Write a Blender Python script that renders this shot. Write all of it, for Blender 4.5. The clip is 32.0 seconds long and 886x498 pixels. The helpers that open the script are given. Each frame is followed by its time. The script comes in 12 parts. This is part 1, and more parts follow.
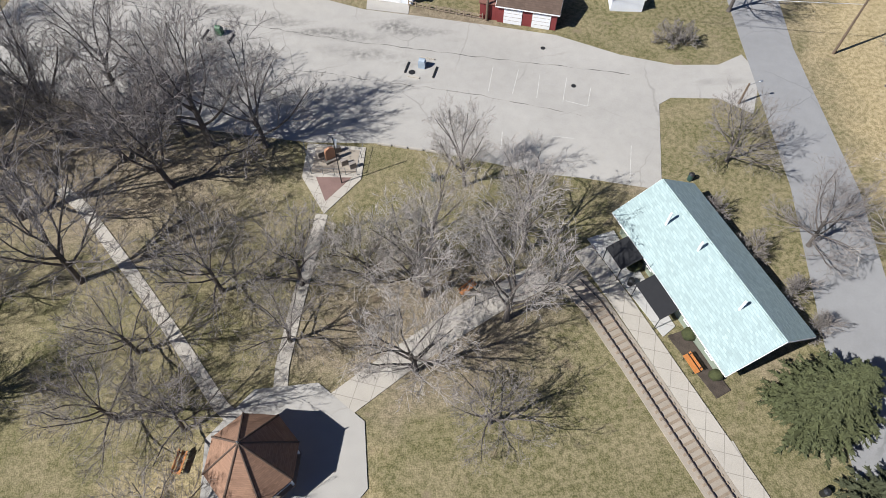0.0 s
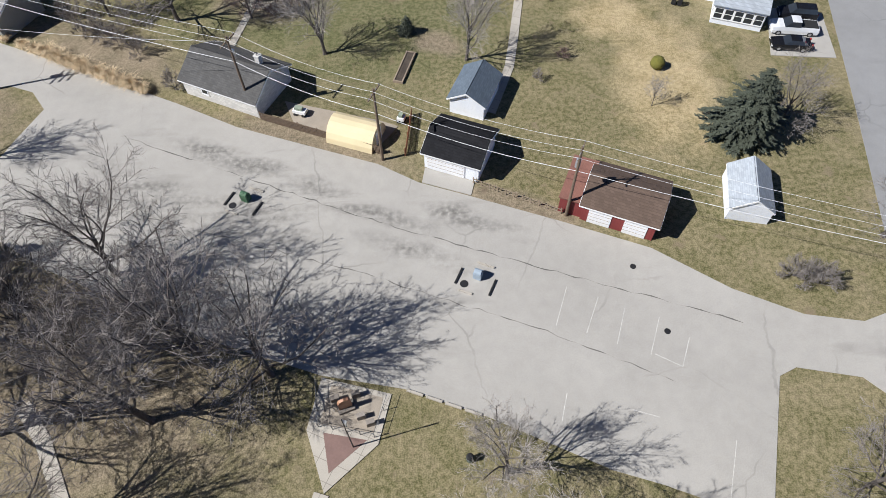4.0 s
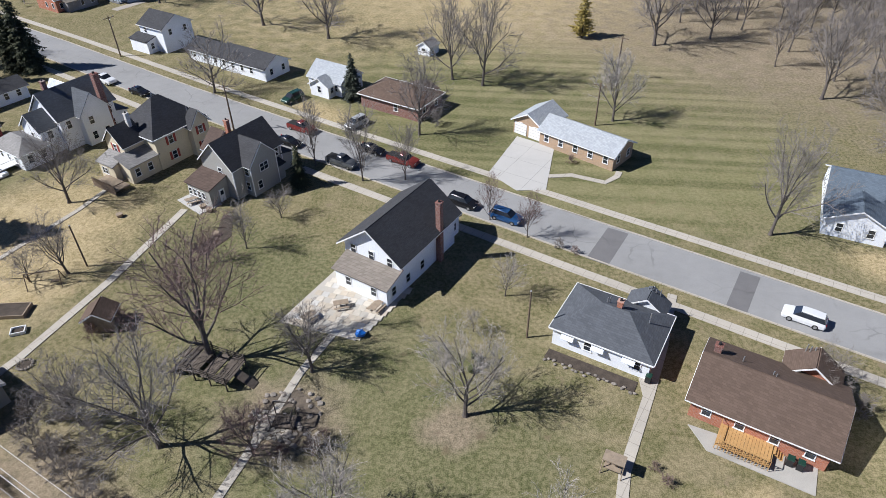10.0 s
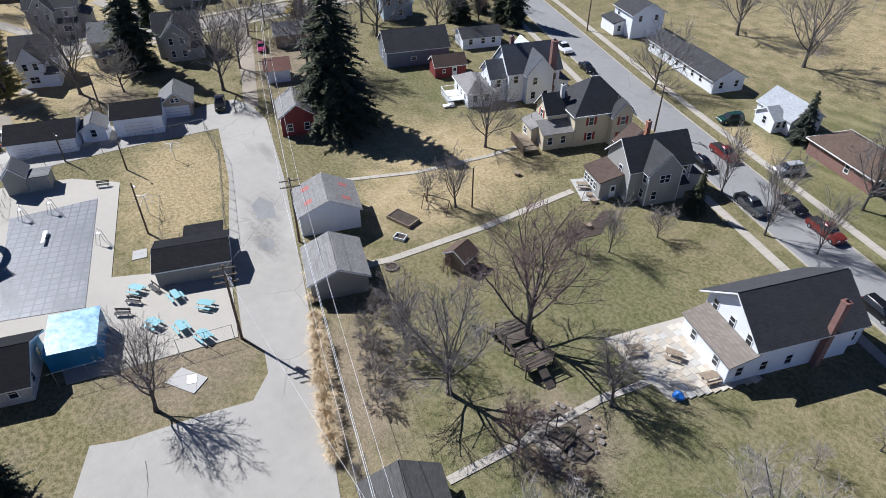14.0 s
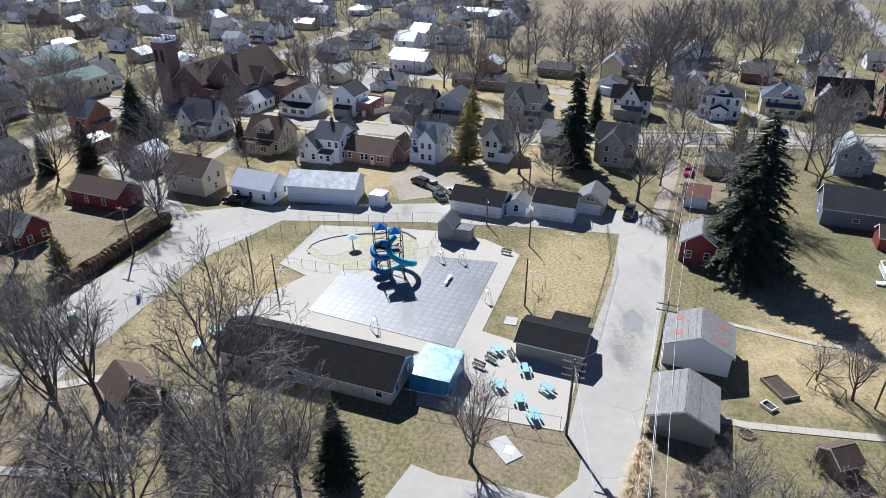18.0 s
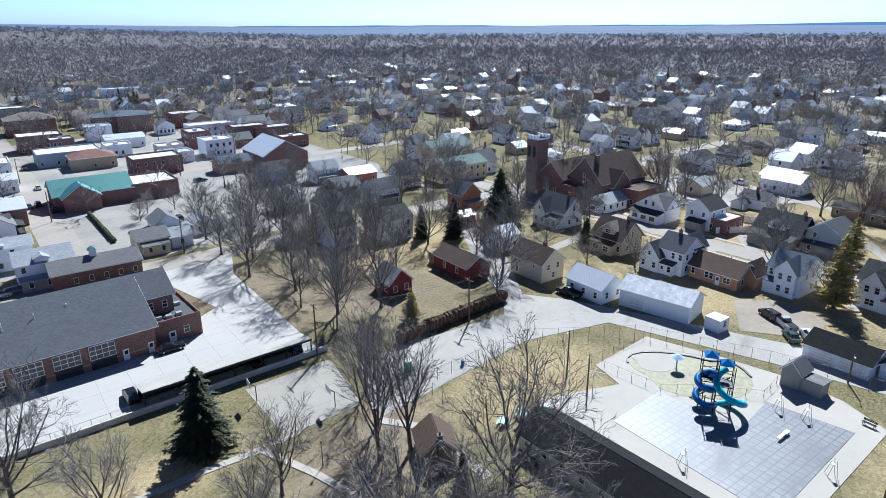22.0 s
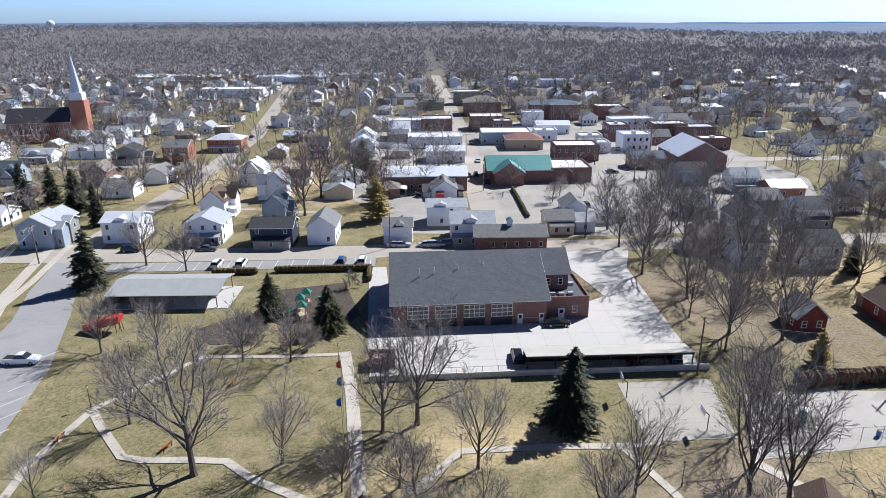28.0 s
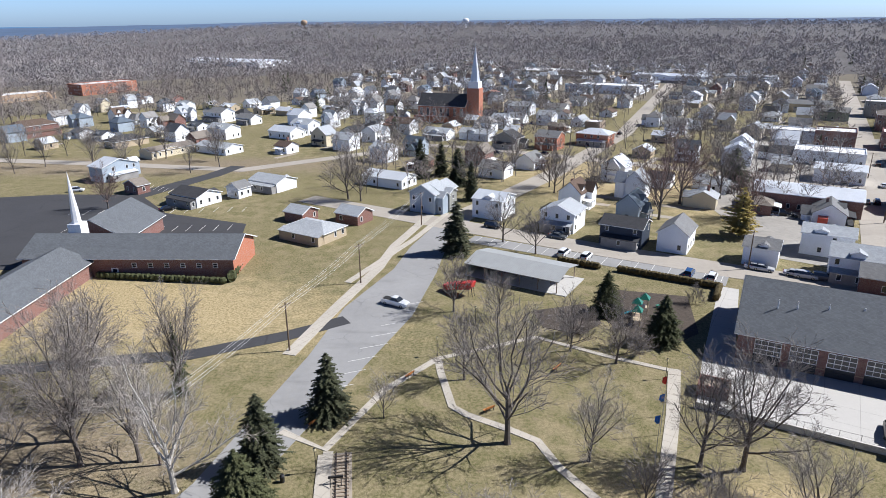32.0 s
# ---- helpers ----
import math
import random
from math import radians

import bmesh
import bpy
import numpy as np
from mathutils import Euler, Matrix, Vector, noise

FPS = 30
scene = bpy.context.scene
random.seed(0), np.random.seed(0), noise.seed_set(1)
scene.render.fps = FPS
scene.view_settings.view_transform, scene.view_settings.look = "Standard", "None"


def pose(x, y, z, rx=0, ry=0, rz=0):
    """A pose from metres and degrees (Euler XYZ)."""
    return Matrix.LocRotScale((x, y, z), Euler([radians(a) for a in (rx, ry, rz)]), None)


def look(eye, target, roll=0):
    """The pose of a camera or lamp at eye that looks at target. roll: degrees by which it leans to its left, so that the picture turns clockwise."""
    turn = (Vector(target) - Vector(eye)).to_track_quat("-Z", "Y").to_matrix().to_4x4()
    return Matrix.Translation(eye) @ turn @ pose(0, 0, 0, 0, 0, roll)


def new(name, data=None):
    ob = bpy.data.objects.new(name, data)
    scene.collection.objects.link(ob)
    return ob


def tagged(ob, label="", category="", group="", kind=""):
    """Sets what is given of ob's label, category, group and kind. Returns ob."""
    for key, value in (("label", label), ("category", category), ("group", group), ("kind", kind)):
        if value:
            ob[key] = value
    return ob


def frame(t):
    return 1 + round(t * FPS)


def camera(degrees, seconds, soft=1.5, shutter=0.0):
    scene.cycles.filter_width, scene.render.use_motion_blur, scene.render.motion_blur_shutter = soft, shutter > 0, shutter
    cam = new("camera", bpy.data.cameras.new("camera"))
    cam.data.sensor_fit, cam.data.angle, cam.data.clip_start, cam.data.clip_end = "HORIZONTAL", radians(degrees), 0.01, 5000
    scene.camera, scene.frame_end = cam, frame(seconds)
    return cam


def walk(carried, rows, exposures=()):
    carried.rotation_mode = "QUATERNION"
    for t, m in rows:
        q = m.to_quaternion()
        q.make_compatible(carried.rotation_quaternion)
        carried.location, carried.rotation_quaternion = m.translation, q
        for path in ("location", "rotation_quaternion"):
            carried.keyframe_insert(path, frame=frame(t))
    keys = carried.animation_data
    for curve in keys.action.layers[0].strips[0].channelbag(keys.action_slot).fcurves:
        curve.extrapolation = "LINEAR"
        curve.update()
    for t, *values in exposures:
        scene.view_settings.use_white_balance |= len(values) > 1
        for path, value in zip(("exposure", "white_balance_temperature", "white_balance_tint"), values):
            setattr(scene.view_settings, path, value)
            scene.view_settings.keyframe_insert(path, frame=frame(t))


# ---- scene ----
cam = camera(69.51, 32.0, soft=0.5)


def aim(x, y, z, yaw, pitch, roll):
    """A pose of the camera from its heading, tilt and lean in degrees."""
    return pose(x, y, z, 90 + pitch, 0, yaw) @ pose(0, 0, 0, 0, 0, roll)


walk(cam, [
    (0.0, aim(-6.47, -39.56, 51.36, -12.20, -57.27, 0.48)),
    (0.5, aim(-5.44, -36.37, 51.40, -10.32, -57.32, 0.14)),
    (1.0, aim(-4.53, -33.09, 51.44, -8.81, -57.26, -0.19)),
    (1.5, aim(-3.81, -29.71, 51.53, -7.62, -57.26, -0.29)),
    (2.0, aim(-3.17, -26.33, 51.59, -6.49, -57.24, -0.37)),
    (2.5, aim(-2.62, -22.94, 51.64, -5.43, -57.19, -0.37)),
    (4.5, aim(-0.62, -9.56, 51.81, -1.21, -55.57, -1.27)),
    (5.0, aim(-0.54, -6.29, 51.88, -0.99, -52.38, -1.03)),
    (5.5, aim(-0.26, -3.16, 51.89, -0.42, -48.69, -1.05)),
    (6.0, aim(0.01, -0.03, 51.98, 0.14, -45.00, -1.01)),
    (6.5, aim(0.26, 3.05, 51.99, 0.67, -41.25, -1.01)),
    (7.0, aim(0.42, 6.08, 51.88, 1.04, -38.17, -1.00)),
    (7.5, aim(0.44, 9.20, 51.90, 1.31, -37.96, -0.99)),
    (8.0, aim(0.48, 12.49, 52.18, 1.54, -38.01, -1.09)),
    (8.5, aim(0.61, 15.70, 52.28, 1.88, -37.97, -1.18)),
    (9.0, aim(0.65, 18.85, 52.17, 3.16, -37.79, -1.16)),
    (9.5, aim(0.34, 21.96, 52.18, 4.52, -37.66, -0.93)),
    (10.0, aim(-0.09, 24.69, 52.31, 7.09, -37.57, -0.70)),
    (10.5, aim(-0.50, 26.69, 52.42, 11.21, -37.53, -0.43)),
    (11.0, aim(-0.86, 27.96, 52.46, 15.50, -37.55, -0.24)),
    (11.5, aim(-0.97, 27.92, 52.28, 20.24, -37.22, -0.04)),
    (12.0, aim(-1.14, 28.50, 52.18, 25.69, -37.44, -0.01)),
    (12.5, aim(-1.26, 28.84, 52.03, 31.16, -37.63, 0.02)),
    (13.0, aim(-1.33, 29.07, 51.86, 36.58, -37.78, 0.07)),
    (13.5, aim(-1.38, 29.23, 51.70, 42.03, -37.89, 0.13)),
    (14.0, aim(-1.43, 29.34, 51.59, 47.38, -38.01, 0.18)),
    (14.5, aim(-1.46, 29.29, 51.60, 52.27, -38.14, 0.18)),
    (16.5, aim(-1.49, 28.70, 51.95, 71.26, -30.08, 0.69)),
    (17.0, aim(-1.42, 28.70, 52.03, 75.96, -30.13, 0.12)),
    (17.5, aim(-1.32, 28.88, 52.09, 80.90, -29.31, -0.12)),
    (18.0, aim(-1.26, 29.06, 52.16, 85.79, -28.27, -0.21)),
    (18.5, aim(-1.28, 29.19, 52.25, 90.20, -27.33, -0.35)),
    (19.0, aim(-1.35, 29.25, 52.35, 94.55, -26.20, -0.48)),
    (19.5, aim(-1.46, 29.24, 52.45, 98.56, -25.07, -0.60)),
    (20.0, aim(-1.58, 29.19, 52.56, 102.53, -23.87, -0.61)),
    (20.5, aim(-1.68, 29.11, 52.64, 106.49, -22.51, -0.56)),
    (21.0, aim(-1.75, 29.01, 52.69, 110.39, -21.12, -0.47)),
    (21.5, aim(-1.79, 28.90, 52.71, 113.94, -19.72, -0.37)),
    (22.0, aim(-1.82, 28.78, 52.69, 117.19, -19.41, -0.31)),
    (22.5, aim(-1.85, 28.65, 52.65, 120.23, -19.41, -0.27)),
    (23.0, aim(-1.89, 28.52, 52.61, 123.23, -19.41, -0.24)),
    (23.5, aim(-1.93, 28.42, 52.57, 126.27, -19.41, -0.25)),
    (24.0, aim(-1.95, 28.36, 52.55, 129.33, -19.44, -0.28)),
    (24.5, aim(-1.96, 28.32, 52.55, 132.39, -19.47, -0.27)),
    (25.0, aim(-1.94, 28.28, 52.56, 135.43, -19.48, -0.31)),
    (25.5, aim(-1.82, 28.17, 52.56, 138.43, -19.46, -0.33)),
    (27.5, aim(-1.05, 27.50, 52.51, 150.04, -19.46, -0.36)),
    (28.0, aim(-0.90, 27.36, 52.52, 153.08, -19.49, -0.37)),
    (28.5, aim(-0.84, 27.26, 52.55, 156.14, -19.50, -0.38)),
    (29.0, aim(-0.82, 27.16, 52.56, 159.57, -19.52, -0.38)),
    (29.5, aim(-0.81, 27.06, 52.55, 163.98, -19.49, -0.40)),
    (30.0, aim(-0.81, 26.98, 52.54, 168.12, -19.52, -0.51)),
    (30.5, aim(-0.82, 26.90, 52.53, 172.33, -19.51, -0.55)),
    (31.0, aim(-0.84, 26.84, 52.53, 176.62, -19.52, -0.52)),
    (31.5, aim(-0.86, 26.80, 52.55, 180.92, -19.50, -0.48)),
    (32.0, aim(-0.89, 26.75, 52.57, 185.14, -19.52, -0.43)),
], exposures=[(0.0, 0.05, 6250, 10), (6.0, -0.07, 6250, 10), (11.0, 0.02, 6050, 11), (14.5, 0.06, 5950, 11), (17.0, 0.17, 5950, 10), (19.5, 0.26, 5750, 9), (22.0, 0.27, 5600, 7), (25.0, 0.25, 5800, 9), (28.0, 0.24, 6050, 11), (32.0, 0.18, 6200, 11)])
# ---- daylight: a clear early-spring sky and a sun from the west-south-west ----
SUN_EL, SUN_AZ = 43.5, 193.5
world = bpy.data.worlds.new("sky")
scene.world = world
world.use_nodes = True
wn = world.node_tree
sky = wn.nodes.new("ShaderNodeTexSky")
sky.sky_type, sky.sun_disc = "NISHITA", False
sky.sun_elevation, sky.sun_rotation = radians(SUN_EL), radians(90 - SUN_AZ)
sky.air_density, sky.dust_density, sky.ozone_density = 1.0, 0.6, 2.0
tone = wn.nodes.new("ShaderNodeMix")
tone.data_type, tone.blend_type = "RGBA", "MULTIPLY"
tone.inputs[0].default_value, tone.inputs[7].default_value = 1.0, (0.74, 0.92, 1.28, 1)
wn.links.new(sky.outputs["Color"], tone.inputs[6])
# the clear sky pales and brightens towards the horizon
way = wn.nodes.new("ShaderNodeTexCoord")
axis = wn.nodes.new("ShaderNodeSeparateXYZ")
wn.links.new(way.outputs["Generated"], axis.inputs[0])
rise = wn.nodes.new("ShaderNodeMapRange")
rise.interpolation_type = "SMOOTHSTEP"
rise.inputs["From Min"].default_value, rise.inputs["From Max"].default_value = 0.0, 0.55
wn.links.new(axis.outputs["Z"], rise.inputs["Value"])
pale = wn.nodes.new("ShaderNodeMix")
pale.data_type = "RGBA"
pale.inputs[6].default_value, pale.inputs[7].default_value = (2.40, 2.72, 3.30, 1), (0.40, 0.46, 0.54, 1)
wn.links.new(rise.outputs["Result"], pale.inputs[0])
haze = wn.nodes.new("ShaderNodeMix")
haze.data_type, haze.blend_type = "RGBA", "MULTIPLY"
haze.inputs[0].default_value = 1.0
wn.links.new(tone.outputs[2], haze.inputs[6])
wn.links.new(pale.outputs[2], haze.inputs[7])
wn.links.new(haze.outputs[2], wn.nodes["Background"].inputs["Color"])
wn.nodes["Background"].inputs["Strength"].default_value = 0.044
sun = new("sun", bpy.data.lights.new("sun", "SUN"))
sun.data.energy, sun.data.angle, sun.data.color = 6.8, radians(0.53), (1.0, 0.975, 0.94)
sun.matrix_world = look(
    (200 * math.cos(radians(SUN_AZ)) * math.cos(radians(SUN_EL)), 200 * math.sin(radians(SUN_AZ)) * math.cos(radians(SUN_EL)),
     200 * math.sin(radians(SUN_EL))), (0, 0, 0))


# ---- materials ----
def node_mat(name, rough=0.8, metal=0.0, spec=0.45):
    m = bpy.data.materials.new(name)
    m.use_nodes = True
    b = m.node_tree.nodes["Principled BSDF"]
    b.inputs["Roughness"].default_value, b.inputs["Metallic"].default_value = rough, metal
    b.inputs["Specular IOR Level"].default_value = spec
    return m, m.node_tree, b


def noise_fac(nt, scale, lo, hi, detail=4.0, coord="Object", stretch=None):
    tc = nt.nodes.new("ShaderNodeTexCoord")
    n = nt.nodes.new("ShaderNodeTexNoise")
    n.inputs["Scale"].default_value, n.inputs["Detail"].default_value = scale, detail
    src = tc.outputs[coord]
    if stretch:
        mp = nt.nodes.new("ShaderNodeMapping")
        mp.inputs["Scale"].default_value = stretch[:3]
        if len(stretch) > 3:
            mp.inputs["Rotation"].default_value = (0, 0, radians(stretch[3]))
        nt.links.new(src, mp.inputs["Vector"])
        src = mp.outputs["Vector"]
    nt.links.new(src, n.inputs["Vector"])
    r = nt.nodes.new("ShaderNodeMapRange")
    r.inputs["From Min"].default_value, r.inputs["From Max"].default_value = lo, hi
    nt.links.new(n.outputs["Fac"], r.inputs["Value"])
    return r.outputs["Result"]


def mix(nt, fac, a, b, mode="MIX"):
    m = nt.nodes.new("ShaderNodeMix")
    m.data_type, m.blend_type = "RGBA", mode
    for socket, v in ((m.inputs[0], fac), (m.inputs[6], a), (m.inputs[7], b)):
        if isinstance(v, (int, float)):
            socket.default_value = v
        elif isinstance(v, tuple):
            socket.default_value = (*v, 1)
        else:
            nt.links.new(v, socket)
    return m.outputs[2]


def bump(nt, bsdf, height, strength, dist=0.02):
    b = nt.nodes.new("ShaderNodeBump")
    b.inputs["Strength"].default_value, b.inputs["Distance"].default_value = strength, dist
    nt.links.new(height, b.inputs["Height"])
    nt.links.new(b.outputs["Normal"], bsdf.inputs["Normal"])


def dull(c, k):
    return tuple(max(0.0, v * k) for v in c)


def surf(name, color, rough=0.8, metal=0.0, vary=0.25, grain=9.0, patch=0.5, rel=0.15, kind="", tint=None, random_obj=0.0):
    """A worn surface: colour varied at two scales, fine relief, and the courses of siding, shingle or brick."""
    m, nt, b = node_mat(name, 0.9 if kind == "shingle" else rough, metal, 0.2 if kind == "shingle" else 0.45)
    big = noise_fac(nt, patch, 0.35, 0.68, 5)
    fine = noise_fac(nt, grain, 0.3, 0.7, 3)
    c = mix(nt, big, dull(color, 1 - vary), tint or dull(color, 1 + vary * 0.5))
    c2 = mix(nt, fine, dull(color, 1 - vary * 0.9), dull(color, 1 + vary * 0.5))
    out = mix(nt, 0.45, c, c2)
    height = fine
    if kind in ("siding", "batten", "seam"):
        tc = nt.nodes.new("ShaderNodeTexCoord")
        sp = nt.nodes.new("ShaderNodeSeparateXYZ")
        nt.links.new(tc.outputs["Object"], sp.inputs[0])
        add = nt.nodes.new("ShaderNodeMath")
        if kind == "siding":
            nt.links.new(sp.outputs["Z"], add.inputs[0])
            add.inputs[1].default_value = 0.0
        else:
            nt.links.new(sp.outputs["X"], add.inputs[0])
            nt.links.new(sp.outputs["Y"], add.inputs[1])
        ml = nt.nodes.new("ShaderNodeMath")
        ml.operation = "MULTIPLY"
        ml.inputs[1].default_value = {"siding": 6.5, "batten": 4.0, "seam": 2.2}[kind]
        nt.links.new(add.outputs[0], ml.inputs[0])
        fr = nt.nodes.new("ShaderNodeMath")
        fr.operation = "FRACT"
        nt.links.new(ml.outputs[0], fr.inputs[0])
        edge = nt.nodes.new("ShaderNodeMapRange")
        edge.inputs["From Min"].default_value, edge.inputs["From Max"].default_value = 0.0, 0.14
        nt.links.new(fr.outputs[0], edge.inputs["Value"])
        out = mix(nt, edge.outputs["Result"], dull(color, 0.68), out)
        height = fr.outputs[0] if kind == "siding" else edge.outputs["Result"]
    if kind in ("shingle", "brick", "block"):
        tc = nt.nodes.new("ShaderNodeTexCoord")
        sp = nt.nodes.new("ShaderNodeSeparateXYZ")
        nt.links.new(tc.outputs["Object"], sp.inputs[0])
        add = nt.nodes.new("ShaderNodeMath")
        nt.links.new(sp.outputs["X"], add.inputs[0])
        nt.links.new(sp.outputs["Y"], add.inputs[1])
        cb = nt.nodes.new("ShaderNodeCombineXYZ")
        nt.links.new(add.outputs[0], cb.inputs["X"])
        nt.links.new(sp.outputs["Z"], cb.inputs["Y"])
        br = nt.nodes.new("ShaderNodeTexBrick")
        k = {"shingle": 1.0, "brick": 1.0, "block": 1.0}[kind]
        br.inputs["Scale"].default_value = k
        br.inputs["Brick Width"].default_value = {"shingle": 0.42, "brick": 0.24, "block": 0.42}[kind]
        br.inputs["Row Height"].default_value = {"shingle": 0.12, "brick": 0.085, "block": 0.21}[kind]
        br.inputs["Mortar Size"].default_value = {"shingle": 0.008, "brick": 0.012, "block": 0.012}[kind]
        br.inputs["Color1"].default_value = (*dull(color, 0.72), 1)
        br.inputs["Color2"].default_value = (*dull(color, 1.2), 1)
        br.inputs["Mortar"].default_value = (*(dull(color, 0.55) if kind == "shingle" else (0.42, 0.38, 0.34)), 1)
        nt.links.new(cb.outputs[0], br.inputs["Vector"])
        out = mix(nt, 0.5, out, br.outputs["Color"])
        inv = nt.nodes.new("ShaderNodeMath")
        inv.operation = "SUBTRACT"
        inv.inputs[0].default_value = 1.0
        nt.links.new(br.outputs["Fac"], inv.inputs[1])
        height = inv.outputs[0]
    if random_obj:
        oi = nt.nodes.new("ShaderNodeObjectInfo")
        out = mix(nt, oi.outputs["Random"], out, mix(nt, 1.0, out, dull((1, 1, 1), 1 - random_obj), "MULTIPLY"))
    nt.links.new(out, b.inputs["Base Color"])
    bump(nt, b, height, rel, 0.03)
    return m


def plain(name, color, rough=0.5, metal=0.0, spec=0.4, vary=0.08):
    m, nt, b = node_mat(name, rough, metal, spec)
    f = noise_fac(nt, 2.5, 0.3, 0.7, 3)
    nt.links.new(mix(nt, f, dull(color, 1 - vary), dull(color, 1 + vary)), b.inputs["Base Color"])
    return m


def zone(nt, cx, cy, rx, ry, rot=0.0, soft=0.75, wob=0.8):
    """A ragged oval region of the ground, 1 inside and 0 outside."""
    tc = nt.nodes.new("ShaderNodeTexCoord")
    mp = nt.nodes.new("ShaderNodeMapping")
    mp.vector_type = "TEXTURE"
    mp.inputs["Location"].default_value, mp.inputs["Rotation"].default_value = (cx, cy, 0), (0, 0, radians(rot))
    mp.inputs["Scale"].default_value = (rx, ry, 1000)
    nt.links.new(tc.outputs["Object"], mp.inputs["Vector"])
    ln = nt.nodes.new("ShaderNodeVectorMath")
    ln.operation = "LENGTH"
    nt.links.new(mp.outputs["Vector"], ln.inputs[0])
    n = noise_fac(nt, 0.35, 0.2, 0.8, 7)
    ad = nt.nodes.new("ShaderNodeMath")
    ad.operation = "MULTIPLY_ADD"
    ad.inputs[1].default_value = wob
    nt.links.new(n, ad.inputs[0])
    nt.links.new(ln.outputs["Value"], ad.inputs[2])
    r = nt.nodes.new("ShaderNodeMapRange")
    r.inputs["From Min"].default_value, r.inputs["From Max"].default_value = 1.0 + wob / 2 + soft / 2, 1.0 + wob / 2 - soft / 2
    nt.links.new(ad.outputs[0], r.inputs["Value"])
    return r.outputs["Result"]


def turf(nt, green, straw, earth, bias=0.0):
    """Blades, dead straw and bare earth mixed at four scales."""
    huge = noise_fac(nt, 0.03, 0.40 + bias, 0.62 + bias, 4)
    mid = noise_fac(nt, 0.3, 0.40 + bias, 0.60 + bias, 8)
    small = noise_fac(nt, 2.0, 0.40, 0.60, 10)
    tiny = noise_fac(nt, 7.0, 0.40, 0.60, 4)
    c = mix(nt, mid, green, straw)
    c = mix(nt, huge, c, mix(nt, small, dull(green, 0.9), c_avg(green, straw)))
    c = mix(nt, 0.36, c, mix(nt, small, dull(green, 0.62), dull(straw, 1.15)))
    c = mix(nt, 0.30, c, mix(nt, tiny, dull(c_avg(green, earth), 0.42), dull(straw, 1.3)))
    speck = noise_fac(nt, 2.6, 0.60, 0.66, 2)
    c = mix(nt, mix(nt, 1.0, speck, (0.25, 0.25, 0.25), "MULTIPLY"), c, dull(earth, 0.5))
    spots = noise_fac(nt, 0.5, 0.62, 0.74, 8)
    return mix(nt, spots, c, earth), tiny


def grass_mat(name, green, straw, earth, zones=()):
    """A winter lawn, with ragged straw-coloured and leaf-littered regions."""
    m, nt, b = node_mat(name, 0.95, 0, 0.1)
    c, tiny = turf(nt, green, straw, earth)
    kinds = {"straw": turf(nt, (0.30, 0.24, 0.12), (0.48, 0.385, 0.23), (0.42, 0.32, 0.19))[0] if zones else None, "litter": turf(nt, (0.19, 0.16, 0.105), (0.31, 0.25, 0.175), (0.14, 0.105, 0.075))[0] if zones else None,
             "green": turf(nt, (0.098, 0.112, 0.042), (0.225, 0.202, 0.114), (0.17, 0.14, 0.08))[0] if zones else None}
    for kind, cx, cy, rx, ry, rot in zones:
        c = mix(nt, zone(nt, cx, cy, rx, ry, rot), c, kinds[kind])
    stripe = noise_fac(nt, 1.0, 0.40, 0.60, 0, stretch=(0.004, 0.45, 1, 26))
    if zones:
        z = mix(nt, 1.0, zone(nt, 8.0, 135.0, 44.0, 32.0, -26, 0.3, 0.2), (0.26, 0.26, 0.26), "MULTIPLY")
        c = mix(nt, z, c, mix(nt, stripe, (0.09, 0.10, 0.03), (0.33, 0.30, 0.15)))
    nt.links.new(c, b.inputs["Base Color"])
    bump(nt, b, tiny, 0.35, 0.06)
    return m


def c_avg(a, b):
    return tuple((x + y) / 2 for x, y in zip(a, b))


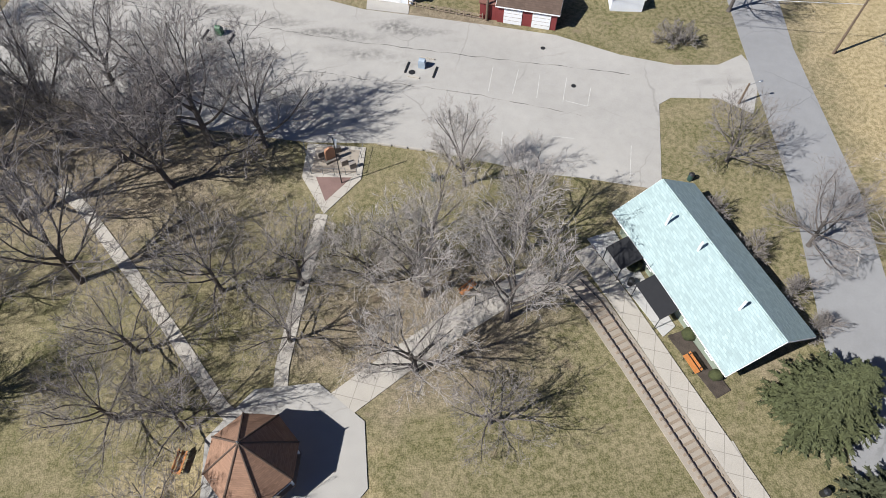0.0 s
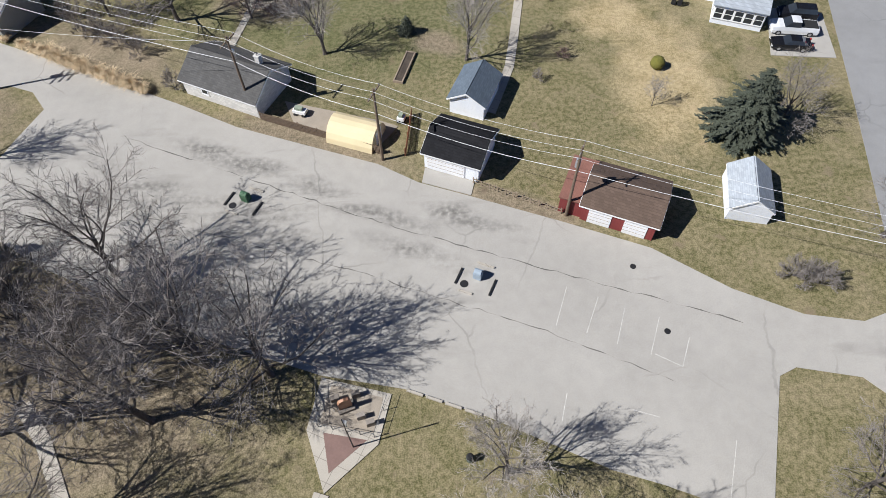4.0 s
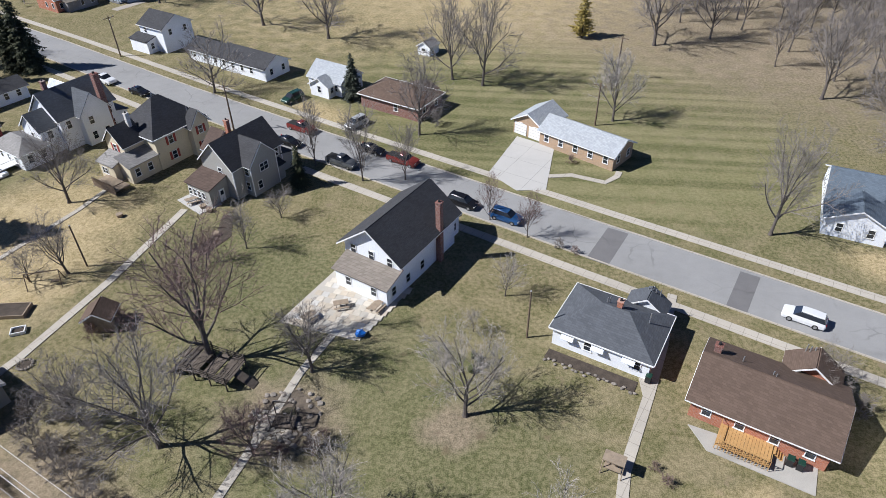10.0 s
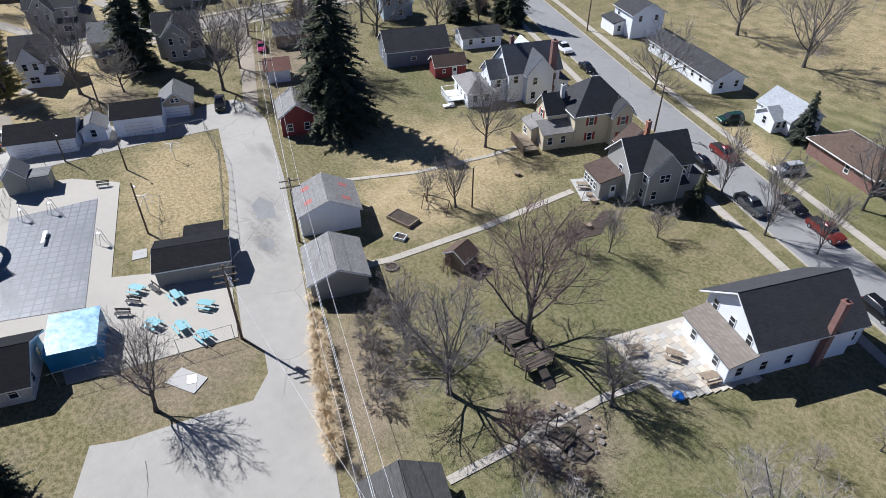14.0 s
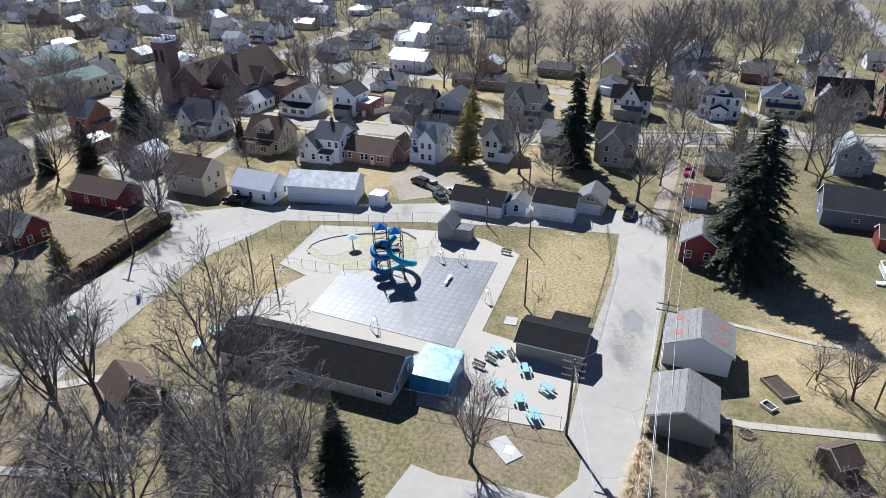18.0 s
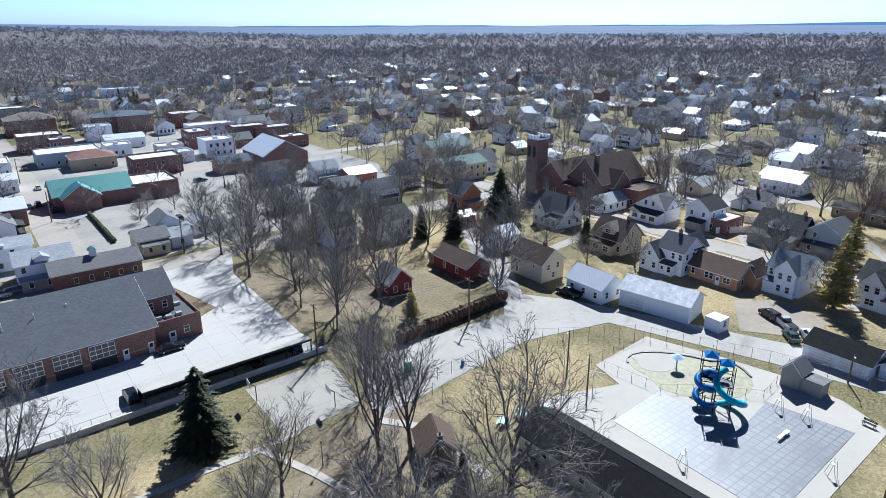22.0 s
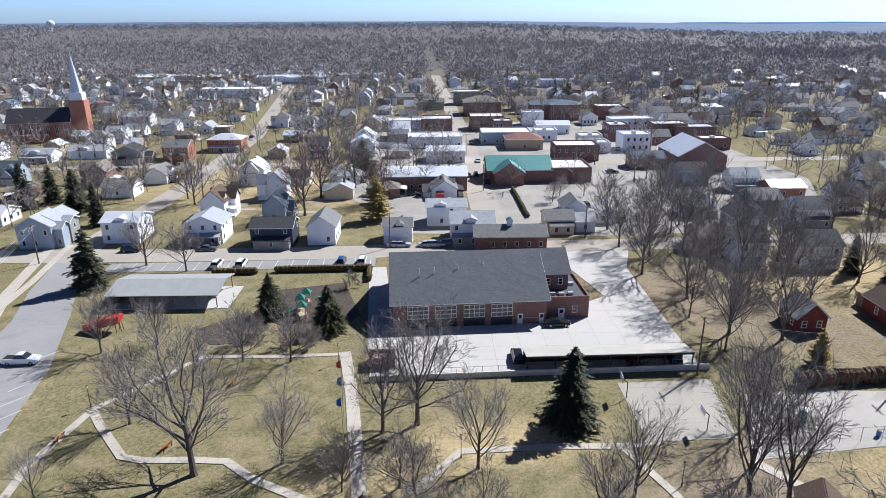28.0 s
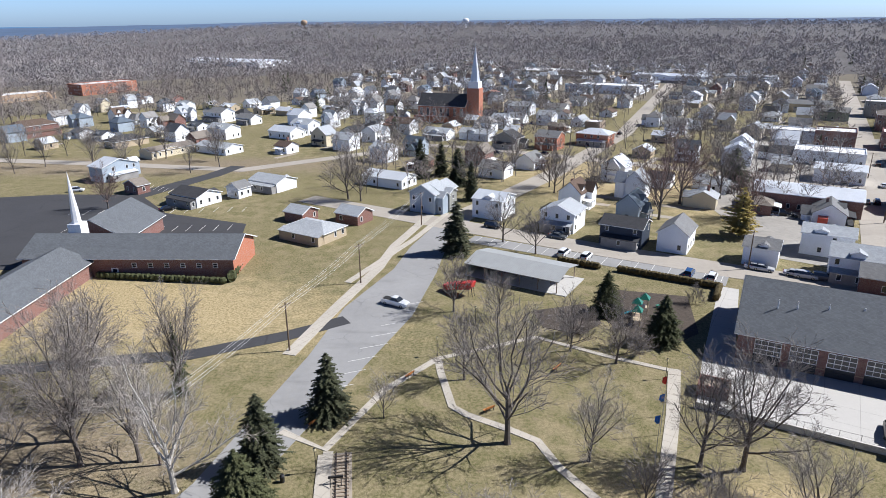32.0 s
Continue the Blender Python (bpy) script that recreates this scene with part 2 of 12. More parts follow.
def paving_mat(name, color, crack=0.0, slab=0.0, rough=0.9, vary=0.2, stain=0.35, oil=(), joint=0.03):
    """Concrete or asphalt: mottled, stained, tar-lined cracks, and slab joints where it has them."""
    m, nt, b = node_mat(name, rough, 0, 0.25)
    big = noise_fac(nt, 0.09, 0.35, 0.68, 6)
    mid = noise_fac(nt, 0.8, 0.3, 0.7, 6)
    fine = noise_fac(nt, 14.0, 0.25, 0.75, 3)
    c = mix(nt, big, dull(color, 1 - vary), dull(color, 1 + vary * 0.4))
    c = mix(nt, 0.4, c, mix(nt, mid, dull(color, 1 - vary), dull(color, 1 + vary * 0.3)))
    c = mix(nt, 0.25, c, mix(nt, fine, dull(color, 0.6), dull(color, 1.3)))
    st = noise_fac(nt, 0.16, 0.60, 0.74, 9, stretch=(0.45, 1.6, 1, 25))
    c = mix(nt, mix(nt, 1.0, st, (stain, stain, stain), "MULTIPLY"), c, dull(color, 0.42))
    if oil:
        streak = mix(nt, 1.0, noise_fac(nt, 0.5, 0.34, 0.62, 8, stretch=(0.16, 1.5, 1, 26)), noise_fac(nt, 1.7, 0.30, 0.66, 12), "MULTIPLY")
        for place in oil:
            c = mix(nt, mix(nt, 1.0, zone(nt, *place, soft=1.2, wob=0.9), mix(nt, 1.0, streak, (0.85, 0.85, 0.85), "MULTIPLY"), "MULTIPLY"), c, dull(color, 0.34))
    if crack:
        tc = nt.nodes.new("ShaderNodeTexCoord")
        mp = nt.nodes.new("ShaderNodeMapping")
        mp.inputs["Rotation"].default_value = (0, 0, radians(25))
        nt.links.new(tc.outputs["Object"], mp.inputs["Vector"])
        wob = nt.nodes.new("ShaderNodeTexNoise")
        wob.inputs["Scale"].default_value = 0.6
        nt.links.new(mp.outputs["Vector"], wob.inputs["Vector"])
        ad = nt.nodes.new("ShaderNodeVectorMath")
        nt.links.new(mp.outputs["Vector"], ad.inputs[0])
        nt.links.new(wob.outputs["Color"], ad.inputs[1])
        vo = nt.nodes.new("ShaderNodeTexVoronoi")
        vo.feature = "DISTANCE_TO_EDGE"
        vo.inputs["Scale"].default_value = crack
        nt.links.new(ad.outputs[0], vo.inputs["Vector"])
        r = nt.nodes.new("ShaderNodeMapRange")
        r.inputs["From Min"].default_value, r.inputs["From Max"].default_value = 0.004, 0.012
        r.inputs["To Min"].default_value, r.inputs["To Max"].default_value = 0.30, 0.0
        nt.links.new(vo.outputs["Distance"], r.inputs["Value"])
        some = noise_fac(nt, 0.12, 0.48, 0.60, 3)
        c = mix(nt, mix(nt, 1.0, r.outputs["Result"], some, "MULTIPLY"), c, dull(color, 0.3))
    if slab:
        tc = nt.nodes.new("ShaderNodeTexCoord")
        mp = nt.nodes.new("ShaderNodeMapping")
        mp.inputs["Rotation"].default_value = (0, 0, radians(26))
        nt.links.new(tc.outputs["Object"], mp.inputs["Vector"])
        br = nt.nodes.new("ShaderNodeTexBrick")
        br.inputs["Scale"].default_value, br.inputs["Brick Width"].default_value = 1.0, slab
        br.offset = 0.0
        br.inputs["Row Height"].default_value, br.inputs["Mortar Size"].default_value = slab, joint
        nt.links.new(mp.outputs["Vector"], br.inputs["Vector"])
        c = mix(nt, br.outputs["Fac"], c, dull(color, 0.6))
    nt.links.new(c, b.inputs["Base Color"])
    bump(nt, b, fine, 0.25, 0.02)
    return m


ZONES = [("green", -14.0, 62.0, 24.0, 16.0, -20), ("green", -30.0, 84.0, 18.0, 9.0, -26), ("green", 8.0, 135.0, 46.0, 34.0, -26), ("straw", 23.5, 55.5, 4.6, 4.0, 0), ("straw", 27.5, 43.5, 5.6, 10.5, -8), ("straw", 50.0, 93.5, 6.0, 3.5, -24), ("straw", -36.0, 131.0, 7.0, 3.5, -26), ("straw", -66.0, 91.0, 13.0, 12.0, -26), ("green", -93.0, 108.0, 15.0, 7.0, -26), ("litter", -89.0, 84.0, 7.0, 6.0, 0), ("litter", -118.0, 92.0, 14.0, 8.0, -26), ("litter", -126.0, 58.0, 8.0, 6.0, 0),
         ("straw", -62.0, 80.0, 8.0, 8.0, 0), ("straw", 75.0, -82.0, 48.0, 17.0, -4), ("straw", 60.0, 215.0, 120.0, 42.0, 10), ("litter", -390.0, 150.0, 150.0, 60.0, -20), ("litter", 1.0, 52.0, 3.0, 2.0, -30), ("litter", -4.0, 63.5, 3.4, 2.6, 20), ("straw", -40.0, -33.0, 12.0, 5.0, -24), ("straw", -20.0, -30.0, 10.0, 8.0, 0),
         ("litter", -34.0, 11.0, 19.0, 11.0, -26), ("litter", -102.0, -50.0, 30.0, 15.0, -65), ("litter", -60.0, -12.0, 14.0, 9.0, 0), ("litter", 85.0, 0.0, 34.0, 46.0, 0), ("litter", 85.0, 190.0, 75.0, 52.0, 15), ("litter", 62.0, -36.0, 26.0, 11.0, 0), ("litter", -21.0, 63.0, 6.0, 5.0, 0), ("litter", -13.5, 36.5, 10.0, 3.0, -26),
         ("litter", -40.0, 53.0, 10.0, 4.5, -27), ("litter", -31.0, 42.0, 9.0, 1.8, -26), ("litter", 8.0, 26.2, 7.0, 1.6, -24), ("litter", -2.5, -15.0, 12.0, 7.0, 0), ("litter", 140.0, -210.0, 90.0, 16.0, 5), ("litter", 24.0, -14.0, 12.0, 4.0, -78), ("straw", 57.0, 2.0, 9.0, 30.0, -14), ("straw", -86.0, 1.0, 15.0, 9.0, -28), ("straw", -88.0, 55.0, 15.0, 8.0, -24), ("litter", -56.0, 40.0, 9.0, 8.0, 0), ("straw", -136.0, 30.0, 12.0, 44.0, 8), ("straw", -190.0, 45.0, 26.0, 62.0, 14), ("straw", -140.0, -45.0, 26.0, 16.0, -26), ("straw", -60.0, -190.0, 60.0, 34.0, -26)]
GRASS = grass_mat("lawn", (0.116, 0.117, 0.044), (0.285, 0.238, 0.142), (0.22, 0.175, 0.115), ZONES)
FAR_GROUND = surf("far_ground", (0.17, 0.145, 0.105), 0.95, vary=0.35, grain=0.3, patch=0.02)
CONCRETE = paving_mat("worn_concrete", (0.41, 0.388, 0.352), crack=0.11, stain=0.5, oil=[(-15.5, 30.6, 8.0, 1.5, -26), (-22.0, 34.5, 7.0, 1.1, -24), (-28.5, 26.8, 7.0, 1.3, -24), (-17.5, 26.0, 5.5, 2.2, -26), (-7.0, 26.4, 6.0, 0.9, -26), (1.5, 25.6, 2.2, 1.3, -40), (-72.0, 60.5, 5.0, 2.2, -26), (-66.5, 57.5, 3.0, 2.2, -26), (3.0, 25.0, 6.0, 0.9, -26), (-30.0, 31.0, 8.0, 1.6, -28), (-2.0, 21.0, 5.0, 1.0, -24)])
CONCRETE_NEW = paving_mat("pale_concrete", (0.47, 0.455, 0.43), slab=4.6, vary=0.08, stain=0.12)
COURT = paving_mat("tan_grey_court", (0.365, 0.34, 0.295), slab=4.6, vary=0.15, stain=0.3)
WALK = paving_mat("sidewalk_concrete", (0.46, 0.42, 0.36), slab=1.5, stain=0.2)
DECK = paving_mat("pool_deck_concrete", (0.47, 0.435, 0.38), vary=0.12, stain=0.15)
ASPHALT = paving_mat("grey_asphalt", (0.285, 0.282, 0.278), crack=0.13, stain=0.35)
ASPHALT_DARK = paving_mat("dark_asphalt", (0.058, 0.058, 0.062), crack=0.05, stain=0.3)
STREET = paving_mat("town_street", (0.37, 0.335, 0.29), crack=0.09, stain=0.25)
GRAVEL = paving_mat("gravel", (0.36, 0.31, 0.25), vary=0.35, stain=0.5)
MULCH = surf("dark_mulch", (0.075, 0.058, 0.045), 0.95, vary=0.5, grain=12, patch=1.5, rel=0.6)
WHITE_LINE = plain("road_paint", (0.62, 0.61, 0.58), 0.7)
SIDING_WHITE = surf("white_siding", (0.83, 0.85, 0.88), 0.6, vary=0.07, kind="siding", rel=0.3)
SIDING_CREAM = surf("cream_siding", (0.66, 0.58, 0.42), 0.65, vary=0.08, kind="siding", rel=0.3)
SIDING_GREY = surf("grey_green_siding", (0.30, 0.30, 0.27), 0.65, vary=0.1, kind="siding", rel=0.3)
SIDING_BLUE = surf("blue_grey_siding", (0.36, 0.42, 0.48), 0.65, vary=0.1, kind="siding", rel=0.3)
SIDING_NAVY = surf("navy_siding", (0.035, 0.048, 0.075), 0.6, vary=0.12, kind="siding", rel=0.3)
SIDING_TAN = surf("tan_siding", (0.48, 0.39, 0.27), 0.65, vary=0.1, kind="siding", rel=0.3)
SIDING_GREEN = surf("sage_siding", (0.27, 0.31, 0.24), 0.65, vary=0.1, kind="siding", rel=0.3)
RED_WOOD = surf("barn_red_boards", (0.20, 0.036, 0.034), 0.75, vary=0.2, kind="batten", rel=0.4)
BRICK = surf("orange_red_brick", (0.42, 0.135, 0.065), 0.85, vary=0.2, kind="brick", rel=0.4)
BRICK_DARK = surf("dark_red_brick", (0.205, 0.085, 0.066), 0.85, vary=0.2, kind="brick", rel=0.4)
SIDING_SLATE = surf("dark_blue_grey_siding", (0.17, 0.19, 0.23), 0.65, vary=0.15, kind="siding", rel=0.3)
BRICK_AMBER = surf("amber_brick", (0.43, 0.23, 0.125), 0.85, vary=0.2, kind="brick", rel=0.4)
SIDING_PEARL = surf("warm_grey_siding", (0.36, 0.35, 0.32), 0.65, vary=0.08, kind="siding", rel=0.3)
ROOF_UMBER = surf("umber_shingle", (0.105, 0.075, 0.062), 0.9, vary=0.25, kind="shingle", rel=0.5)
BRICK_TAN = surf("tan_brick", (0.42, 0.28, 0.17), 0.85, vary=0.2, kind="brick", rel=0.4)
BLOCK = surf("painted_block", (0.62, 0.60, 0.56), 0.85, vary=0.12, kind="block", rel=0.4)
SHINGLE_DARK = surf("charcoal_shingle", (0.062, 0.062, 0.066), 0.62, vary=0.3, kind="shingle", rel=0.5)
SHINGLE_GREY = surf("grey_shingle", (0.20, 0.20, 0.20), 0.62, vary=0.25, kind="shingle", rel=0.5)
SHINGLE_PALE = surf("pale_grey_shingle", (0.38, 0.40, 0.42), 0.62, vary=0.15, kind="shingle", rel=0.4)
SHINGLE_WHITE = surf("bleached_white_shingle", (0.38, 0.41, 0.44), 0.62, vary=0.14, kind="shingle", rel=0.4)
SHINGLE_BROWN = surf("brown_shingle", (0.125, 0.088, 0.068), 0.62, vary=0.25, kind="shingle", rel=0.5)
SHINGLE_TAN = surf("weathered_shingle", (0.23, 0.20, 0.17), 0.62, vary=0.25, kind="shingle", rel=0.5)
SHINGLE_BLUE = surf("slate_blue_shingle", (0.125, 0.155, 0.19), 0.62, vary=0.25, kind="shingle", rel=0.5)
SHINGLE_GREEN = surf("green_shingle", (0.20, 0.27, 0.24), 0.62, vary=0.2, kind="shingle", rel=0.5)
ROOF_MINT = surf("pale_mint_roof", (0.35, 0.44, 0.43), 0.75, vary=0.14, grain=4, patch=0.9, kind="shingle", rel=0.3)
ROOF_BLACK = surf("black_rolled_roof", (0.022, 0.022, 0.024), 0.85, vary=0.4, kind="shingle", rel=0.4)
ROOF_BLACK.node_tree.nodes["Principled BSDF"].inputs["Specular IOR Level"].default_value = 0.08
ROOF_METAL = surf("pale_metal_roof", (0.64, 0.67, 0.71), 0.42, 0.15, vary=0.1, kind="seam", rel=0.5)
ROOF_DULL = surf("dull_grey_metal_roof", (0.36, 0.37, 0.365), 0.6, 0.1, vary=0.12, kind="seam", rel=0.5)
ROOF_TEAL = surf("teal_metal_roof", (0.09, 0.26, 0.25), 0.45, 0.3, vary=0.12, kind="seam", rel=0.5)
ROOF_RUST = surf("rust_red_roof", (0.22, 0.10, 0.075), 0.8, vary=0.3, kind="seam", rel=0.4)
ROOF_FLAT = surf("flat_roof_membrane", (0.66, 0.66, 0.66), 0.85, vary=0.12, grain=2, patch=0.15)
TRIM = plain("white_trim", (0.80, 0.80, 0.79), 0.5)
GARAGE_DOOR = surf("white_garage_door", (0.80, 0.80, 0.80), 0.5, vary=0.05, kind="siding", rel=0.3)
GLASS = plain("window_glass", (0.025, 0.03, 0.038), 0.08, 0.0, 0.7)
# Grey for solid porch boxes, painting the shade under open porch roofs
PORCH_SHADE = surf("porch_screen_boards", (0.30, 0.29, 0.28), 0.8, vary=0.3, kind="batten", rel=0.5)
WOOD = surf("weathered_wood", (0.30, 0.235, 0.17), 0.85, vary=0.3, grain=14, patch=2)
WOOD_NEW = surf("honey_deck_wood", (0.48, 0.28, 0.11), 0.7, vary=0.2, grain=14, patch=2)
POLE_WOOD = surf("creosote_pole_wood", (0.16, 0.115, 0.08), 0.9, vary=0.3, grain=16, patch=2)
SHINGLE_SLATE = surf("bluish_charcoal_shingle", (0.10, 0.107, 0.12), 0.7, vary=0.25, kind="shingle", rel=0.5)
SHINGLE_STATION = surf("cool_grey_shingle", (0.125, 0.134, 0.145), 0.7, vary=0.22, kind="shingle", rel=0.5)
SHINGLE_MID = surf("worn_mid_grey_shingle", (0.27, 0.26, 0.25), 0.75, vary=0.25, kind="shingle", rel=0.5)
ROOF_WEATHERED = surf("weathered_sheet_roof", (0.55, 0.58, 0.62), 0.42, 0.15, vary=0.45, grain=3, patch=0.8, kind="seam", rel=0.5)
SHINGLE_OLD = surf("old_dark_grey_shingle", (0.105, 0.102, 0.098), 0.7, vary=0.35, kind="shingle", rel=0.5)
PORT_ROOF = surf("beige_corrugated_roof", (0.44, 0.42, 0.37), 0.6, 0.0, vary=0.15, kind="seam", rel=0.5)
BARK = surf("grey_brown_bark", (0.125, 0.106, 0.092), 0.95, vary=0.35, grain=14, patch=2, rel=0.5)
BARK_PALE = surf("pale_sycamore_bark", (0.52, 0.49, 0.44), 0.9, vary=0.35, grain=5, patch=1.5, rel=0.3)
TWIG = plain("bare_twigs", (0.222, 0.196, 0.176), 0.9, vary=0.25)
TWIG_RED = plain("reddish_twigs", (0.19, 0.13, 0.115), 0.9, vary=0.25)
TWIG_PALE = plain("pale_twigs", (0.33, 0.295, 0.26), 0.9, vary=0.25)
NEEDLE = surf("dark_spruce_needles", (0.064, 0.070, 0.034), 0.85, vary=0.45, grain=6, patch=1.2, rel=0.5)
NEEDLE_BLUE = surf("blue_spruce_needles", (0.070, 0.080, 0.056), 0.85, vary=0.4, grain=6, patch=1.2, rel=0.5)
NEEDLE_GOLD = surf("yellowish_pine_needles", (0.40, 0.31, 0.085), 0.85, vary=0.45, grain=6, patch=1.2, rel=0.5)
NEEDLE_PINE = surf("mid_green_pine_needles", (0.080, 0.088, 0.036), 0.85, vary=0.4, grain=6, patch=1.2, rel=0.5)
STEEL = plain("galvanised_steel", (0.45, 0.46, 0.47), 0.45, 0.7)
FENCE_STEEL = plain("weathered_fence_steel", (0.20, 0.20, 0.20), 0.6, 0.4)
STEEL_DARK = plain("dark_painted_steel", (0.03, 0.03, 0.032), 0.5, 0.3)
RUBBER = plain("tyre_rubber", (0.02, 0.02, 0.02), 0.9)
WIRE = plain("power_cable", (0.66, 0.66, 0.66), 0.5)
STONE = surf("field_stone", (0.33, 0.29, 0.25), 0.9, vary=0.35, grain=5, patch=1.0, rel=0.5, random_obj=0.4)
ORANGE = plain("safety_orange", (0.75, 0.13, 0.02), 0.5)
RED = plain("bright_red_paint", (0.55, 0.03, 0.03), 0.4)
BLUE = plain("bright_blue_plastic", (0.02, 0.16, 0.55), 0.4)
TEAL = plain("teal_plastic", (0.02, 0.32, 0.36), 0.4)


# ---- building helpers ----
class Shape:
    """Collects faces of one mesh."""

    def __init__(self):
        self.v, self.f, self.m = [], [], []

    def add(self, verts, faces, slot=0):
        n = len(self.v)
        self.v += [tuple(p) for p in verts]
        self.f += [tuple(i + n for i in f) for f in faces]
        self.m += [slot] * len(faces)
        return self

    def box(self, x0, y0, z0, x1, y1, z1, slot=0):
        return self.add([(x0, y0, z0), (x1, y0, z0), (x1, y1, z0), (x0, y1, z0), (x0, y0, z1), (x1, y0, z1), (x1, y1, z1), (x0, y1, z1)],
                        [(0, 3, 2, 1), (4, 5, 6, 7), (0, 1, 5, 4), (1, 2, 6, 5), (2, 3, 7, 6), (3, 0, 4, 7)], slot)

    def prism(self, poly, z0, z1, slot=0):
        n = len(poly)
        area = sum(poly[i][0] * poly[(i + 1) % n][1] - poly[(i + 1) % n][0] * poly[i][1] for i in range(n))
        poly = list(poly) if area > 0 else list(poly)[::-1]
        return self.add([(x, y, z0) for x, y in poly] + [(x, y, z1) for x, y in poly],
                        [tuple(range(n))[::-1], tuple(range(n, 2 * n))] + [(i, (i + 1) % n, n + (i + 1) % n, n + i) for i in range(n)], slot)

    def tube(self, a, b, r0, r1, n=6, caps=True, slot=0):
        a, b = Vector(a), Vector(b)
        d = (b - a).normalized()
        s = d.orthogonal().normalized()
        t = d.cross(s)
        ring = [(math.cos(2 * math.pi * i / n), math.sin(2 * math.pi * i / n)) for i in range(n)]
        vs = [a + r0 * (c * s + q * t) for c, q in ring] + [b + r1 * (c * s + q * t) for c, q in ring]
        fs = [(i, (i + 1) % n, n + (i + 1) % n, n + i) for i in range(n)]
        if caps:
            fs += [tuple(range(n))[::-1], tuple(range(n, 2 * n))]
        return self.add(vs, fs, slot)

    def line(self, pts, r, n=6):
        for a, b in zip(pts, pts[1:]):
            self.tube(a, b, r, r, n)
        return self

    def sweep(self, pts, r, n=4):
        """One continuous tube along a line of points."""
        pts = [Vector(p) for p in pts]
        vs, fs = [], []
        for i, p in enumerate(pts):
            d = (pts[min(i + 1, len(pts) - 1)] - pts[max(i - 1, 0)]).normalized()
            s = d.cross(Vector((0, 0, 1))).normalized()
            t = s.cross(d)
            vs += [p + r * (math.cos(2 * math.pi * k / n) * s + math.sin(2 * math.pi * k / n) * t) for k in range(n)]
            if i:
                o = (i - 1) * n
                fs += [(o + k, o + n + k, o + n + (k + 1) % n, o + (k + 1) % n) for k in range(n)]
        return self.add(vs, fs)

    def slab(self, a, b, c, d, th, slot=0):
        """A plate on four corners, given counter-clockwise from its upper side, th thick downwards along its normal."""
        a, b, c, d = (Vector(p) for p in (a, b, c, d))
        n = (b - a).cross(d - a).normalized() * th
        return self.add([a - n, b - n, c - n, d - n, a, b, c, d], [(0, 3, 2, 1), (4, 5, 6, 7), (0, 1, 5, 4), (1, 2, 6, 5), (2, 3, 7, 6), (3, 0, 4, 7)], slot)

    def blob(self, c, rx, ry, rz, seed=0, n=8, rough=0.2, slot=0):
        """A lumpy rounded body."""
        rng = random.Random(seed)
        vs, fs, rings = [], [], max(3, n // 2)
        for j in range(1, rings):
            ph = math.pi * j / rings
            for i in range(n):
                th = 2 * math.pi * (i + 0.5 * (j % 2)) / n
                k = 1 + rough * (rng.random() * 2 - 1)
                vs.append((c[0] + rx * k * math.sin(ph) * math.cos(th), c[1] + ry * k * math.sin(ph) * math.sin(th), c[2] + rz * k * math.cos(ph)))
        vs += [(c[0], c[1], c[2] + rz), (c[0], c[1], c[2] - rz)]
        top, bot = len(vs) - 2, len(vs) - 1
        for i in range(n):
            fs.append((top, i, (i + 1) % n))
            for j in range(rings - 2):
                a, b = j * n + i, j * n + (i + 1) % n
                fs.append((a, a + n, b + n, b))
            fs.append((bot, (rings - 2) * n + (i + 1) % n, (rings - 2) * n + i))
        return self.add(vs, fs, slot)

    def mesh(self, name, *mats):
        me = bpy.data.meshes.new(name)
        me.from_pydata(self.v, [], self.f)
        for m in mats:
            me.materials.append(m)
        if len(mats) > 1:
            me.polygons.foreach_set("material_index", self.m)
        me.update()
        return me


def part(name, shape, material, parent, label="", at=None, smooth=False):
    """Links a shape (or a ready mesh) as one mesh object under a thing or a part."""
    me = shape if isinstance(shape, bpy.types.Mesh) else shape.mesh(name, *(material if isinstance(material, tuple) else (material,)))
    if smooth:
        me.polygons.foreach_set("use_smooth", [True] * len(me.polygons))
    ob = new(name, me)
    ob.parent = parent
    if at is not None:
        ob.matrix_basis = at
    if label:
        ob["label"] = label
    return ob


def thing(name, m, label, category, group="", kind=""):
    ob = new(name)
    ob.empty_display_size = 0.3
    ob.matrix_basis = m
    return tagged(ob, label, category, group, kind)


def solid(name, shape, material, label="", category="", kind="", m=None, group="", smooth=False):
    ob = part(name, shape, material, None, "", m, smooth)
    return tagged(ob, label, category, group, kind)


def at(x, y, rot=0, z=0.0):
    return pose(x, y, z, 0, 0, rot)


GRID = -26.0  # the town's streets run this way
U = Vector((math.cos(radians(GRID)), math.sin(radians(GRID)), 0))
V = Vector((-U.y, U.x, 0))


# ---- ground, roads and paths ----
def hill(r, a):
    """Height of the land at a distance from the town: gently rising, with a wooded ridge to the south."""
    k = min(1.0, max(0.0, (r - 800) / 750))
    far = abs((math.degrees(a) - 264 + 180) % 360 - 180)
    return 30 * min(1.0, max(0.0, (r - 700) / 3200)) + 27 * k * k * (3 - 2 * k) * max(0.0, min(1.0, (46 - far) / 22))


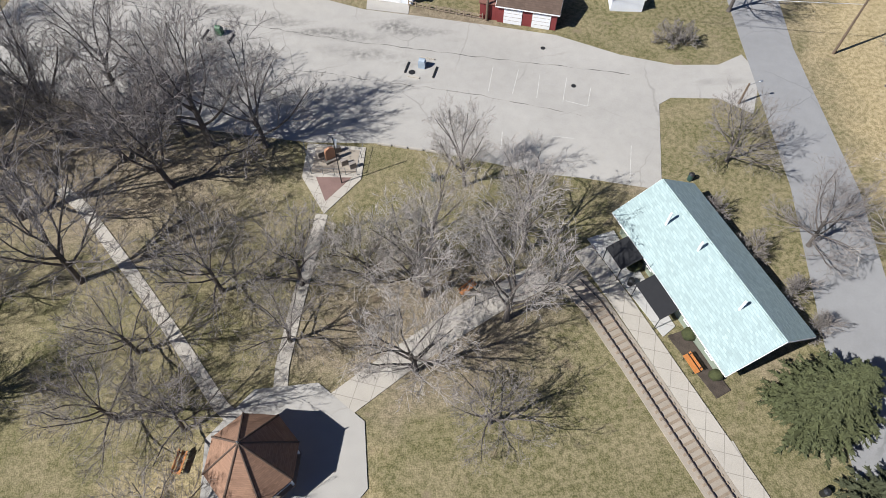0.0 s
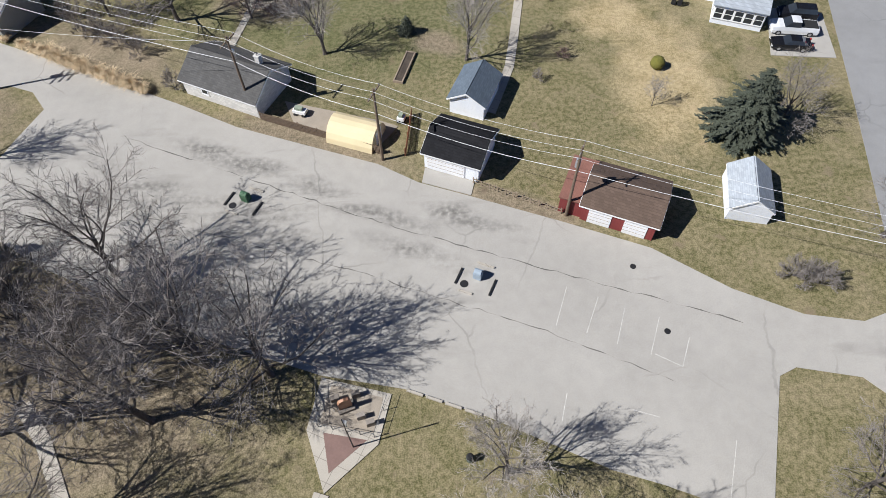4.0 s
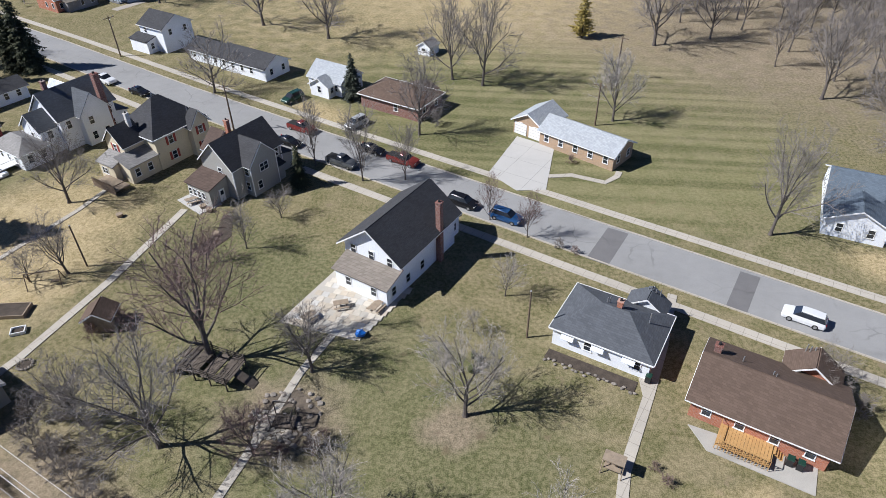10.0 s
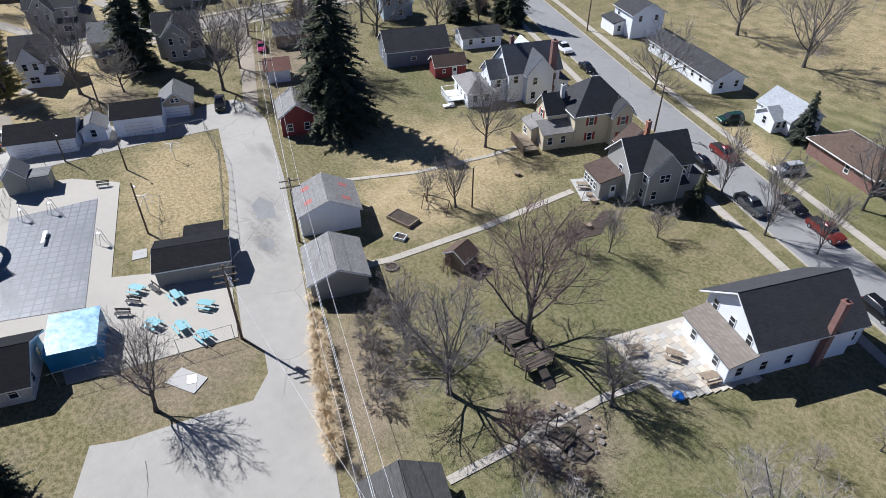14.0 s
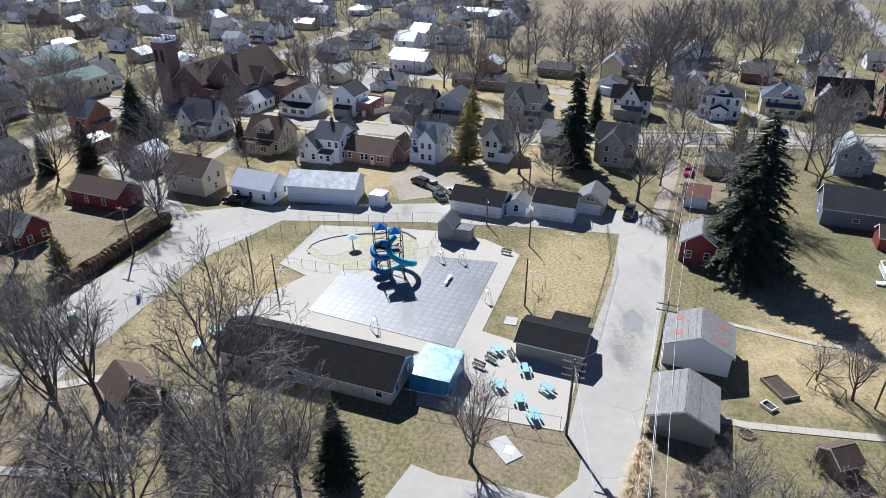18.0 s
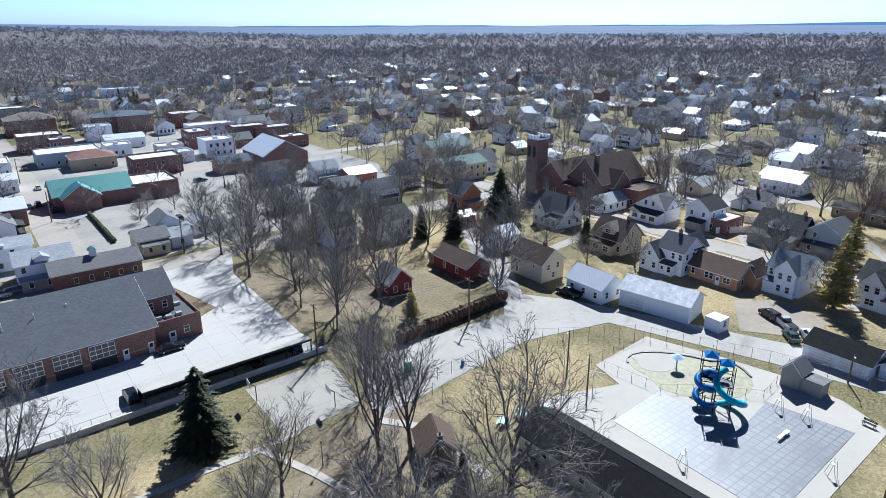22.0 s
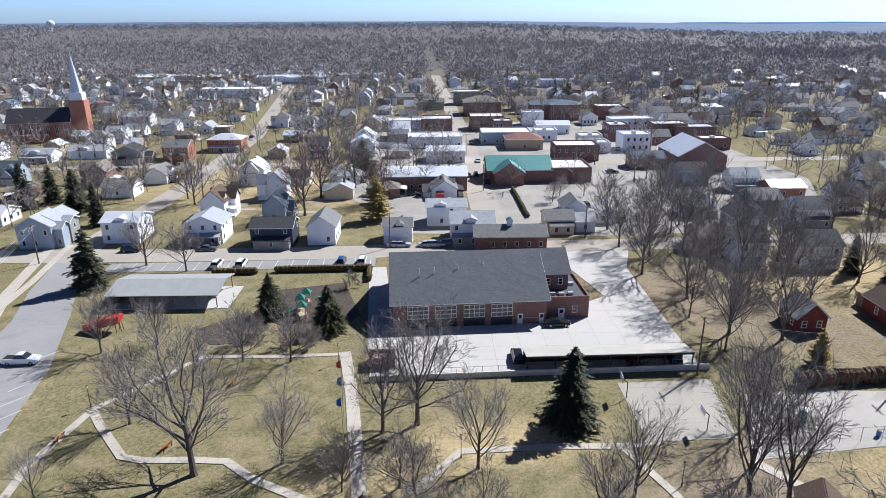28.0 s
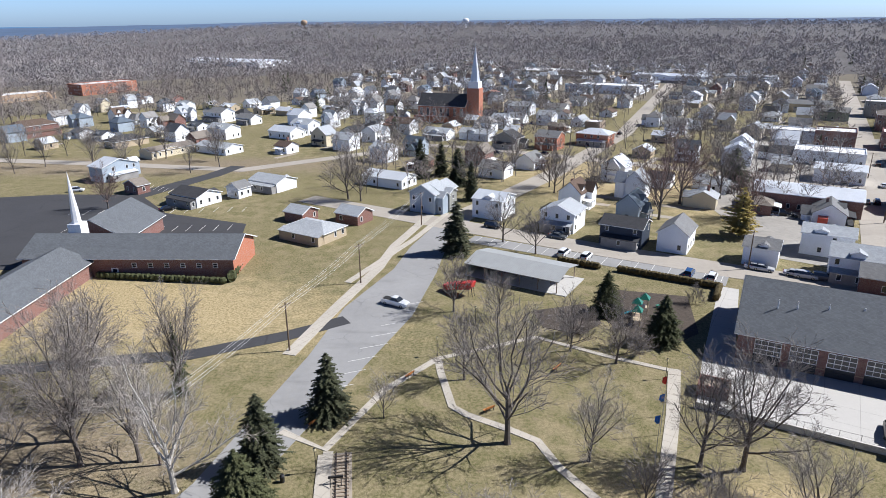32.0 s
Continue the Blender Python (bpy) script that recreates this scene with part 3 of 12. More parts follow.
def terrain():
    """One ground sheet to the horizon, flat in town and rolling gently far away."""
    sh, rings, seg = Shape(), [0, 60, 130, 220, 330, 480, 700, 1000, 1400, 1900, 2500, 3200, 4000, 4900], 96
    for i, r in enumerate(rings):
        for j in range(seg):
            a = 2 * math.pi * j / seg
            x, y = r * math.cos(a), r * math.sin(a) + 28
            lift = hill(r, a)
            sh.v.append((x, y, -0.02 + lift))
    for i in range(len(rings) - 1):
        for j in range(seg):
            a, b = i * seg + j, i * seg + (j + 1) % seg
            sh.f.append((a, a + seg, b + seg, b))
            sh.m.append(0 if rings[i] < 480 else 1)
    solid("ground", sh, (GRASS, FAR_GROUND), "winter lawn ground, green and straw mixed", "ground", "structure")


def strip(pts, w, z0=-0.1, z1=0.03, sh=None):
    """A band of even width along a polyline."""
    sh = sh or Shape()
    P = [Vector((x, y)) for x, y in pts]
    left, right = [], []
    for i, p in enumerate(P):
        d = (P[min(i + 1, len(P) - 1)] - P[max(i - 1, 0)]).normalized()
        n = Vector((-d.y, d.x)) * (w[i] if isinstance(w, (list, tuple)) else w) / 2
        left.append(p + n)
        right.append(p - n)
    for i in range(len(P) - 1):
        sh.prism([left[i], right[i], right[i + 1], left[i + 1]], z0, z1)
    return sh


def sheet(name, poly, mat, label, category, z1=0.03, z0=-0.1):
    return solid(name, Shape().prism(poly, z0, z1), mat, label, category, "structure")


terrain()
sheet("parking_lot", [(41.0, 12.5), (37.5, 11.4), (32.4, 12.4), (26.7, 15.4), (20.3, 20.3), (12.5, 23.8), (2.8, 27.9), (-1.9, 29.8), (-6.2, 32.6), (-22.0, 39.0),
       (-29.2, 43.1), (-46.5, 52.0), (-60.3, 58.7), (-79.7, 68.2), (-98.3, 76.0), (-101.0, 68.2), (-84.7, 61.6), (-71.3, 54.6), (-53.3, 46.8), (-49.9, 47.5), (-46.8, 46.2),
       (-44.6, 43.2), (-46.4, 38.6), (-48.5, 32.0), (-50.2, 29.2), (-38.4, 21.4), (-20.9, 12.7), (-10.9, 8.9), (-3.8, 7.3), (3.1, 4.5), (12.5, -0.3), (16.2, -1.6),
       (23.8, -4.8), (28.2, 6.7), (29.9, 7.4), (35.2, 6.2), (37.9, 3.2), (41.5, 8.8)], CONCRETE, "pale worn concrete car park and alley", "car park", 0.03)
sheet("alley", [(-98.3, 76.0), (-102.1, 76.5), (-106.0, 77.0), (-110.0, 75.6), (-111.0, 70.0), (-116.9, 42.0), (-118.0, 19.0), (-118.6, -3.0), (-117.0, -12.0), (-136.0, -23.0), (-158.0, -42.0), (-156.0, -46.0),
       (-128.0, -27.0), (-112.9, -14.4), (-106.6, -11.9), (-88.0, -22.0), (-78.0, -26.0), (-66.0, -15.0), (-85.0, -8.6), (-98.0, -4.4), (-111.7, 6.9), (-108.6, 34.3), (-104.8, 54.3), (-101.0, 68.2)],
      CONCRETE, "patched concrete back alley", "alley", 0.032)
sheet("basketball_court", [(-63.6, -37.1), (-77.2, -31.3), (-68.4, -19.0), (-57.2, -23.8)], COURT, "pale concrete basketball court", "court", 0.034)
sheet("fire_station_apron", [(-34.8, -69.2), (-47.5, -101.5), (-51.0, -100.0), (-41.0, -72.0), (-68.0, -61.8), (-84.0, -64.0), (-91.0, -96.4), (-112.0, -87.5), (-99.0, -74.0), (-79.0, -34.8), (-51.0, -46.9),
       (-30.2, -55.8)], CONCRETE_NEW, "bright new concrete apron behind the fire station", "apron", 0.036)
MAIN_ST = [(-80.0, -98.0), (-119.5, -180.5), (-178.0, -305.0), (-416.0, -830.0), (-560.0, -1130.0)]
solid("main_street", strip(MAIN_ST, [9, 9.5, 9.5, 9, 9], z1=0.047), STREET, "straight town main street", "road", "structure")
solid("side_street", strip([(14.0, -141.0), (-19.5, -204.0), (-62.0, -297.0), (-115.0, -461.0), (-160.0, -600.0)], 8.0, z1=0.043), STREET, "straight grey side street", "road", "structure")
solid("back_street", strip([(260.0, -224.0), (150.0, -213.0), (97.0, -206.0), (30.0, -262.0), (2.5, -252.9), (-31.1, -236.0), (-120.0, -192.0), (-300.0, -110.0)], 7.0, z1=0.041), STREET, "grey back street", "road", "structure")
RIVER_ST = [(10.0, -150.0), (16.2, -121.0), (17.4, -106.0), (21.8, -84.0), (25.2, -64.5), (31.8, -33.0), (40.2, -8.0), (44.7, 13.0), (51.6, 38.5), (56.5, 58.0), (59.5, 74.0)]
solid("park_road", strip(RIVER_ST, [8, 9, 10, 14, 10.4, 7.2, 6.9, 6.0, 7.6, 8.6, 9], z1=0.04), ASPHALT, "grey asphalt road along the park", "road", "structure")
WEST_ST = [(-205.0, -70.0), (-186.0, -20.0), (-168.0, 19.0), (-160.0, 38.0), (-154.0, 77.0), (-152.0, 100.0), (-146.0, 143.0), (-141.0, 172.0)]
solid("west_street", strip(WEST_ST, 7.5, z1=0.042), STREET, "pale street between rows of houses", "road", "structure")
LOT_ST = [(-300.0, -75.0), (-268.0, -25.0), (-242.0, 16.0), (-217.0, 52.0), (-198.0, 84.0)]
solid("lot_street", strip(LOT_ST, 7.0, z1=0.04), STREET, "pale street behind the brick church", "road", "structure")
for n, d in (("west_walk_1", 5.6), ("west_walk_2", -5.6)):
    P = [Vector(p) for p in WEST_ST]
    side = [(p.x - t.y * d, p.y + t.x * d) for p, t in ((p, (P[min(i + 1, len(P) - 1)] - P[max(i - 1, 0)]).normalized()) for i, p in enumerate(P))]
    solid("pavement_" + n, strip(side, 1.3, z1=0.05), WALK, "narrow concrete footpath beside the street", "footpath", "structure")
solid("gravel_track", strip([(-104.5, 76.5), (-115.0, 81.8), (-130.0, 89.5), (-151.0, 98.5)], [2.6, 2.8, 3.2, 4.0], z1=0.03), GRAVEL, "narrow gravel track running on from the alley", "track", "structure")
sheet("gravel_lot", [(-119.0, 29.0), (-121.5, 42.0), (-131.0, 43.0), (-137.0, 34.0), (-133.0, 27.0)], GRAVEL, "gravel yard with parked trucks behind the alley", "yard", 0.03)
for n, (a, b, w) in enumerate([((-131.0, 8.0), (-164.0, 20.0), 3.0), ((-138.0, 48.0), (-157.0, 56.0), 3.0), ((-163.0, 30.0), (-186.0, 24.0), 3.2), ((-160.0, 62.0), (-186.0, 54.0), 3.2), ((-156.0, 84.0), (-188.0, 78.0), 3.2), ((-150.0, 118.0), (-182.0, 110.0), 3.2), ((-148.0, 134.0), (-180.0, 128.0), 3.0), ((-170.0, 6.0), (-190.0, -3.0), 3.0), ((-133.0, -20.0), (-176.0, -6.0), 3.0)]):
    solid("driveway_%d" % (n + 1), strip([a, b], w, z1=0.034 + 0.001 * n), STREET, "pale concrete driveway beside a house", "driveway", "structure")
sheet("church_lot", [(-203.0, 0.0), (-206.0, 20.0), (-222.0, 40.0), (-246.0, 2.0), (-232.0, -8.0)], CONCRETE, "pale paved lot beside the brick church", "car park", 0.037)
MAIN_N = [(96.0, 52.0), (60.0, 72.5), (12.2, 96.2), (-33.0, 119.0), (-67.0, 136.5), (-108.0, 159.0), (-200.0, 207.0), (-420.0, 320.0)]
solid("residential_street", strip(MAIN_N, 8.2, z1=0.045), ASPHALT, "patched grey asphalt residential street", "road", "structure")
TOWN_ST = [(60.0, -166.0), (10.0, -140.5), (-19.0, -126.3), (-54.0, -110.4), (-100.0, -91.0), (-170.0, -60.0), (-330.0, 12.0)]
solid("town_street", strip(TOWN_ST, [8, 9, 9, 9, 8.5, 8, 8], z1=0.05), STREET, "worn tan town street", "road", "structure")
solid("curb_stalls", strip([(6.0, -129.3), (-19.0, -118.0), (-50.0, -104.2)], 5.6, z1=0.044), ASPHALT, "asphalt parking bay beside the town street", "parking bay", "structure")


def kerb(name, pts, mat=WALK, w=0.16, h=0.16):
    solid(name, strip(pts, w, z1=h), mat, "low concrete kerb", "kerb", "structure")


def off(pts, d):
    """The polyline moved sideways by d, to its left."""
    P = [Vector(p) for p in pts]
    out = []
    for i, p in enumerate(P):
        t = (P[min(i + 1, len(P) - 1)] - P[max(i - 1, 0)]).normalized()
        out.append((p.x - t.y * d, p.y + t.x * d))
    return out


kerb("kerb_north", off(MAIN_N, -4.2))
kerb("kerb_south", off(MAIN_N, 4.2))
walk_n = 0
for w, pts in [(1.4, off(MAIN_N[1:7], 7.4)), (1.4, off(MAIN_N[1:7], -7.2)), (1.1, [(15.3, 72.0), (15.4, 69.5), (12.1, 60.5), (10.6, 52.7), (9.4, 47.0), (6.5, 39.5)]), (1.1, [(15.4, 69.5), (18.0, 77.0), (20.5, 86.0)]),
               (0.9, [(-24.8, 51.6), (-23.2, 58.7), (-21.2, 69.0), (-18.8, 76.0)]), (1.1, [(-54.5, 63.5), (-52.9, 67.7), (-49.8, 81.5), (-47.4, 97.7)]), (0.8, [(-75.5, 69.5), (-67.0, 84.0), (-63.0, 96.0), (-61.0, 106.0)]),
               (1.2, [(-10.4, -0.9), (-12.3, -6.5), (-14.0, -11.6), (-15.4, -16.3), (-15.9, -20.0)]), (1.2, [(-36.0, 7.6), (-33.4, 4.5), (-28.6, -3.8), (-24.9, -10.5), (-20.6, -18.7), (-19.5, -20.0)]),
               (2.6, [(9.0, -12.0), (3.0, -14.0), (-1.5, -15.9), (-5.8, -17.9), (-11.0, -20.6)]), (1.2, [(28.0, -45.0), (21.0, -41.6), (15.7, -56.5), (8.5, -66.6)]), (1.3, [(18.9, -30.0), (20.4, -41.2)]),
               (1.2, [(8.5, -66.6), (7.6, -62.1), (5.1, -52.8), (2.9, -50.9), (-3.0, -47.9), (-6.8, -45.6), (-9.2, -40.4), (-16.0, -31.0), (-17.0, -27.5)]), (1.9, [(-29.6, -66.0), (-26.2, -53.0), (-19.6, -31.5), (-18.4, -28.0)]),
               (1.0, [(-29.4, -65.4), (-19.8, -69.4), (-8.0, -75.5), (8.5, -66.6)]), (1.2, [(-24.5, -28.9), (-34.2, -33.6), (-46.9, -28.2), (-53.5, -24.8), (-59.0, -23.0)]), (1.1, [(-53.5, -24.8), (-52.9, -15.4), (-50.5, 0.0)]),
               (1.5, [(-66.0, -15.0), (-67.5, -8.0), (-62.0, 4.0)]), (2.4, off(RIVER_ST[:5], -8.6)), (1.6, [(31.0, -98.0), (20.5, -128.0), (14.0, -152.0)]), (1.2, [(52.0, 98.5), (49.0, 90.0), (48.3, 85.0)])]:
    walk_n += 1
    solid("pavement_%d" % walk_n, strip(pts, w, z1=0.055 + 0.0015 * walk_n), WALK, "narrow concrete footpath", "footpath", "structure")
sheet("house_patio", [(-26.0, 76.3), (-16.4, 74.2), (-11.3, 83.8), (-21.8, 86.2)], DECK, "square pale paved patio behind the house", "patio", 0.07)
sheet("driveway", [(-3.6, 112.6), (1.0, 107.8), (5.4, 108.4), (6.9, 121.8), (0.6, 125.4)], CONCRETE_NEW, "pale concrete driveway", "driveway", 0.06)
solid("front_walk", strip([(5.8, 112.5), (9.5, 113.2), (14.5, 111.5), (16.5, 113.5), (17.0, 115.0)], 1.0, z1=0.058), WALK, "curving front walk", "footpath", "structure")
sheet("side_parking", [(41.0, 47.0), (48.6, 46.0), (50.0, 54.5), (43.5, 56.0)], CONCRETE, "concrete parking pad beside the house", "parking pad", 0.058)
sheet("church_car_park", [(62.0, -112.0), (69.0, -138.0), (97.0, -147.0), (113.0, -164.0), (101.0, -196.0), (98.0, -212.0), (104.0, -213.0), (108.0, -197.0), (121.0, -167.0), (144.0, -166.0), (190.0, -152.0), (200.0, -96.0), (110.0, -100.0)], ASPHALT_DARK, "dark asphalt church car park", "car park", 0.05)
solid("church_lane", strip([(100.0, -52.0), (79.0, -57.6), (50.0, -65.0), (36.0, -73.0), (27.0, -80.0)], 3.6, z1=0.05), ASPHALT_DARK, "narrow dark asphalt lane", "lane", "structure")


# ---- trees ----
def bare_tree_meshes(seed, height, spread, levels, bark, twig, trunk_r, fork=0.35, upright=0.55, limbs=10, last=8, fine=0.0165, mid=9):
    """A leafless tree: a short trunk, long ascending limbs, and a crown of branching twigs."""
    rng = random.Random(seed)
    wood, crown = Shape(), Shape()

    def rnd():
        return Vector((rng.uniform(-1, 1), rng.uniform(-1, 1), rng.uniform(-1, 1)))

    def grow(p, d, length, r, level):
        n = (3, 4, 2, 1, 1)[level] if level < levels else 1
        pts, q = [p], p
        for i in range(n):
            bend = Vector((rng.uniform(-1, 1), rng.uniform(-1, 1), rng.uniform(-0.3, 0.6))) * (0.07, 0.24, 0.24, 0.25, 0.25)[level]
            d = (d + bend + Vector((0, 0, (0.0, 0.09, 0.06, 0.08, 0.1)[level] * upright))).normalized()
            q = q + d * length / n
            pts.append(q)
        r1 = r * (0.65, 0.4, 0.42, 0.4, 0.4)[level]
        for i in range(n):
            a, b = max(fine, r + (r1 - r) * i / n), max(fine * 0.8, r + (r1 - r) * (i + 1) / n)
            if level == levels:
                s = d.cross(rnd()).normalized() * a
                crown.add([pts[i] - s, pts[i] + s, pts[i + 1]], [(0, 1, 2)])
            elif level == levels - 1 and level > 2:
                s = d.cross(rnd()).normalized()
                crown.add([pts[i] - s * a, pts[i] + s * a, pts[i + 1] + s * b, pts[i + 1] - s * b], [(0, 1, 2, 3)])
            else:
                (wood if level < 2 else crown).tube(pts[i], pts[i + 1], a, b, (8, 6, 4, 3, 3)[level], caps=False)
        if level >= levels:
            return
        kids = (limbs, mid, 7)[level] if level < levels - 1 else last
        for k in range(kids):
            u = (fork + (1 - fork) * (k + 0.5 * rng.random()) / (kids - 0.5)) if level == 0 else 0.2 + 0.8 * (k + rng.random()) / kids
            u = min(1.0, u)
            seg = min(n - 1, int(u * n))
            base = pts[seg].lerp(pts[seg + 1], min(1.0, u * n - seg))
            ang = rng.random() * 6.283 if level else k * 2.4 + rng.random()
            side = Matrix.Rotation(ang, 3, d) @ d.orthogonal().normalized()
            if level == 0:
                tilt = (1.15 - 0.85 * (u - fork) / (1 - fork)) * spread * (1.2 - 0.4 * upright)
                nl = height * rng.uniform(0.56, 0.74) * (1.0 - 0.15 * (1 - u))
            else:
                tilt = rng.uniform(0.5, 0.95) * (1.15 - 0.3 * upright)
                nl = length * (0.62 - 0.30 * u if level == 1 else 0.58 - 0.2 * u) * rng.uniform(0.75, 1.2)
            nd = (d * math.cos(tilt) + side * math.sin(tilt)).normalized()
            grow(base, nd, nl, (r + (r1 - r) * u) * (0.5 if level == 0 else 0.5), level + 1)

    grow(Vector((0, 0, -0.1)), Vector((0.03, 0.02, 1)), height * 0.46, trunk_r, 0)
    # root flare
    wood.tube((0, 0, -0.15), (0, 0, 0.5), trunk_r * 1.5, trunk_r * 0.98, 8, caps=False)
    return wood.mesh("trunk", bark), crown.mesh("crown", twig)


def conifer_meshes(seed, height, radius, needle, lean=0.32, bare=0.04, tiers=26, arms=20, fine=1.0):
    """A spruce: a trunk and many drooping boughs, each a row of small tufts of needles."""
    rng = random.Random(seed)
    trunk, crown = Shape(), Shape()
    trunk.tube((0, 0, -0.1), (0, 0, height * 0.97), radius * 0.075, 0.02, 7)
    for k in range(tiers):
        u = k / (tiers - 1)
        r = radius * (1 - u) ** 0.62 * rng.uniform(0.74, 1.12) + 0.1
        turn, lobe = rng.uniform(0, 6.283), rng.choice((2, 3))
        for j in range(max(6, int(arms * (1 - u * 0.6)))):
            a = rng.random() * 6.283
            z = height * (bare + (0.98 - bare) * u) + rng.uniform(-0.3, 0.3)
            L = r * rng.uniform(0.6, 1.12) * (1 + 0.1 * math.sin(lobe * a + turn))
            d = Vector((math.cos(a), math.sin(a), 0))
            s = Vector((-d.y, d.x, 0))
            n = int((4 + L * 2.2) * (2.1 if fine < 1 else 1))
            for q in range(n):
                f0 = 0.18 + 0.82 * q / n
                p0 = d * L * f0 + Vector((0, 0, z - lean * L * f0 ** 1.5 + 0.05 * L))
                w = (0.20 + 0.13 * L * (1.1 - f0)) * rng.uniform(0.7, 1.4) * fine
                g = (d * rng.uniform(0.5, 1.2) + s * rng.uniform(-1.0, 1.0) + Vector((0, 0, rng.uniform(-0.55, 0.25)))).normalized()
                h = g.cross(Vector((rng.uniform(-0.5, 0.5), rng.uniform(-0.5, 0.5), 1))).normalized()
                crown.add([p0 - h * w * 0.55, p0 + g * w * 1.9, p0 + h * w * 0.55], [(0, 1, 2)])
                g = (d * rng.uniform(0.2, 0.9) + s * rng.choice((-1, 1)) + Vector((0, 0, rng.uniform(-0.8, 0.0)))).normalized()
                h = g.cross(Vector((rng.uniform(-1, 1), rng.uniform(-1, 1), 0.6))).normalized()
                crown.add([p0 - h * w * 0.5, p0 + g * w * 1.6, p0 + h * w * 0.5], [(0, 1, 2)])
    return trunk.mesh("trunk", BARK), crown.mesh("crown", needle)


def pair_tree(name, meshes, m, label, category="tree", group=""):
    ob = thing(name, m, label, category, group)
    part("trunk", meshes[0], None, ob)
    part("crown", meshes[1], None, ob)
    return ob


# height about 12 m each; placed copies are scaled
OAKS = [bare_tree_meshes(s, 12.0, sp, 4, BARK, tw, 0.27, fk, up, lb) for s, sp, tw, fk, up, lb in
        [(11, 0.95, TWIG, 0.35, 0.5, 10), (23, 0.78, TWIG, 0.35, 0.7, 9), (37, 1.1, TWIG, 0.22, 0.35, 10), (51, 0.9, TWIG_RED, 0.25, 0.6, 9), (67, 0.85, TWIG_PALE, 0.3, 0.6, 10)]]
FAR_OAKS = [bare_tree_meshes(s, 12.0, sp, 3, BARK, tw, 0.25, fk, up, lb, 15, 0.027, 12) for s, sp, tw, fk, up, lb in
            [(211, 0.95, TWIG, 0.3, 0.5, 10), (223, 0.78, TWIG, 0.35, 0.7, 9), (237, 1.1, TWIG, 0.22, 0.35, 10), (251, 0.9, TWIG_RED, 0.25, 0.6, 10), (267, 0.85, TWIG_PALE, 0.3, 0.6, 10)]]
YOUNG = [bare_tree_meshes(s, 7.0, 0.7, 3, BARK, tw, 0.10, 0.25, 0.8, 11, 13, 0.014) for s, tw in [(5, TWIG), (8, TWIG_RED), (9, TWIG_PALE)]]
SYCAMORE = bare_tree_meshes(77, 14.0, 1.0, 4, BARK_PALE, TWIG_PALE, 0.34, 0.3, 0.45, 10)
THIN = [bare_tree_meshes(s, 13.0, 0.6, 3, BARK, TWIG, 0.18, 0.4, 0.75, 10, 14, 0.022) for s in (81, 82, 83)]
BUSHES = [bare_tree_meshes(s, 2.6, 1.1, 3, tw, tw, 0.03, 0.05, 0.55, 14, 15, 0.013) for s, tw in [(91, TWIG), (92, TWIG_RED)]]
SPRUCE = [conifer_meshes(s, 12.0, 3.0, n) for s, n in [(1, NEEDLE), (2, NEEDLE_BLUE), (3, NEEDLE_PINE)]]
NEAR_SPRUCE = [conifer_meshes(s + 20, 12.0, 3.0, n, 0.36, 0.03, 30, 24, 0.55) for s, n in [(1, NEEDLE), (2, NEEDLE_BLUE)]]
BIG_PINE = conifer_meshes(9, 9.5, 4.7, NEEDLE_PINE, 0.2, 0.03, 30, 38, 0.6)
GOLD_PINE = conifer_meshes(14, 9.5, 3.2, NEEDLE_GOLD, -0.08, 0.10, 19, 15, 0.7)
tree_rng = random.Random(4)


def tree(kind, x, y, h, label="", wide=1.0, group=""):
    """Plants one tree of the given height."""
    meshes, base, words = {
        "oak": (OAKS[0], 12.0, "large bare tree with a spreading crown"), "elm": (OAKS[1], 12.0, "tall bare upright tree"), "low": (OAKS[2], 12.0, "low wide bare tree"),
        "red": (OAKS[3], 12.0, "bare tree with reddish buds"), "pale": (OAKS[4], 12.0, "pale grey bare tree"), "syc": (SYCAMORE, 14.0, "white-barked bare sycamore"),
        "young": (YOUNG[0], 7.0, "slim young bare tree"), "youngred": (YOUNG[1], 7.0, "slim young bare tree with reddish twigs"), "birch": (YOUNG[2], 7.0, "pale young bare tree"),
        "thin": (THIN[tree_rng.randrange(3)], 13.0, "tall thin bare woodland tree"), "bush": (BUSHES[0], 2.6, "leafless grey shrub"), "bushred": (BUSHES[1], 2.6, "leafless reddish shrub"),
        "spruce": (SPRUCE[0], 12.0, "dark green spruce"), "bluespruce": (SPRUCE[1], 12.0, "grey-green blue spruce"), "pine": (SPRUCE[2], 12.0, "mid-green pine"), "gold": (GOLD_PINE, 9.5, "yellowish pine"), "bigpine": (BIG_PINE, 9.5, "broad dark olive pine")}[kind]
    if kind in ("oak", "elm", "low", "red", "pale") and not (abs(x) < 75 and -60 < y < 130):
        meshes = FAR_OAKS[("oak", "elm", "low", "red", "pale").index(kind)]
    if kind in ("spruce", "bluespruce") and -92 < x < 75 and -92 < y < 130:
        meshes = NEAR_SPRUCE[kind == "bluespruce"]
    name = {"bush": "shrub", "bushred": "shrub", "spruce": "spruce_tree", "bluespruce": "spruce_tree", "pine": "pine_tree", "bigpine": "pine_tree", "gold": "pine_tree"}.get(kind, "bare_tree")
    if base > 6 and kind not in ("spruce", "bluespruce", "pine", "gold", "bigpine"):
        h *= 1.27
    k = h / base
    m = at(x, y, tree_rng.uniform(0, 360)) @ Matrix.Diagonal((k * wide, k * wide, k, 1))
    return pair_tree(name, meshes, m, label or words + " standing on the grass", "shrub" if name == "shrub" else "tree", group)


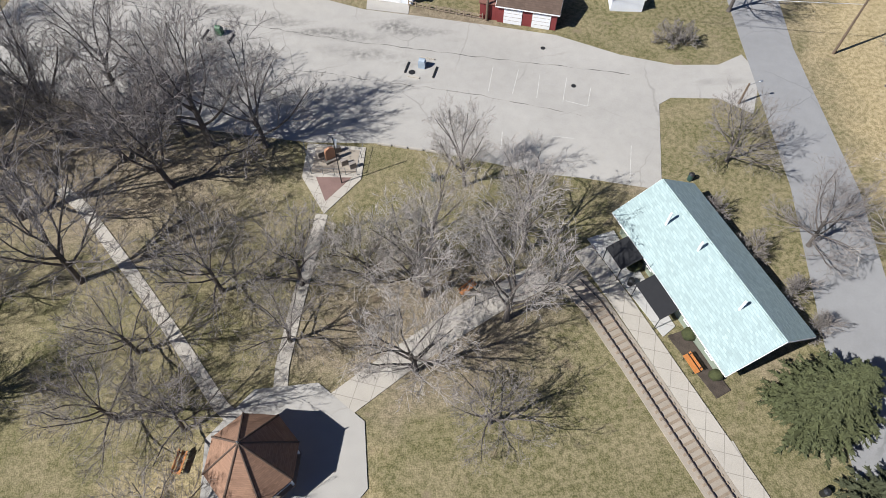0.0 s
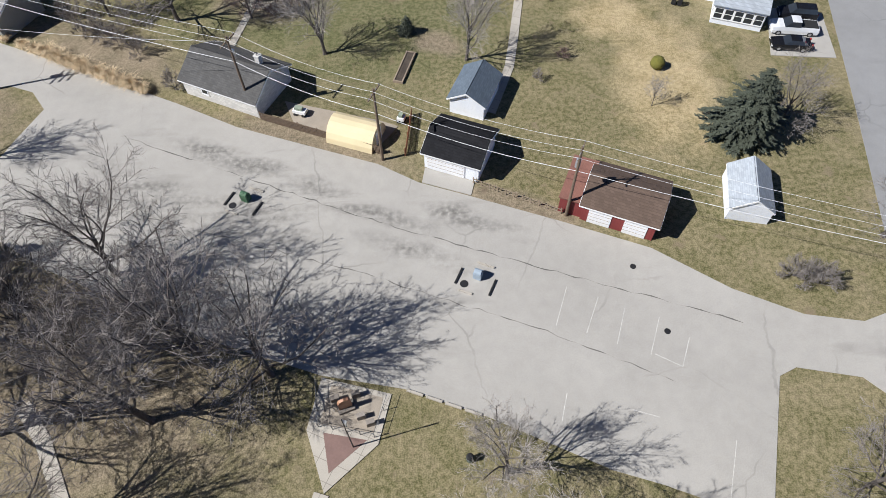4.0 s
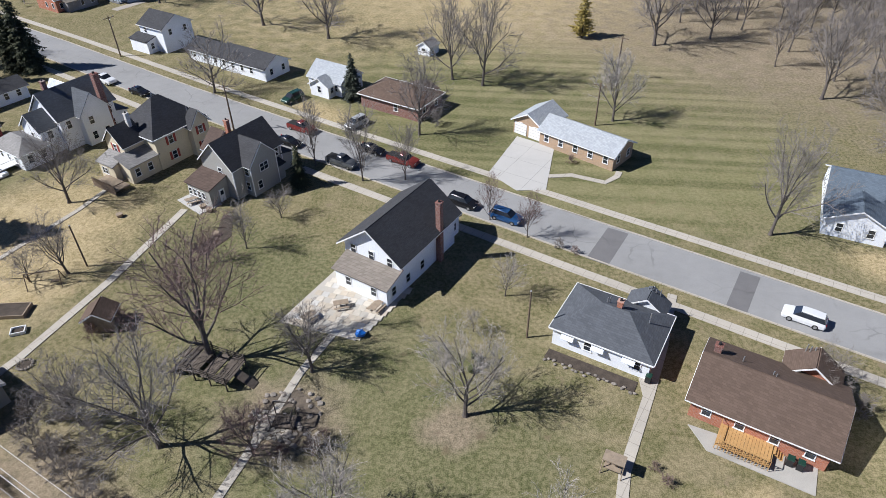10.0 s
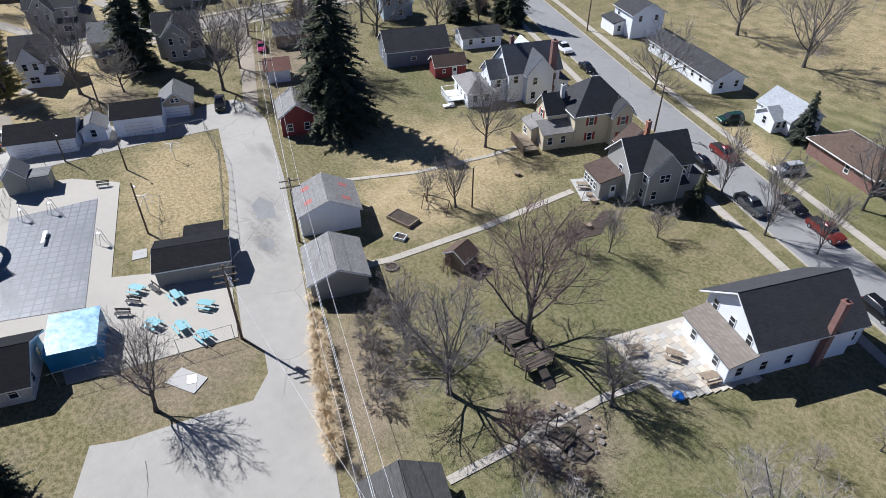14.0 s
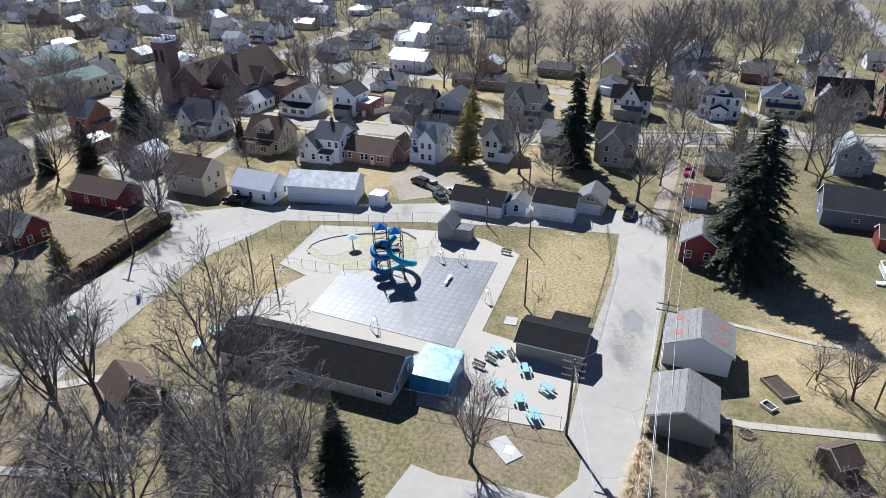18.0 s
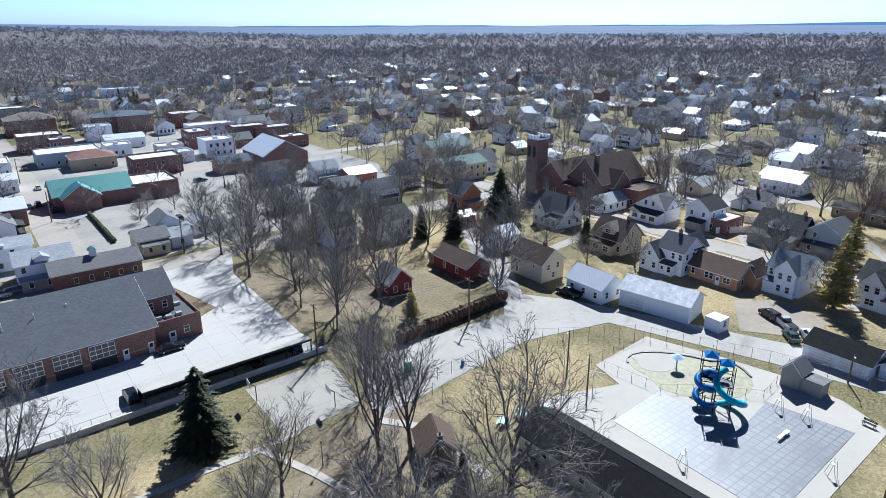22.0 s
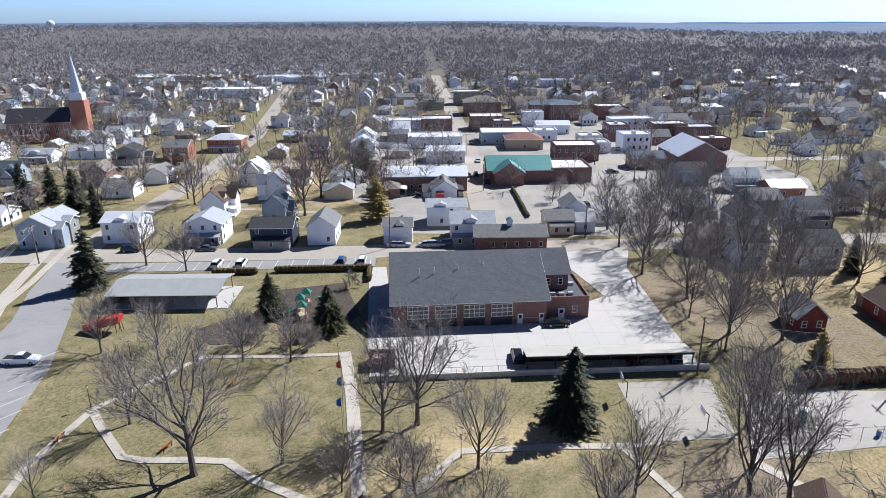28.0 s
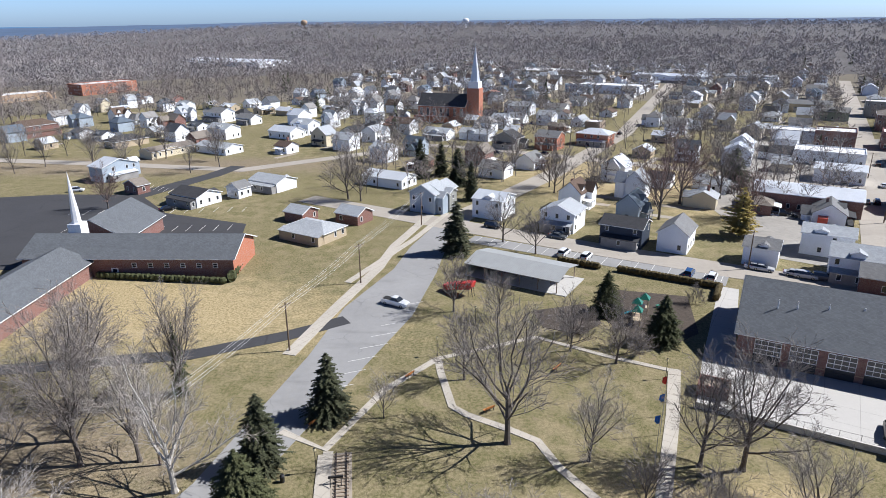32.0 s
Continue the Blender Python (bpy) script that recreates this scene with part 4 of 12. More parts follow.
for kind, x, y, h, w in [
        ("oak", -20.9, 10.5, 12, 1), ("low", -15.3, 9.2, 9.5, 1), ("low", -31.1, 20.2, 10, 1), ("elm", -24.9, 5.7, 11, 1), ("low", -20.2, -7.7, 8, 1), ("pale", -2.2, -11.8, 9, 1), ("pale", -4.3, -18.8, 8.5, 1.05),
        ("pale", 4.5, -15.7, 9, 1.05), ("pale", 4.2, -0.2, 8, 0.8), ("low", -27.4, -12.4, 7, 1), ("low", -28.7, -18.2, 7, 1), ("oak", -39.3, 4.7, 13, 1), ("oak", 43.1, 20.4, 9, 0.9),
        ("low", -14.5, -14.0, 6, 1), ("pale", 8.0, -9.0, 9, 1), ("pale", -6.5, -9.5, 7, 1.1), ("pale", -0.5, -6.5, 7.5, 1), ("low", -13.0, -8.5, 7, 1), ("low", -23.5, -20.0, 6.5, 1), ("low", -25.0, -27.5, 6.5, 1), ("oak", -33.0, -4.0, 11, 1), ("low", 0.8, -24.5, 6, 1), ("elm", -44.0, 13.0, 13, 1), ("elm", -36.0, 15.0, 12, 1), ("low", 32.0, -2.5, 6.5, 1), ("low", 35.0, -14.0, 7, 1), ("syc", 43.5, -16.5, 11, 1),
        ("pale", -12.8, 50.8, 8, 0.95), ("pale", 4.4, 48.6, 8.5, 0.8), ("oak", -32.0, 58.4, 10, 1), ("red", -22.6, 58.4, 5.0, 1), ("red", -31.5, 69.6, 12.5, 1.05), ("elm", -20.0, 69.2, 6, 1), ("pale", -3.1, 65.2, 7.5, 1.1), ("elm", -41.0, 60.0, 6.5, 1),
        ("red", -38.6, 86.1, 4, 1), ("young", -34.9, 89.6, 5.5, 1), ("young", -32.5, 97.1, 3.4, 1.5), ("pale", 17.6, 133.1, 9, 1), ("oak", -16.4, 124.4, 10, 0.8), ("young", -31.6, 112.1, 8, 0.8), ("young", -23.0, 108.3, 9, 0.8),
        ("young", -16.4, 109.2, 6.5, 0.9), ("youngred", -2.6, 99.6, 5, 0.8), ("youngred", 2.7, 96.0, 5, 0.8), ("birch", 0.2, 83.6, 4.5, 1), ("birch", -3.2, 77.1, 2.6, 1), ("oak", -65.5, 97.7, 8, 1), ("oak", -13.2, 149.0, 12, 0.8),
        ("oak", -6.8, 146.6, 13, 0.8), ("low", -59.5, 138.1, 9, 1), ("oak", -44.9, 170.6, 13, 1), ("oak", -63.5, 178.3, 13, 1), ("oak", 35.8, 100.0, 11, 0.75), ("oak", 30.4, 172.6, 14, 1), ("low", 64.0, 92.0, 10, 1.1),
        ("oak", 66.0, 129.9, 15, 1), ("oak", 62.0, 120.0, 13, 1), ("elm", -50.0, 35.5, 7.5, 1), ("elm", -48.7, 17.4, 9, 1), ("oak", -57.7, 8.4, 15, 0.95), ("elm", -56.0, 82.0, 6, 1), ("low", -60.0, 80.0, 4, 1),
        ("elm", -48.0, -16.6, 8.5, 1), ("elm", -58.8, -9.7, 13, 0.8), ("elm", -62.0, -7.0, 13, 0.8), ("oak", -112.3, -15.7, 9, 0.9), ("pale", -34.6, -29.7, 8.5, 0.9), ("oak", -31.8, -41.7, 12.5, 1), ("oak", -26.8, -42.1, 10.5, 0.9),
        ("oak", -2.8, -44.9, 14.5, 1), ("low", -13.6, -70.9, 7, 1), ("low", -20.6, -67.2, 7.5, 1), ("pale", -13.1, -42.0, 8, 0.9), ("young", -18.1, -33.5, 6, 1), ("elm", 3.8, -60.4, 8, 1), ("elm", 7.2, -85.1, 8, 1), ("elm", -1.6, -83.9, 6.5, 1),
        ("elm", -2.3, -127.1, 9, 1), ("elm", -10.1, -118.9, 8, 1), ("birch", 14.5, -49.2, 5, 1), ("syc", 36.8, -32.4, 13, 0.9), ("elm", 58.2, -49.0, 11, 0.9), ("oak", 63.0, -56.0, 11, 0.9), ("pale", 44.0, -37.5, 11, 0.9), ("elm", 51.0, -36.0, 11, 1), ("oak", 55.2, -40.9, 14, 1), ("elm", 46.0, -52.6, 12, 0.8), ("oak", 58.0, -30.0, 12, 1), ("low", -24.5, -31.0, 6, 1),
        ("low", 38.5, 36.0, 6, 0.9), ("birch", 24.8, 39.5, 3, 0.9), ("low", 34.0, 73.0, 4, 1), ("oak", -230.0, 68.7, 11, 1), ("oak", -240.7, 81.5, 12, 1), ("elm", -252.2, 95.1, 12, 1), ("oak", -259.2, 108.3, 11, 1), ("elm", -288.6, 88.0, 12, 1), ("oak", -319.8, 115.0, 12, 1), ("elm", -216.1, 56.4, 11, 1), ("oak", -241.5, 110.7, 11, 1), ("elm", -268.0, 76.0, 12, 1), ("oak", -234.0, 92.0, 10, 1), ("red", -46.0, -150.0, 14, 1), ("red", -56.0, -167.0, 15, 1), ("elm", -70.0, -174.0, 13, 1), ("pale", -118.0, -128.0, 5, 1), ("pale", -124.5, -133.0, 5, 1), ("elm", -131.0, -129.0, 5.5, 1), ("pale", -137.0, -124.0, 5, 1), ("elm", -150.0, -116.0, 8, 1), ("oak", -160.0, -124.0, 8, 1), ("oak", -172.0, -117.0, 9, 1), ("elm", -166.0, -138.0, 7, 1), ("elm", -115.0, 76.4, 12, 1), ("oak", -110.5, 92.6, 12.5, 0.9), ("oak", -118.2, 116.0, 12, 0.9), ("elm", -131.5, 55.5, 12, 1), ("low", -127.0, 62.0, 7, 1), ("pale", -122.5, 84.0, 8, 1), ("elm", -128.5, 119.5, 12, 1), ("elm", -207.0, 112.0, 18, 1), ("elm", -214.0, 121.0, 19, 1), ("oak", -211.0, 130.5, 19, 0.9), ("elm", -224.0, 126.0, 18, 1), ("oak", -231.0, 104.0, 15, 1), ("elm", -198.0, 109.0, 17, 1), ("elm", -222.0, 158.0, 16, 1), ("oak", -212.0, 172.0, 16, 1), ("oak", -206.0, 206.0, 15, 1), ("low", -146.0, -16.5, 7, 1.1), ("low", -141.0, -5.0, 6, 1.1), ("low", -143.0, 5.5, 6, 1), ("elm", -172.0, -54.0, 11, 1), ("low", -141.0, -32.0, 6, 1)]:
    tree(kind, x, y, h, wide=w)
for kind, x, y, h, w in [("spruce", -88.6, 84.4, 25.5, 1.3), ("spruce", -135.8, 68.4, 22, 1.0), ("spruce", -32.2, 105.8, 7, 1.0), ("bluespruce", -31.2, 138.0, 9, 1), ("bluespruce", -2.7, 54.0, 2.6, 1.9),
                         ("bluespruce", 33.3, 34.5, 9, 2.0), ("spruce", 22.3, -49.2, 10, 1.5), ("spruce", 9.0, -118.0, 13, 1.4), ("spruce", -50.6, -31.9, 12, 1.45), ("bigpine", -21.8, -86.2, 8.8, 0.8), ("bigpine", -29.8, -75.4, 8.8, 0.85), ("spruce", 28.0, -37.8, 10.5, 1.4), ("bigpine", 27.2, -29.0, 9.0, 1.0),
                         ("spruce", -49.5, 21.5, 10, 1.1), ("pine", 46.0, -53.0, 12, 0.55), ("spruce", -113.3, 137.2, 17, 0.9), ("spruce", -106.9, 145.9, 16, 0.9), ("gold", 14.4, 176.5, 10, 0.9), ("gold", -137.6, 44.6, 15.0, 0.85), ("bigpine", -154.5, -32.5, 17, 0.8), ("spruce", -144.0, -41.0, 11, 1.2), ("spruce", -154.5, -9.0, 7, 1.3), ("spruce", -139.9, -48.4, 9, 1.1), ("spruce", -56.5, 3.0, 7, 1), ("spruce", 13.0, -186.0, 13, 1.4), ("spruce", 27.0, -197.0, 14, 1.2), ("spruce", 20.0, -201.0, 12, 1.2), ("pine", -79.0, -190.0, 13, 2.0), ("gold", -63.0, -136.0, 13, 1.15)]:
    tree(kind, x, y, h, wide=w)


# ---- buildings ----
WINDOWS = {}


def window_meshes(w, h):
    key = (round(w, 2), round(h, 2))
    if key not in WINDOWS:
        fr = Shape()
        t = 0.09
        fr.box(-w / 2, -0.06, 0, -w / 2 + t, 0.0, h).box(w / 2 - t, -0.06, 0, w / 2, 0.0, h).box(-w / 2, -0.06, h - t, w / 2, 0.0, h)
        fr.box(-w / 2 - 0.05, -0.1, -0.05, w / 2 + 0.05, 0.0, 0.05).box(-w / 2 + t, -0.045, h * 0.5 - 0.03, w / 2 - t, -0.005, h * 0.5 + 0.03)
        if w > 1.4:
            fr.box(-0.04, -0.05, 0, 0.04, 0, h)
        WINDOWS[key] = (fr.mesh("window", TRIM), Shape().box(-w / 2 + t, -0.025, 0.05, w / 2 - t, 0.0, h - t).mesh("pane", GLASS))
    return WINDOWS[key]


def face_pose(vol, side, u, z):
    """A pose on a wall of a volume: s, e, n, w; u metres from the wall's middle, facing outwards along -y."""
    x0, y0, x1, y1 = vol[:4]
    cx, cy = (x0 + x1) / 2, (y0 + y1) / 2
    return {"s": pose(cx + u, y0 - 0.002, z), "n": pose(cx - u, y1 + 0.002, z, 0, 0, 180), "e": pose(x1 + 0.002, cy + u, z, 0, 0, 90), "w": pose(x0 - 0.002, cy - u, z, 0, 0, -90)}[side]


def add_window(house, vol, side, u, z, w=0.95, h=1.45, fine=True):
    fr, pn = window_meshes(w, h)
    if not fine:
        key = (w, h, 0)
        if key not in WINDOWS:
            t = 0.09
            sh = Shape().box(-w / 2, -0.05, 0, -w / 2 + t, 0, h).box(w / 2 - t, -0.05, 0, w / 2, 0, h).box(-w / 2, -0.05, h - t, w / 2, 0, h).box(-w / 2, -0.07, -0.05, w / 2, 0, 0.05)
            WINDOWS[key] = sh.box(-w / 2 + t, -0.02, 0.05, w / 2 - t, 0, h - t, 1).mesh("window", TRIM, GLASS)
        fr = WINDOWS[key]
    ob = part("window", fr, None, house, "", face_pose(vol, side, u, z))
    if fine:
        part("pane", pn, None, ob)
    return ob


def add_door(house, vol, side, u, w=0.95, h=2.05, mat=TRIM, name="door", z=0.0):
    sh = Shape().box(-w / 2, -0.07, 0, w / 2, 0, h)
    ob = part(name, sh, mat, house, "", face_pose(vol, side, u, z))
    if name == "garage_door":
        for k in range(1, 4):
            sh2 = Shape().box(-w / 2 + 0.05, -0.085, h * k / 4 - 0.015, w / 2 - 0.05, -0.07, h * k / 4 + 0.015)
            part("panel_joint", sh2, WOOD, ob)
    else:
        part("pane", Shape().box(-w * 0.28, -0.085, h * 0.55, w * 0.28, -0.07, h * 0.88), GLASS, ob)
    return ob


def roof_shape(sh, gab, x0, y0, x1, y1, h, kind, rise, over, th=0.14):
    """Adds roof plates to sh and the gable walls to gab."""
    if kind == "flat":
        sh.box(x0 + 0.18, y0 + 0.18, h, x1 - 0.18, y1 - 0.18, h + 0.06)
        for a in ((x0, y0, x1, y0 + 0.22), (x0, y1 - 0.22, x1, y1), (x0, y0 + 0.22, x0 + 0.22, y1 - 0.22), (x1 - 0.22, y0 + 0.22, x1, y1 - 0.22)):
            gab.box(a[0], a[1], h, a[2], a[3], h + rise)
        return
    cx, cy = (x0 + x1) / 2, (y0 + y1) / 2
    if kind in ("gx", "gy"):
        if kind == "gx":
            run, k = (y1 - y0) / 2, rise / ((y1 - y0) / 2)
            drop = over * k
            sh.slab((x0 - over, y0 - over, h - drop), (x1 + over, y0 - over, h - drop), (x1 + over, cy, h + rise), (x0 - over, cy, h + rise), -th)
            sh.slab((x1 + over, y1 + over, h - drop), (x0 - over, y1 + over, h - drop), (x0 - over, cy, h + rise), (x1 + over, cy, h + rise), -th)
            gab.add([(x0, y0, h), (x0, y1, h), (x0, cy, h + rise), (x1, y0, h), (x1, y1, h), (x1, cy, h + rise)], [(0, 2, 1), (3, 4, 5), (0, 3, 5, 2), (1, 2, 5, 4)])
        else:
            k = rise / ((x1 - x0) / 2)
            drop = over * k
            sh.slab((x0 - over, y1 + over, h - drop), (x0 - over, y0 - over, h - drop), (cx, y0 - over, h + rise), (cx, y1 + over, h + rise), -th)
            sh.slab((x1 + over, y0 - over, h - drop), (x1 + over, y1 + over, h - drop), (cx, y1 + over, h + rise), (cx, y0 - over, h + rise), -th)
            gab.add([(x0, y0, h), (x1, y0, h), (cx, y0, h + rise), (x0, y1, h), (x1, y1, h), (cx, y1, h + rise)], [(0, 1, 2), (3, 5, 4), (0, 2, 5, 3), (1, 4, 5, 2)])
    elif kind == "hip":
        W, D = x1 - x0, y1 - y0
        X0, Y0, X1, Y1 = x0 - over, y0 - over, x1 + over, y1 + over
        m = min(W, D) / 2 + over
        if W >= D:
            a, b = (X0 + m, cy), (X1 - m, cy)
        else:
            a, b = (cx, Y0 + m), (cx, Y1 - m)
        z0, z1 = h - 0.05, h + rise
        vs = [(X0, Y0, z0), (X1, Y0, z0), (X1, Y1, z0), (X0, Y1, z0), (a[0], a[1], z1), (b[0], b[1], z1), (X0, Y0, z0 - th), (X1, Y0, z0 - th), (X1, Y1, z0 - th), (X0, Y1, z0 - th)]
        fs = ([(0, 1, 5, 4), (1, 2, 5), (2, 3, 4, 5), (3, 0, 4)] if W >= D else [(0, 1, 4), (1, 2, 5, 4), (2, 3, 5), (3, 0, 4, 5)])
        sh.add(vs, fs + [(6, 7, 1, 0), (7, 8, 2, 1), (8, 9, 3, 2), (9, 6, 0, 3), (9, 8, 7, 6)])
    elif kind in ("s", "n", "e", "w"):
        # one slope, low on the named side
        z = {"s": (h, h, h + rise, h + rise), "n": (h + rise, h + rise, h, h), "w": (h, h + rise, h + rise, h), "e": (h + rise, h, h, h + rise)}[kind]
        sh.slab((x0 - over, y0 - over, z[0]), (x1 + over, y0 - over, z[1]), (x1 + over, y1 + over, z[2]), (x0 - over, y1 + over, z[3]), -th)
        gab.add([(x0, y0, h - 0.01), (x1, y0, h - 0.01), (x1, y1, h - 0.01), (x0, y1, h - 0.01), (x0, y0, z[0]), (x1, y0, z[1]), (x1, y1, z[2]), (x0, y1, z[3])],
                [(0, 1, 5, 4), (1, 2, 6, 5), (2, 3, 7, 6), (3, 0, 4, 7)])


def eaves(sh, x0, y0, x1, y1, h, kind, rise, over):
    """White gutters and bargeboards along the roof's edges."""
    t = 0.07
    if kind == "gx":
        k = over * rise / ((y1 - y0) / 2)
        for y in (y0 - over - t, y1 + over):
            sh.box(x0 - over, y, h - k - 0.06, x1 + over, y + t, h - k + 0.1)
        cy, kk = (y0 + y1) / 2, h - k
        for x in (x0 - over - 0.04, x1 + over):
            for ya in (y0 - over, y1 + over):
                s = 1 if ya < cy else -1
                sh.add([(x, ya, kk - 0.1), (x + 0.04, ya, kk - 0.1), (x + 0.04, cy, h + rise - 0.1), (x, cy, h + rise - 0.1), (x, ya, kk + 0.1), (x + 0.04, ya, kk + 0.1), (x + 0.04, cy, h + rise + 0.1), (x, cy, h + rise + 0.1)],
                       [(0, 3, 2, 1), (4, 5, 6, 7), (0, 1, 5, 4), (1, 2, 6, 5), (2, 3, 7, 6), (3, 0, 4, 7)])
    elif kind == "gy":
        k = over * rise / ((x1 - x0) / 2)
        for x in (x0 - over - t, x1 + over):
            sh.box(x, y0 - over, h - k - 0.06, x + t, y1 + over, h - k + 0.1)
        cx, kk = (x0 + x1) / 2, h - k
        for y in (y0 - over - 0.04, y1 + over):
            for xa in (x0 - over, x1 + over):
                sh.add([(xa, y, kk - 0.1), (xa, y + 0.04, kk - 0.1), (cx, y + 0.04, h + rise - 0.1), (cx, y, h + rise - 0.1), (xa, y, kk + 0.1), (xa, y + 0.04, kk + 0.1), (cx, y + 0.04, h + rise + 0.1), (cx, y, h + rise + 0.1)],
                       [(0, 3, 2, 1), (4, 5, 6, 7), (0, 1, 5, 4), (1, 2, 6, 5), (2, 3, 7, 6), (3, 0, 4, 7)])
    elif kind == "hip":
        for a in ((x0 - over, y0 - over - t, x1 + over, y0 - over), (x0 - over, y1 + over, x1 + over, y1 + over + t), (x0 - over - t, y0 - over, x0 - over, y1 + over), (x1 + over, y0 - over, x1 + over + t, y1 + over)):
            sh.box(a[0], a[1], h - 0.2, a[2], a[3], h - 0.03)


def extend(vol, rng):
    """Porches and ells of an old town house, as further volumes."""
    x0, y0, x1, y1, h, kind, rise, over = vol[:8]
    w, d, out = x1 - x0, y1 - y0, []
    if w < 5.5 or d < 5:
        return out
    if rng.random() < 0.6 and h > 2.7:
        a = rng.uniform(0.0, 0.2) * w
        out.append((x0 + a, y0 - 2.1, x1 - a * 0.6, y0, 2.35, "s", 0.6, 0.25, PORCH_SHADE if rng.random() < 0.35 else None))
    if rng.random() < 0.5:
        u = rng.uniform(0.1, 0.45)
        hh = h * rng.uniform(0.6, 0.98)
        if kind == "gy":
            out.append((x1, y0 + d * u, x1 + rng.uniform(1.6, 3.2), y0 + d * (u + 0.45), hh, "gx", rise * 0.5, over))
        else:
            out.append((x0 + w * u, y1, x0 + w * (u + 0.42), y1 + rng.uniform(1.8, 3.4), hh, "gy", rise * 0.55, over))
    if rng.random() < 0.4 and kind == "gx":
        u = rng.uniform(0.15, 0.5)
        out.append((x0 + w * u, y0 + 0.15, x0 + w * (u + 0.24), y0 + d * 0.45, h + rise * 0.45, "gy", rise * 0.3, 0.2))
    return out


def house(name, x, y, rot, vols, wall, roof, label, category="house", wins="auto", doors=(), stacks=(), fine=True, group="", trim=TRIM, seed=0, vents=0):
    """A building: volumes (x0, y0, x1, y1, height, roof kind, rise, overhang[, wall][, roof]) about its own origin, with windows, doors and chimneys."""
    ob = thing(name, at(x, y, rot), label, category, group)
    rng = random.Random(seed or int(abs(x * 7 + y * 13)))
    tr = Shape()
    if category == "house" and wins == "auto" and len(vols) == 1 and vols[0][5] in ("gx", "gy", "hip"):
        vols = list(vols) + extend(vols[0], rng)
    for vol in vols:
        x0, y0, x1, y1, h, kind, rise, over = vol[:8]
        w, rf = (vol[8] if len(vol) > 8 and vol[8] else wall), (vol[9] if len(vol) > 9 else roof)
        body, top = Shape().box(x0, y0, -0.1, x1, y1, h), Shape()
        roof_shape(top, body, x0, y0, x1, y1, h, kind, rise, over)
        eaves(tr, x0, y0, x1, y1, h, kind, rise, over)
        part("wall", body, w, ob)
        r = part("roof", top, rf, ob)
        for k in range(vents):
            vx, vy = rng.uniform(x0 + 1, x1 - 1), (y0 + y1) / 2 + rng.uniform(0.3, 1.2)
            part("roof_vent", Shape().tube((vx, vy, h + rise * 0.4), (vx, vy, h + rise + 0.35), 0.06, 0.06, 6), STEEL, r)
    if tr.v:
        part("eaves_trim", tr, trim, ob)
    if wins == "auto":
        for vol in vols:
            x0, y0, x1, y1, h, kind = vol[:6]
            for side in "sewn":
                length = (x1 - x0) if side in "sn" else (y1 - y0)
                for storey in range(max(1, int(h / 2.6))):
                    n = max(1, int(length / 2.7))
                    for i in range(n):
                        if rng.random() < (0.22 if fine else 0.42) or (not fine and side == "n" and rng.random() < 0.5):
                            continue
                        if math.hypot(x + 1, y - 28) > 120 and (at(0, 0, rot) @ Vector({"s": (0, -1, 0), "n": (0, 1, 0), "e": (1, 0, 0), "w": (-1, 0, 0)}[side])).dot(Vector((x + 1, y - 28, 0)).normalized()) > 0.2 and rng.random() < 0.9:
                            continue
                        add_window(ob, vol, side, (i + 0.5 - n / 2) * length / n, 0.9 + 2.75 * storey, 0.95, 1.35, fine)
    else:
        for v, side, u, z, *wh in wins:
            add_window(ob, vols[v], side, u, z, *(wh or (0.95, 1.4)), fine=fine)
    for v, side, u, kind, *wh in doors:
        add_door(ob, vols[v], side, u, *(wh or ((2.5, 2.1) if kind == "garage" else (0.95, 2.05))), mat=GARAGE_DOOR if kind == "garage" else TRIM, name="garage_door" if kind == "garage" else "door")
    for cx, cy, z0, z1, s, mt in stacks:
        c = part("chimney", Shape().box(cx - s / 2, cy - s / 2, z0, cx + s / 2, cy + s / 2, z1).box(cx - s / 2 - 0.06, cy - s / 2 - 0.06, z1, cx + s / 2 + 0.06, cy + s / 2 + 0.06, z1 + 0.12), mt, ob)
        part("flue", Shape().tube((cx, cy, z1 + 0.1), (cx, cy, z1 + 0.4), s * 0.22, s * 0.2, 8), RUBBER, c)
    return ob


# ---- back yards north of the alley ----
house("garage", 2.6, 33.2, -24, [(-3.0, -2.7, 3.0, 2.7, 2.4, "gx", 1.2, 0.3)], SIDING_WHITE, ROOF_BLACK, "white garage with a black roof beside the alley", "garage", wins=[], doors=[(0, "s", -0.6, "garage", 4.2, 2.1)])
house("garden_shed", 4.8, 41.6, -24, [(-2.0, -2.7, 2.0, 2.7, 2.2, "gy", 1.2, 0.25)], SIDING_WHITE, SHINGLE_BLUE, "white shed with a slate grey gable roof", "shed", wins=[], doors=[])
house("garage", 18.4, 25.2, -25, [(-3.6, -2.8, 3.6, 2.8, 2.5, "gx", 1.3, 0.3), (-5.9, -2.6, -3.6, 2.4, 2.2, "s", 0.7, 0.15, None, ROOF_RUST)], RED_WOOD, SHINGLE_BROWN, "red board garage with two white doors and a brown roof", "garage", wins=[],
      doors=[(0, "s", -1.75, "garage", 2.25, 2.0), (0, "s", 1.75, "garage", 2.25, 2.0)])
house("garage", -22.5, 45.6, -27, [(-5.0, -3.4, 5.0, 3.4, 2.3, "gx", 1.8, 0.3)], BLOCK, SHINGLE_OLD, "old grey-roofed block garage beside the alley", "garage", stacks=[(3.0, 1.2, 3.0, 4.6, 0.6, BLOCK)], wins=[(0, "s", -2, 1.0)])
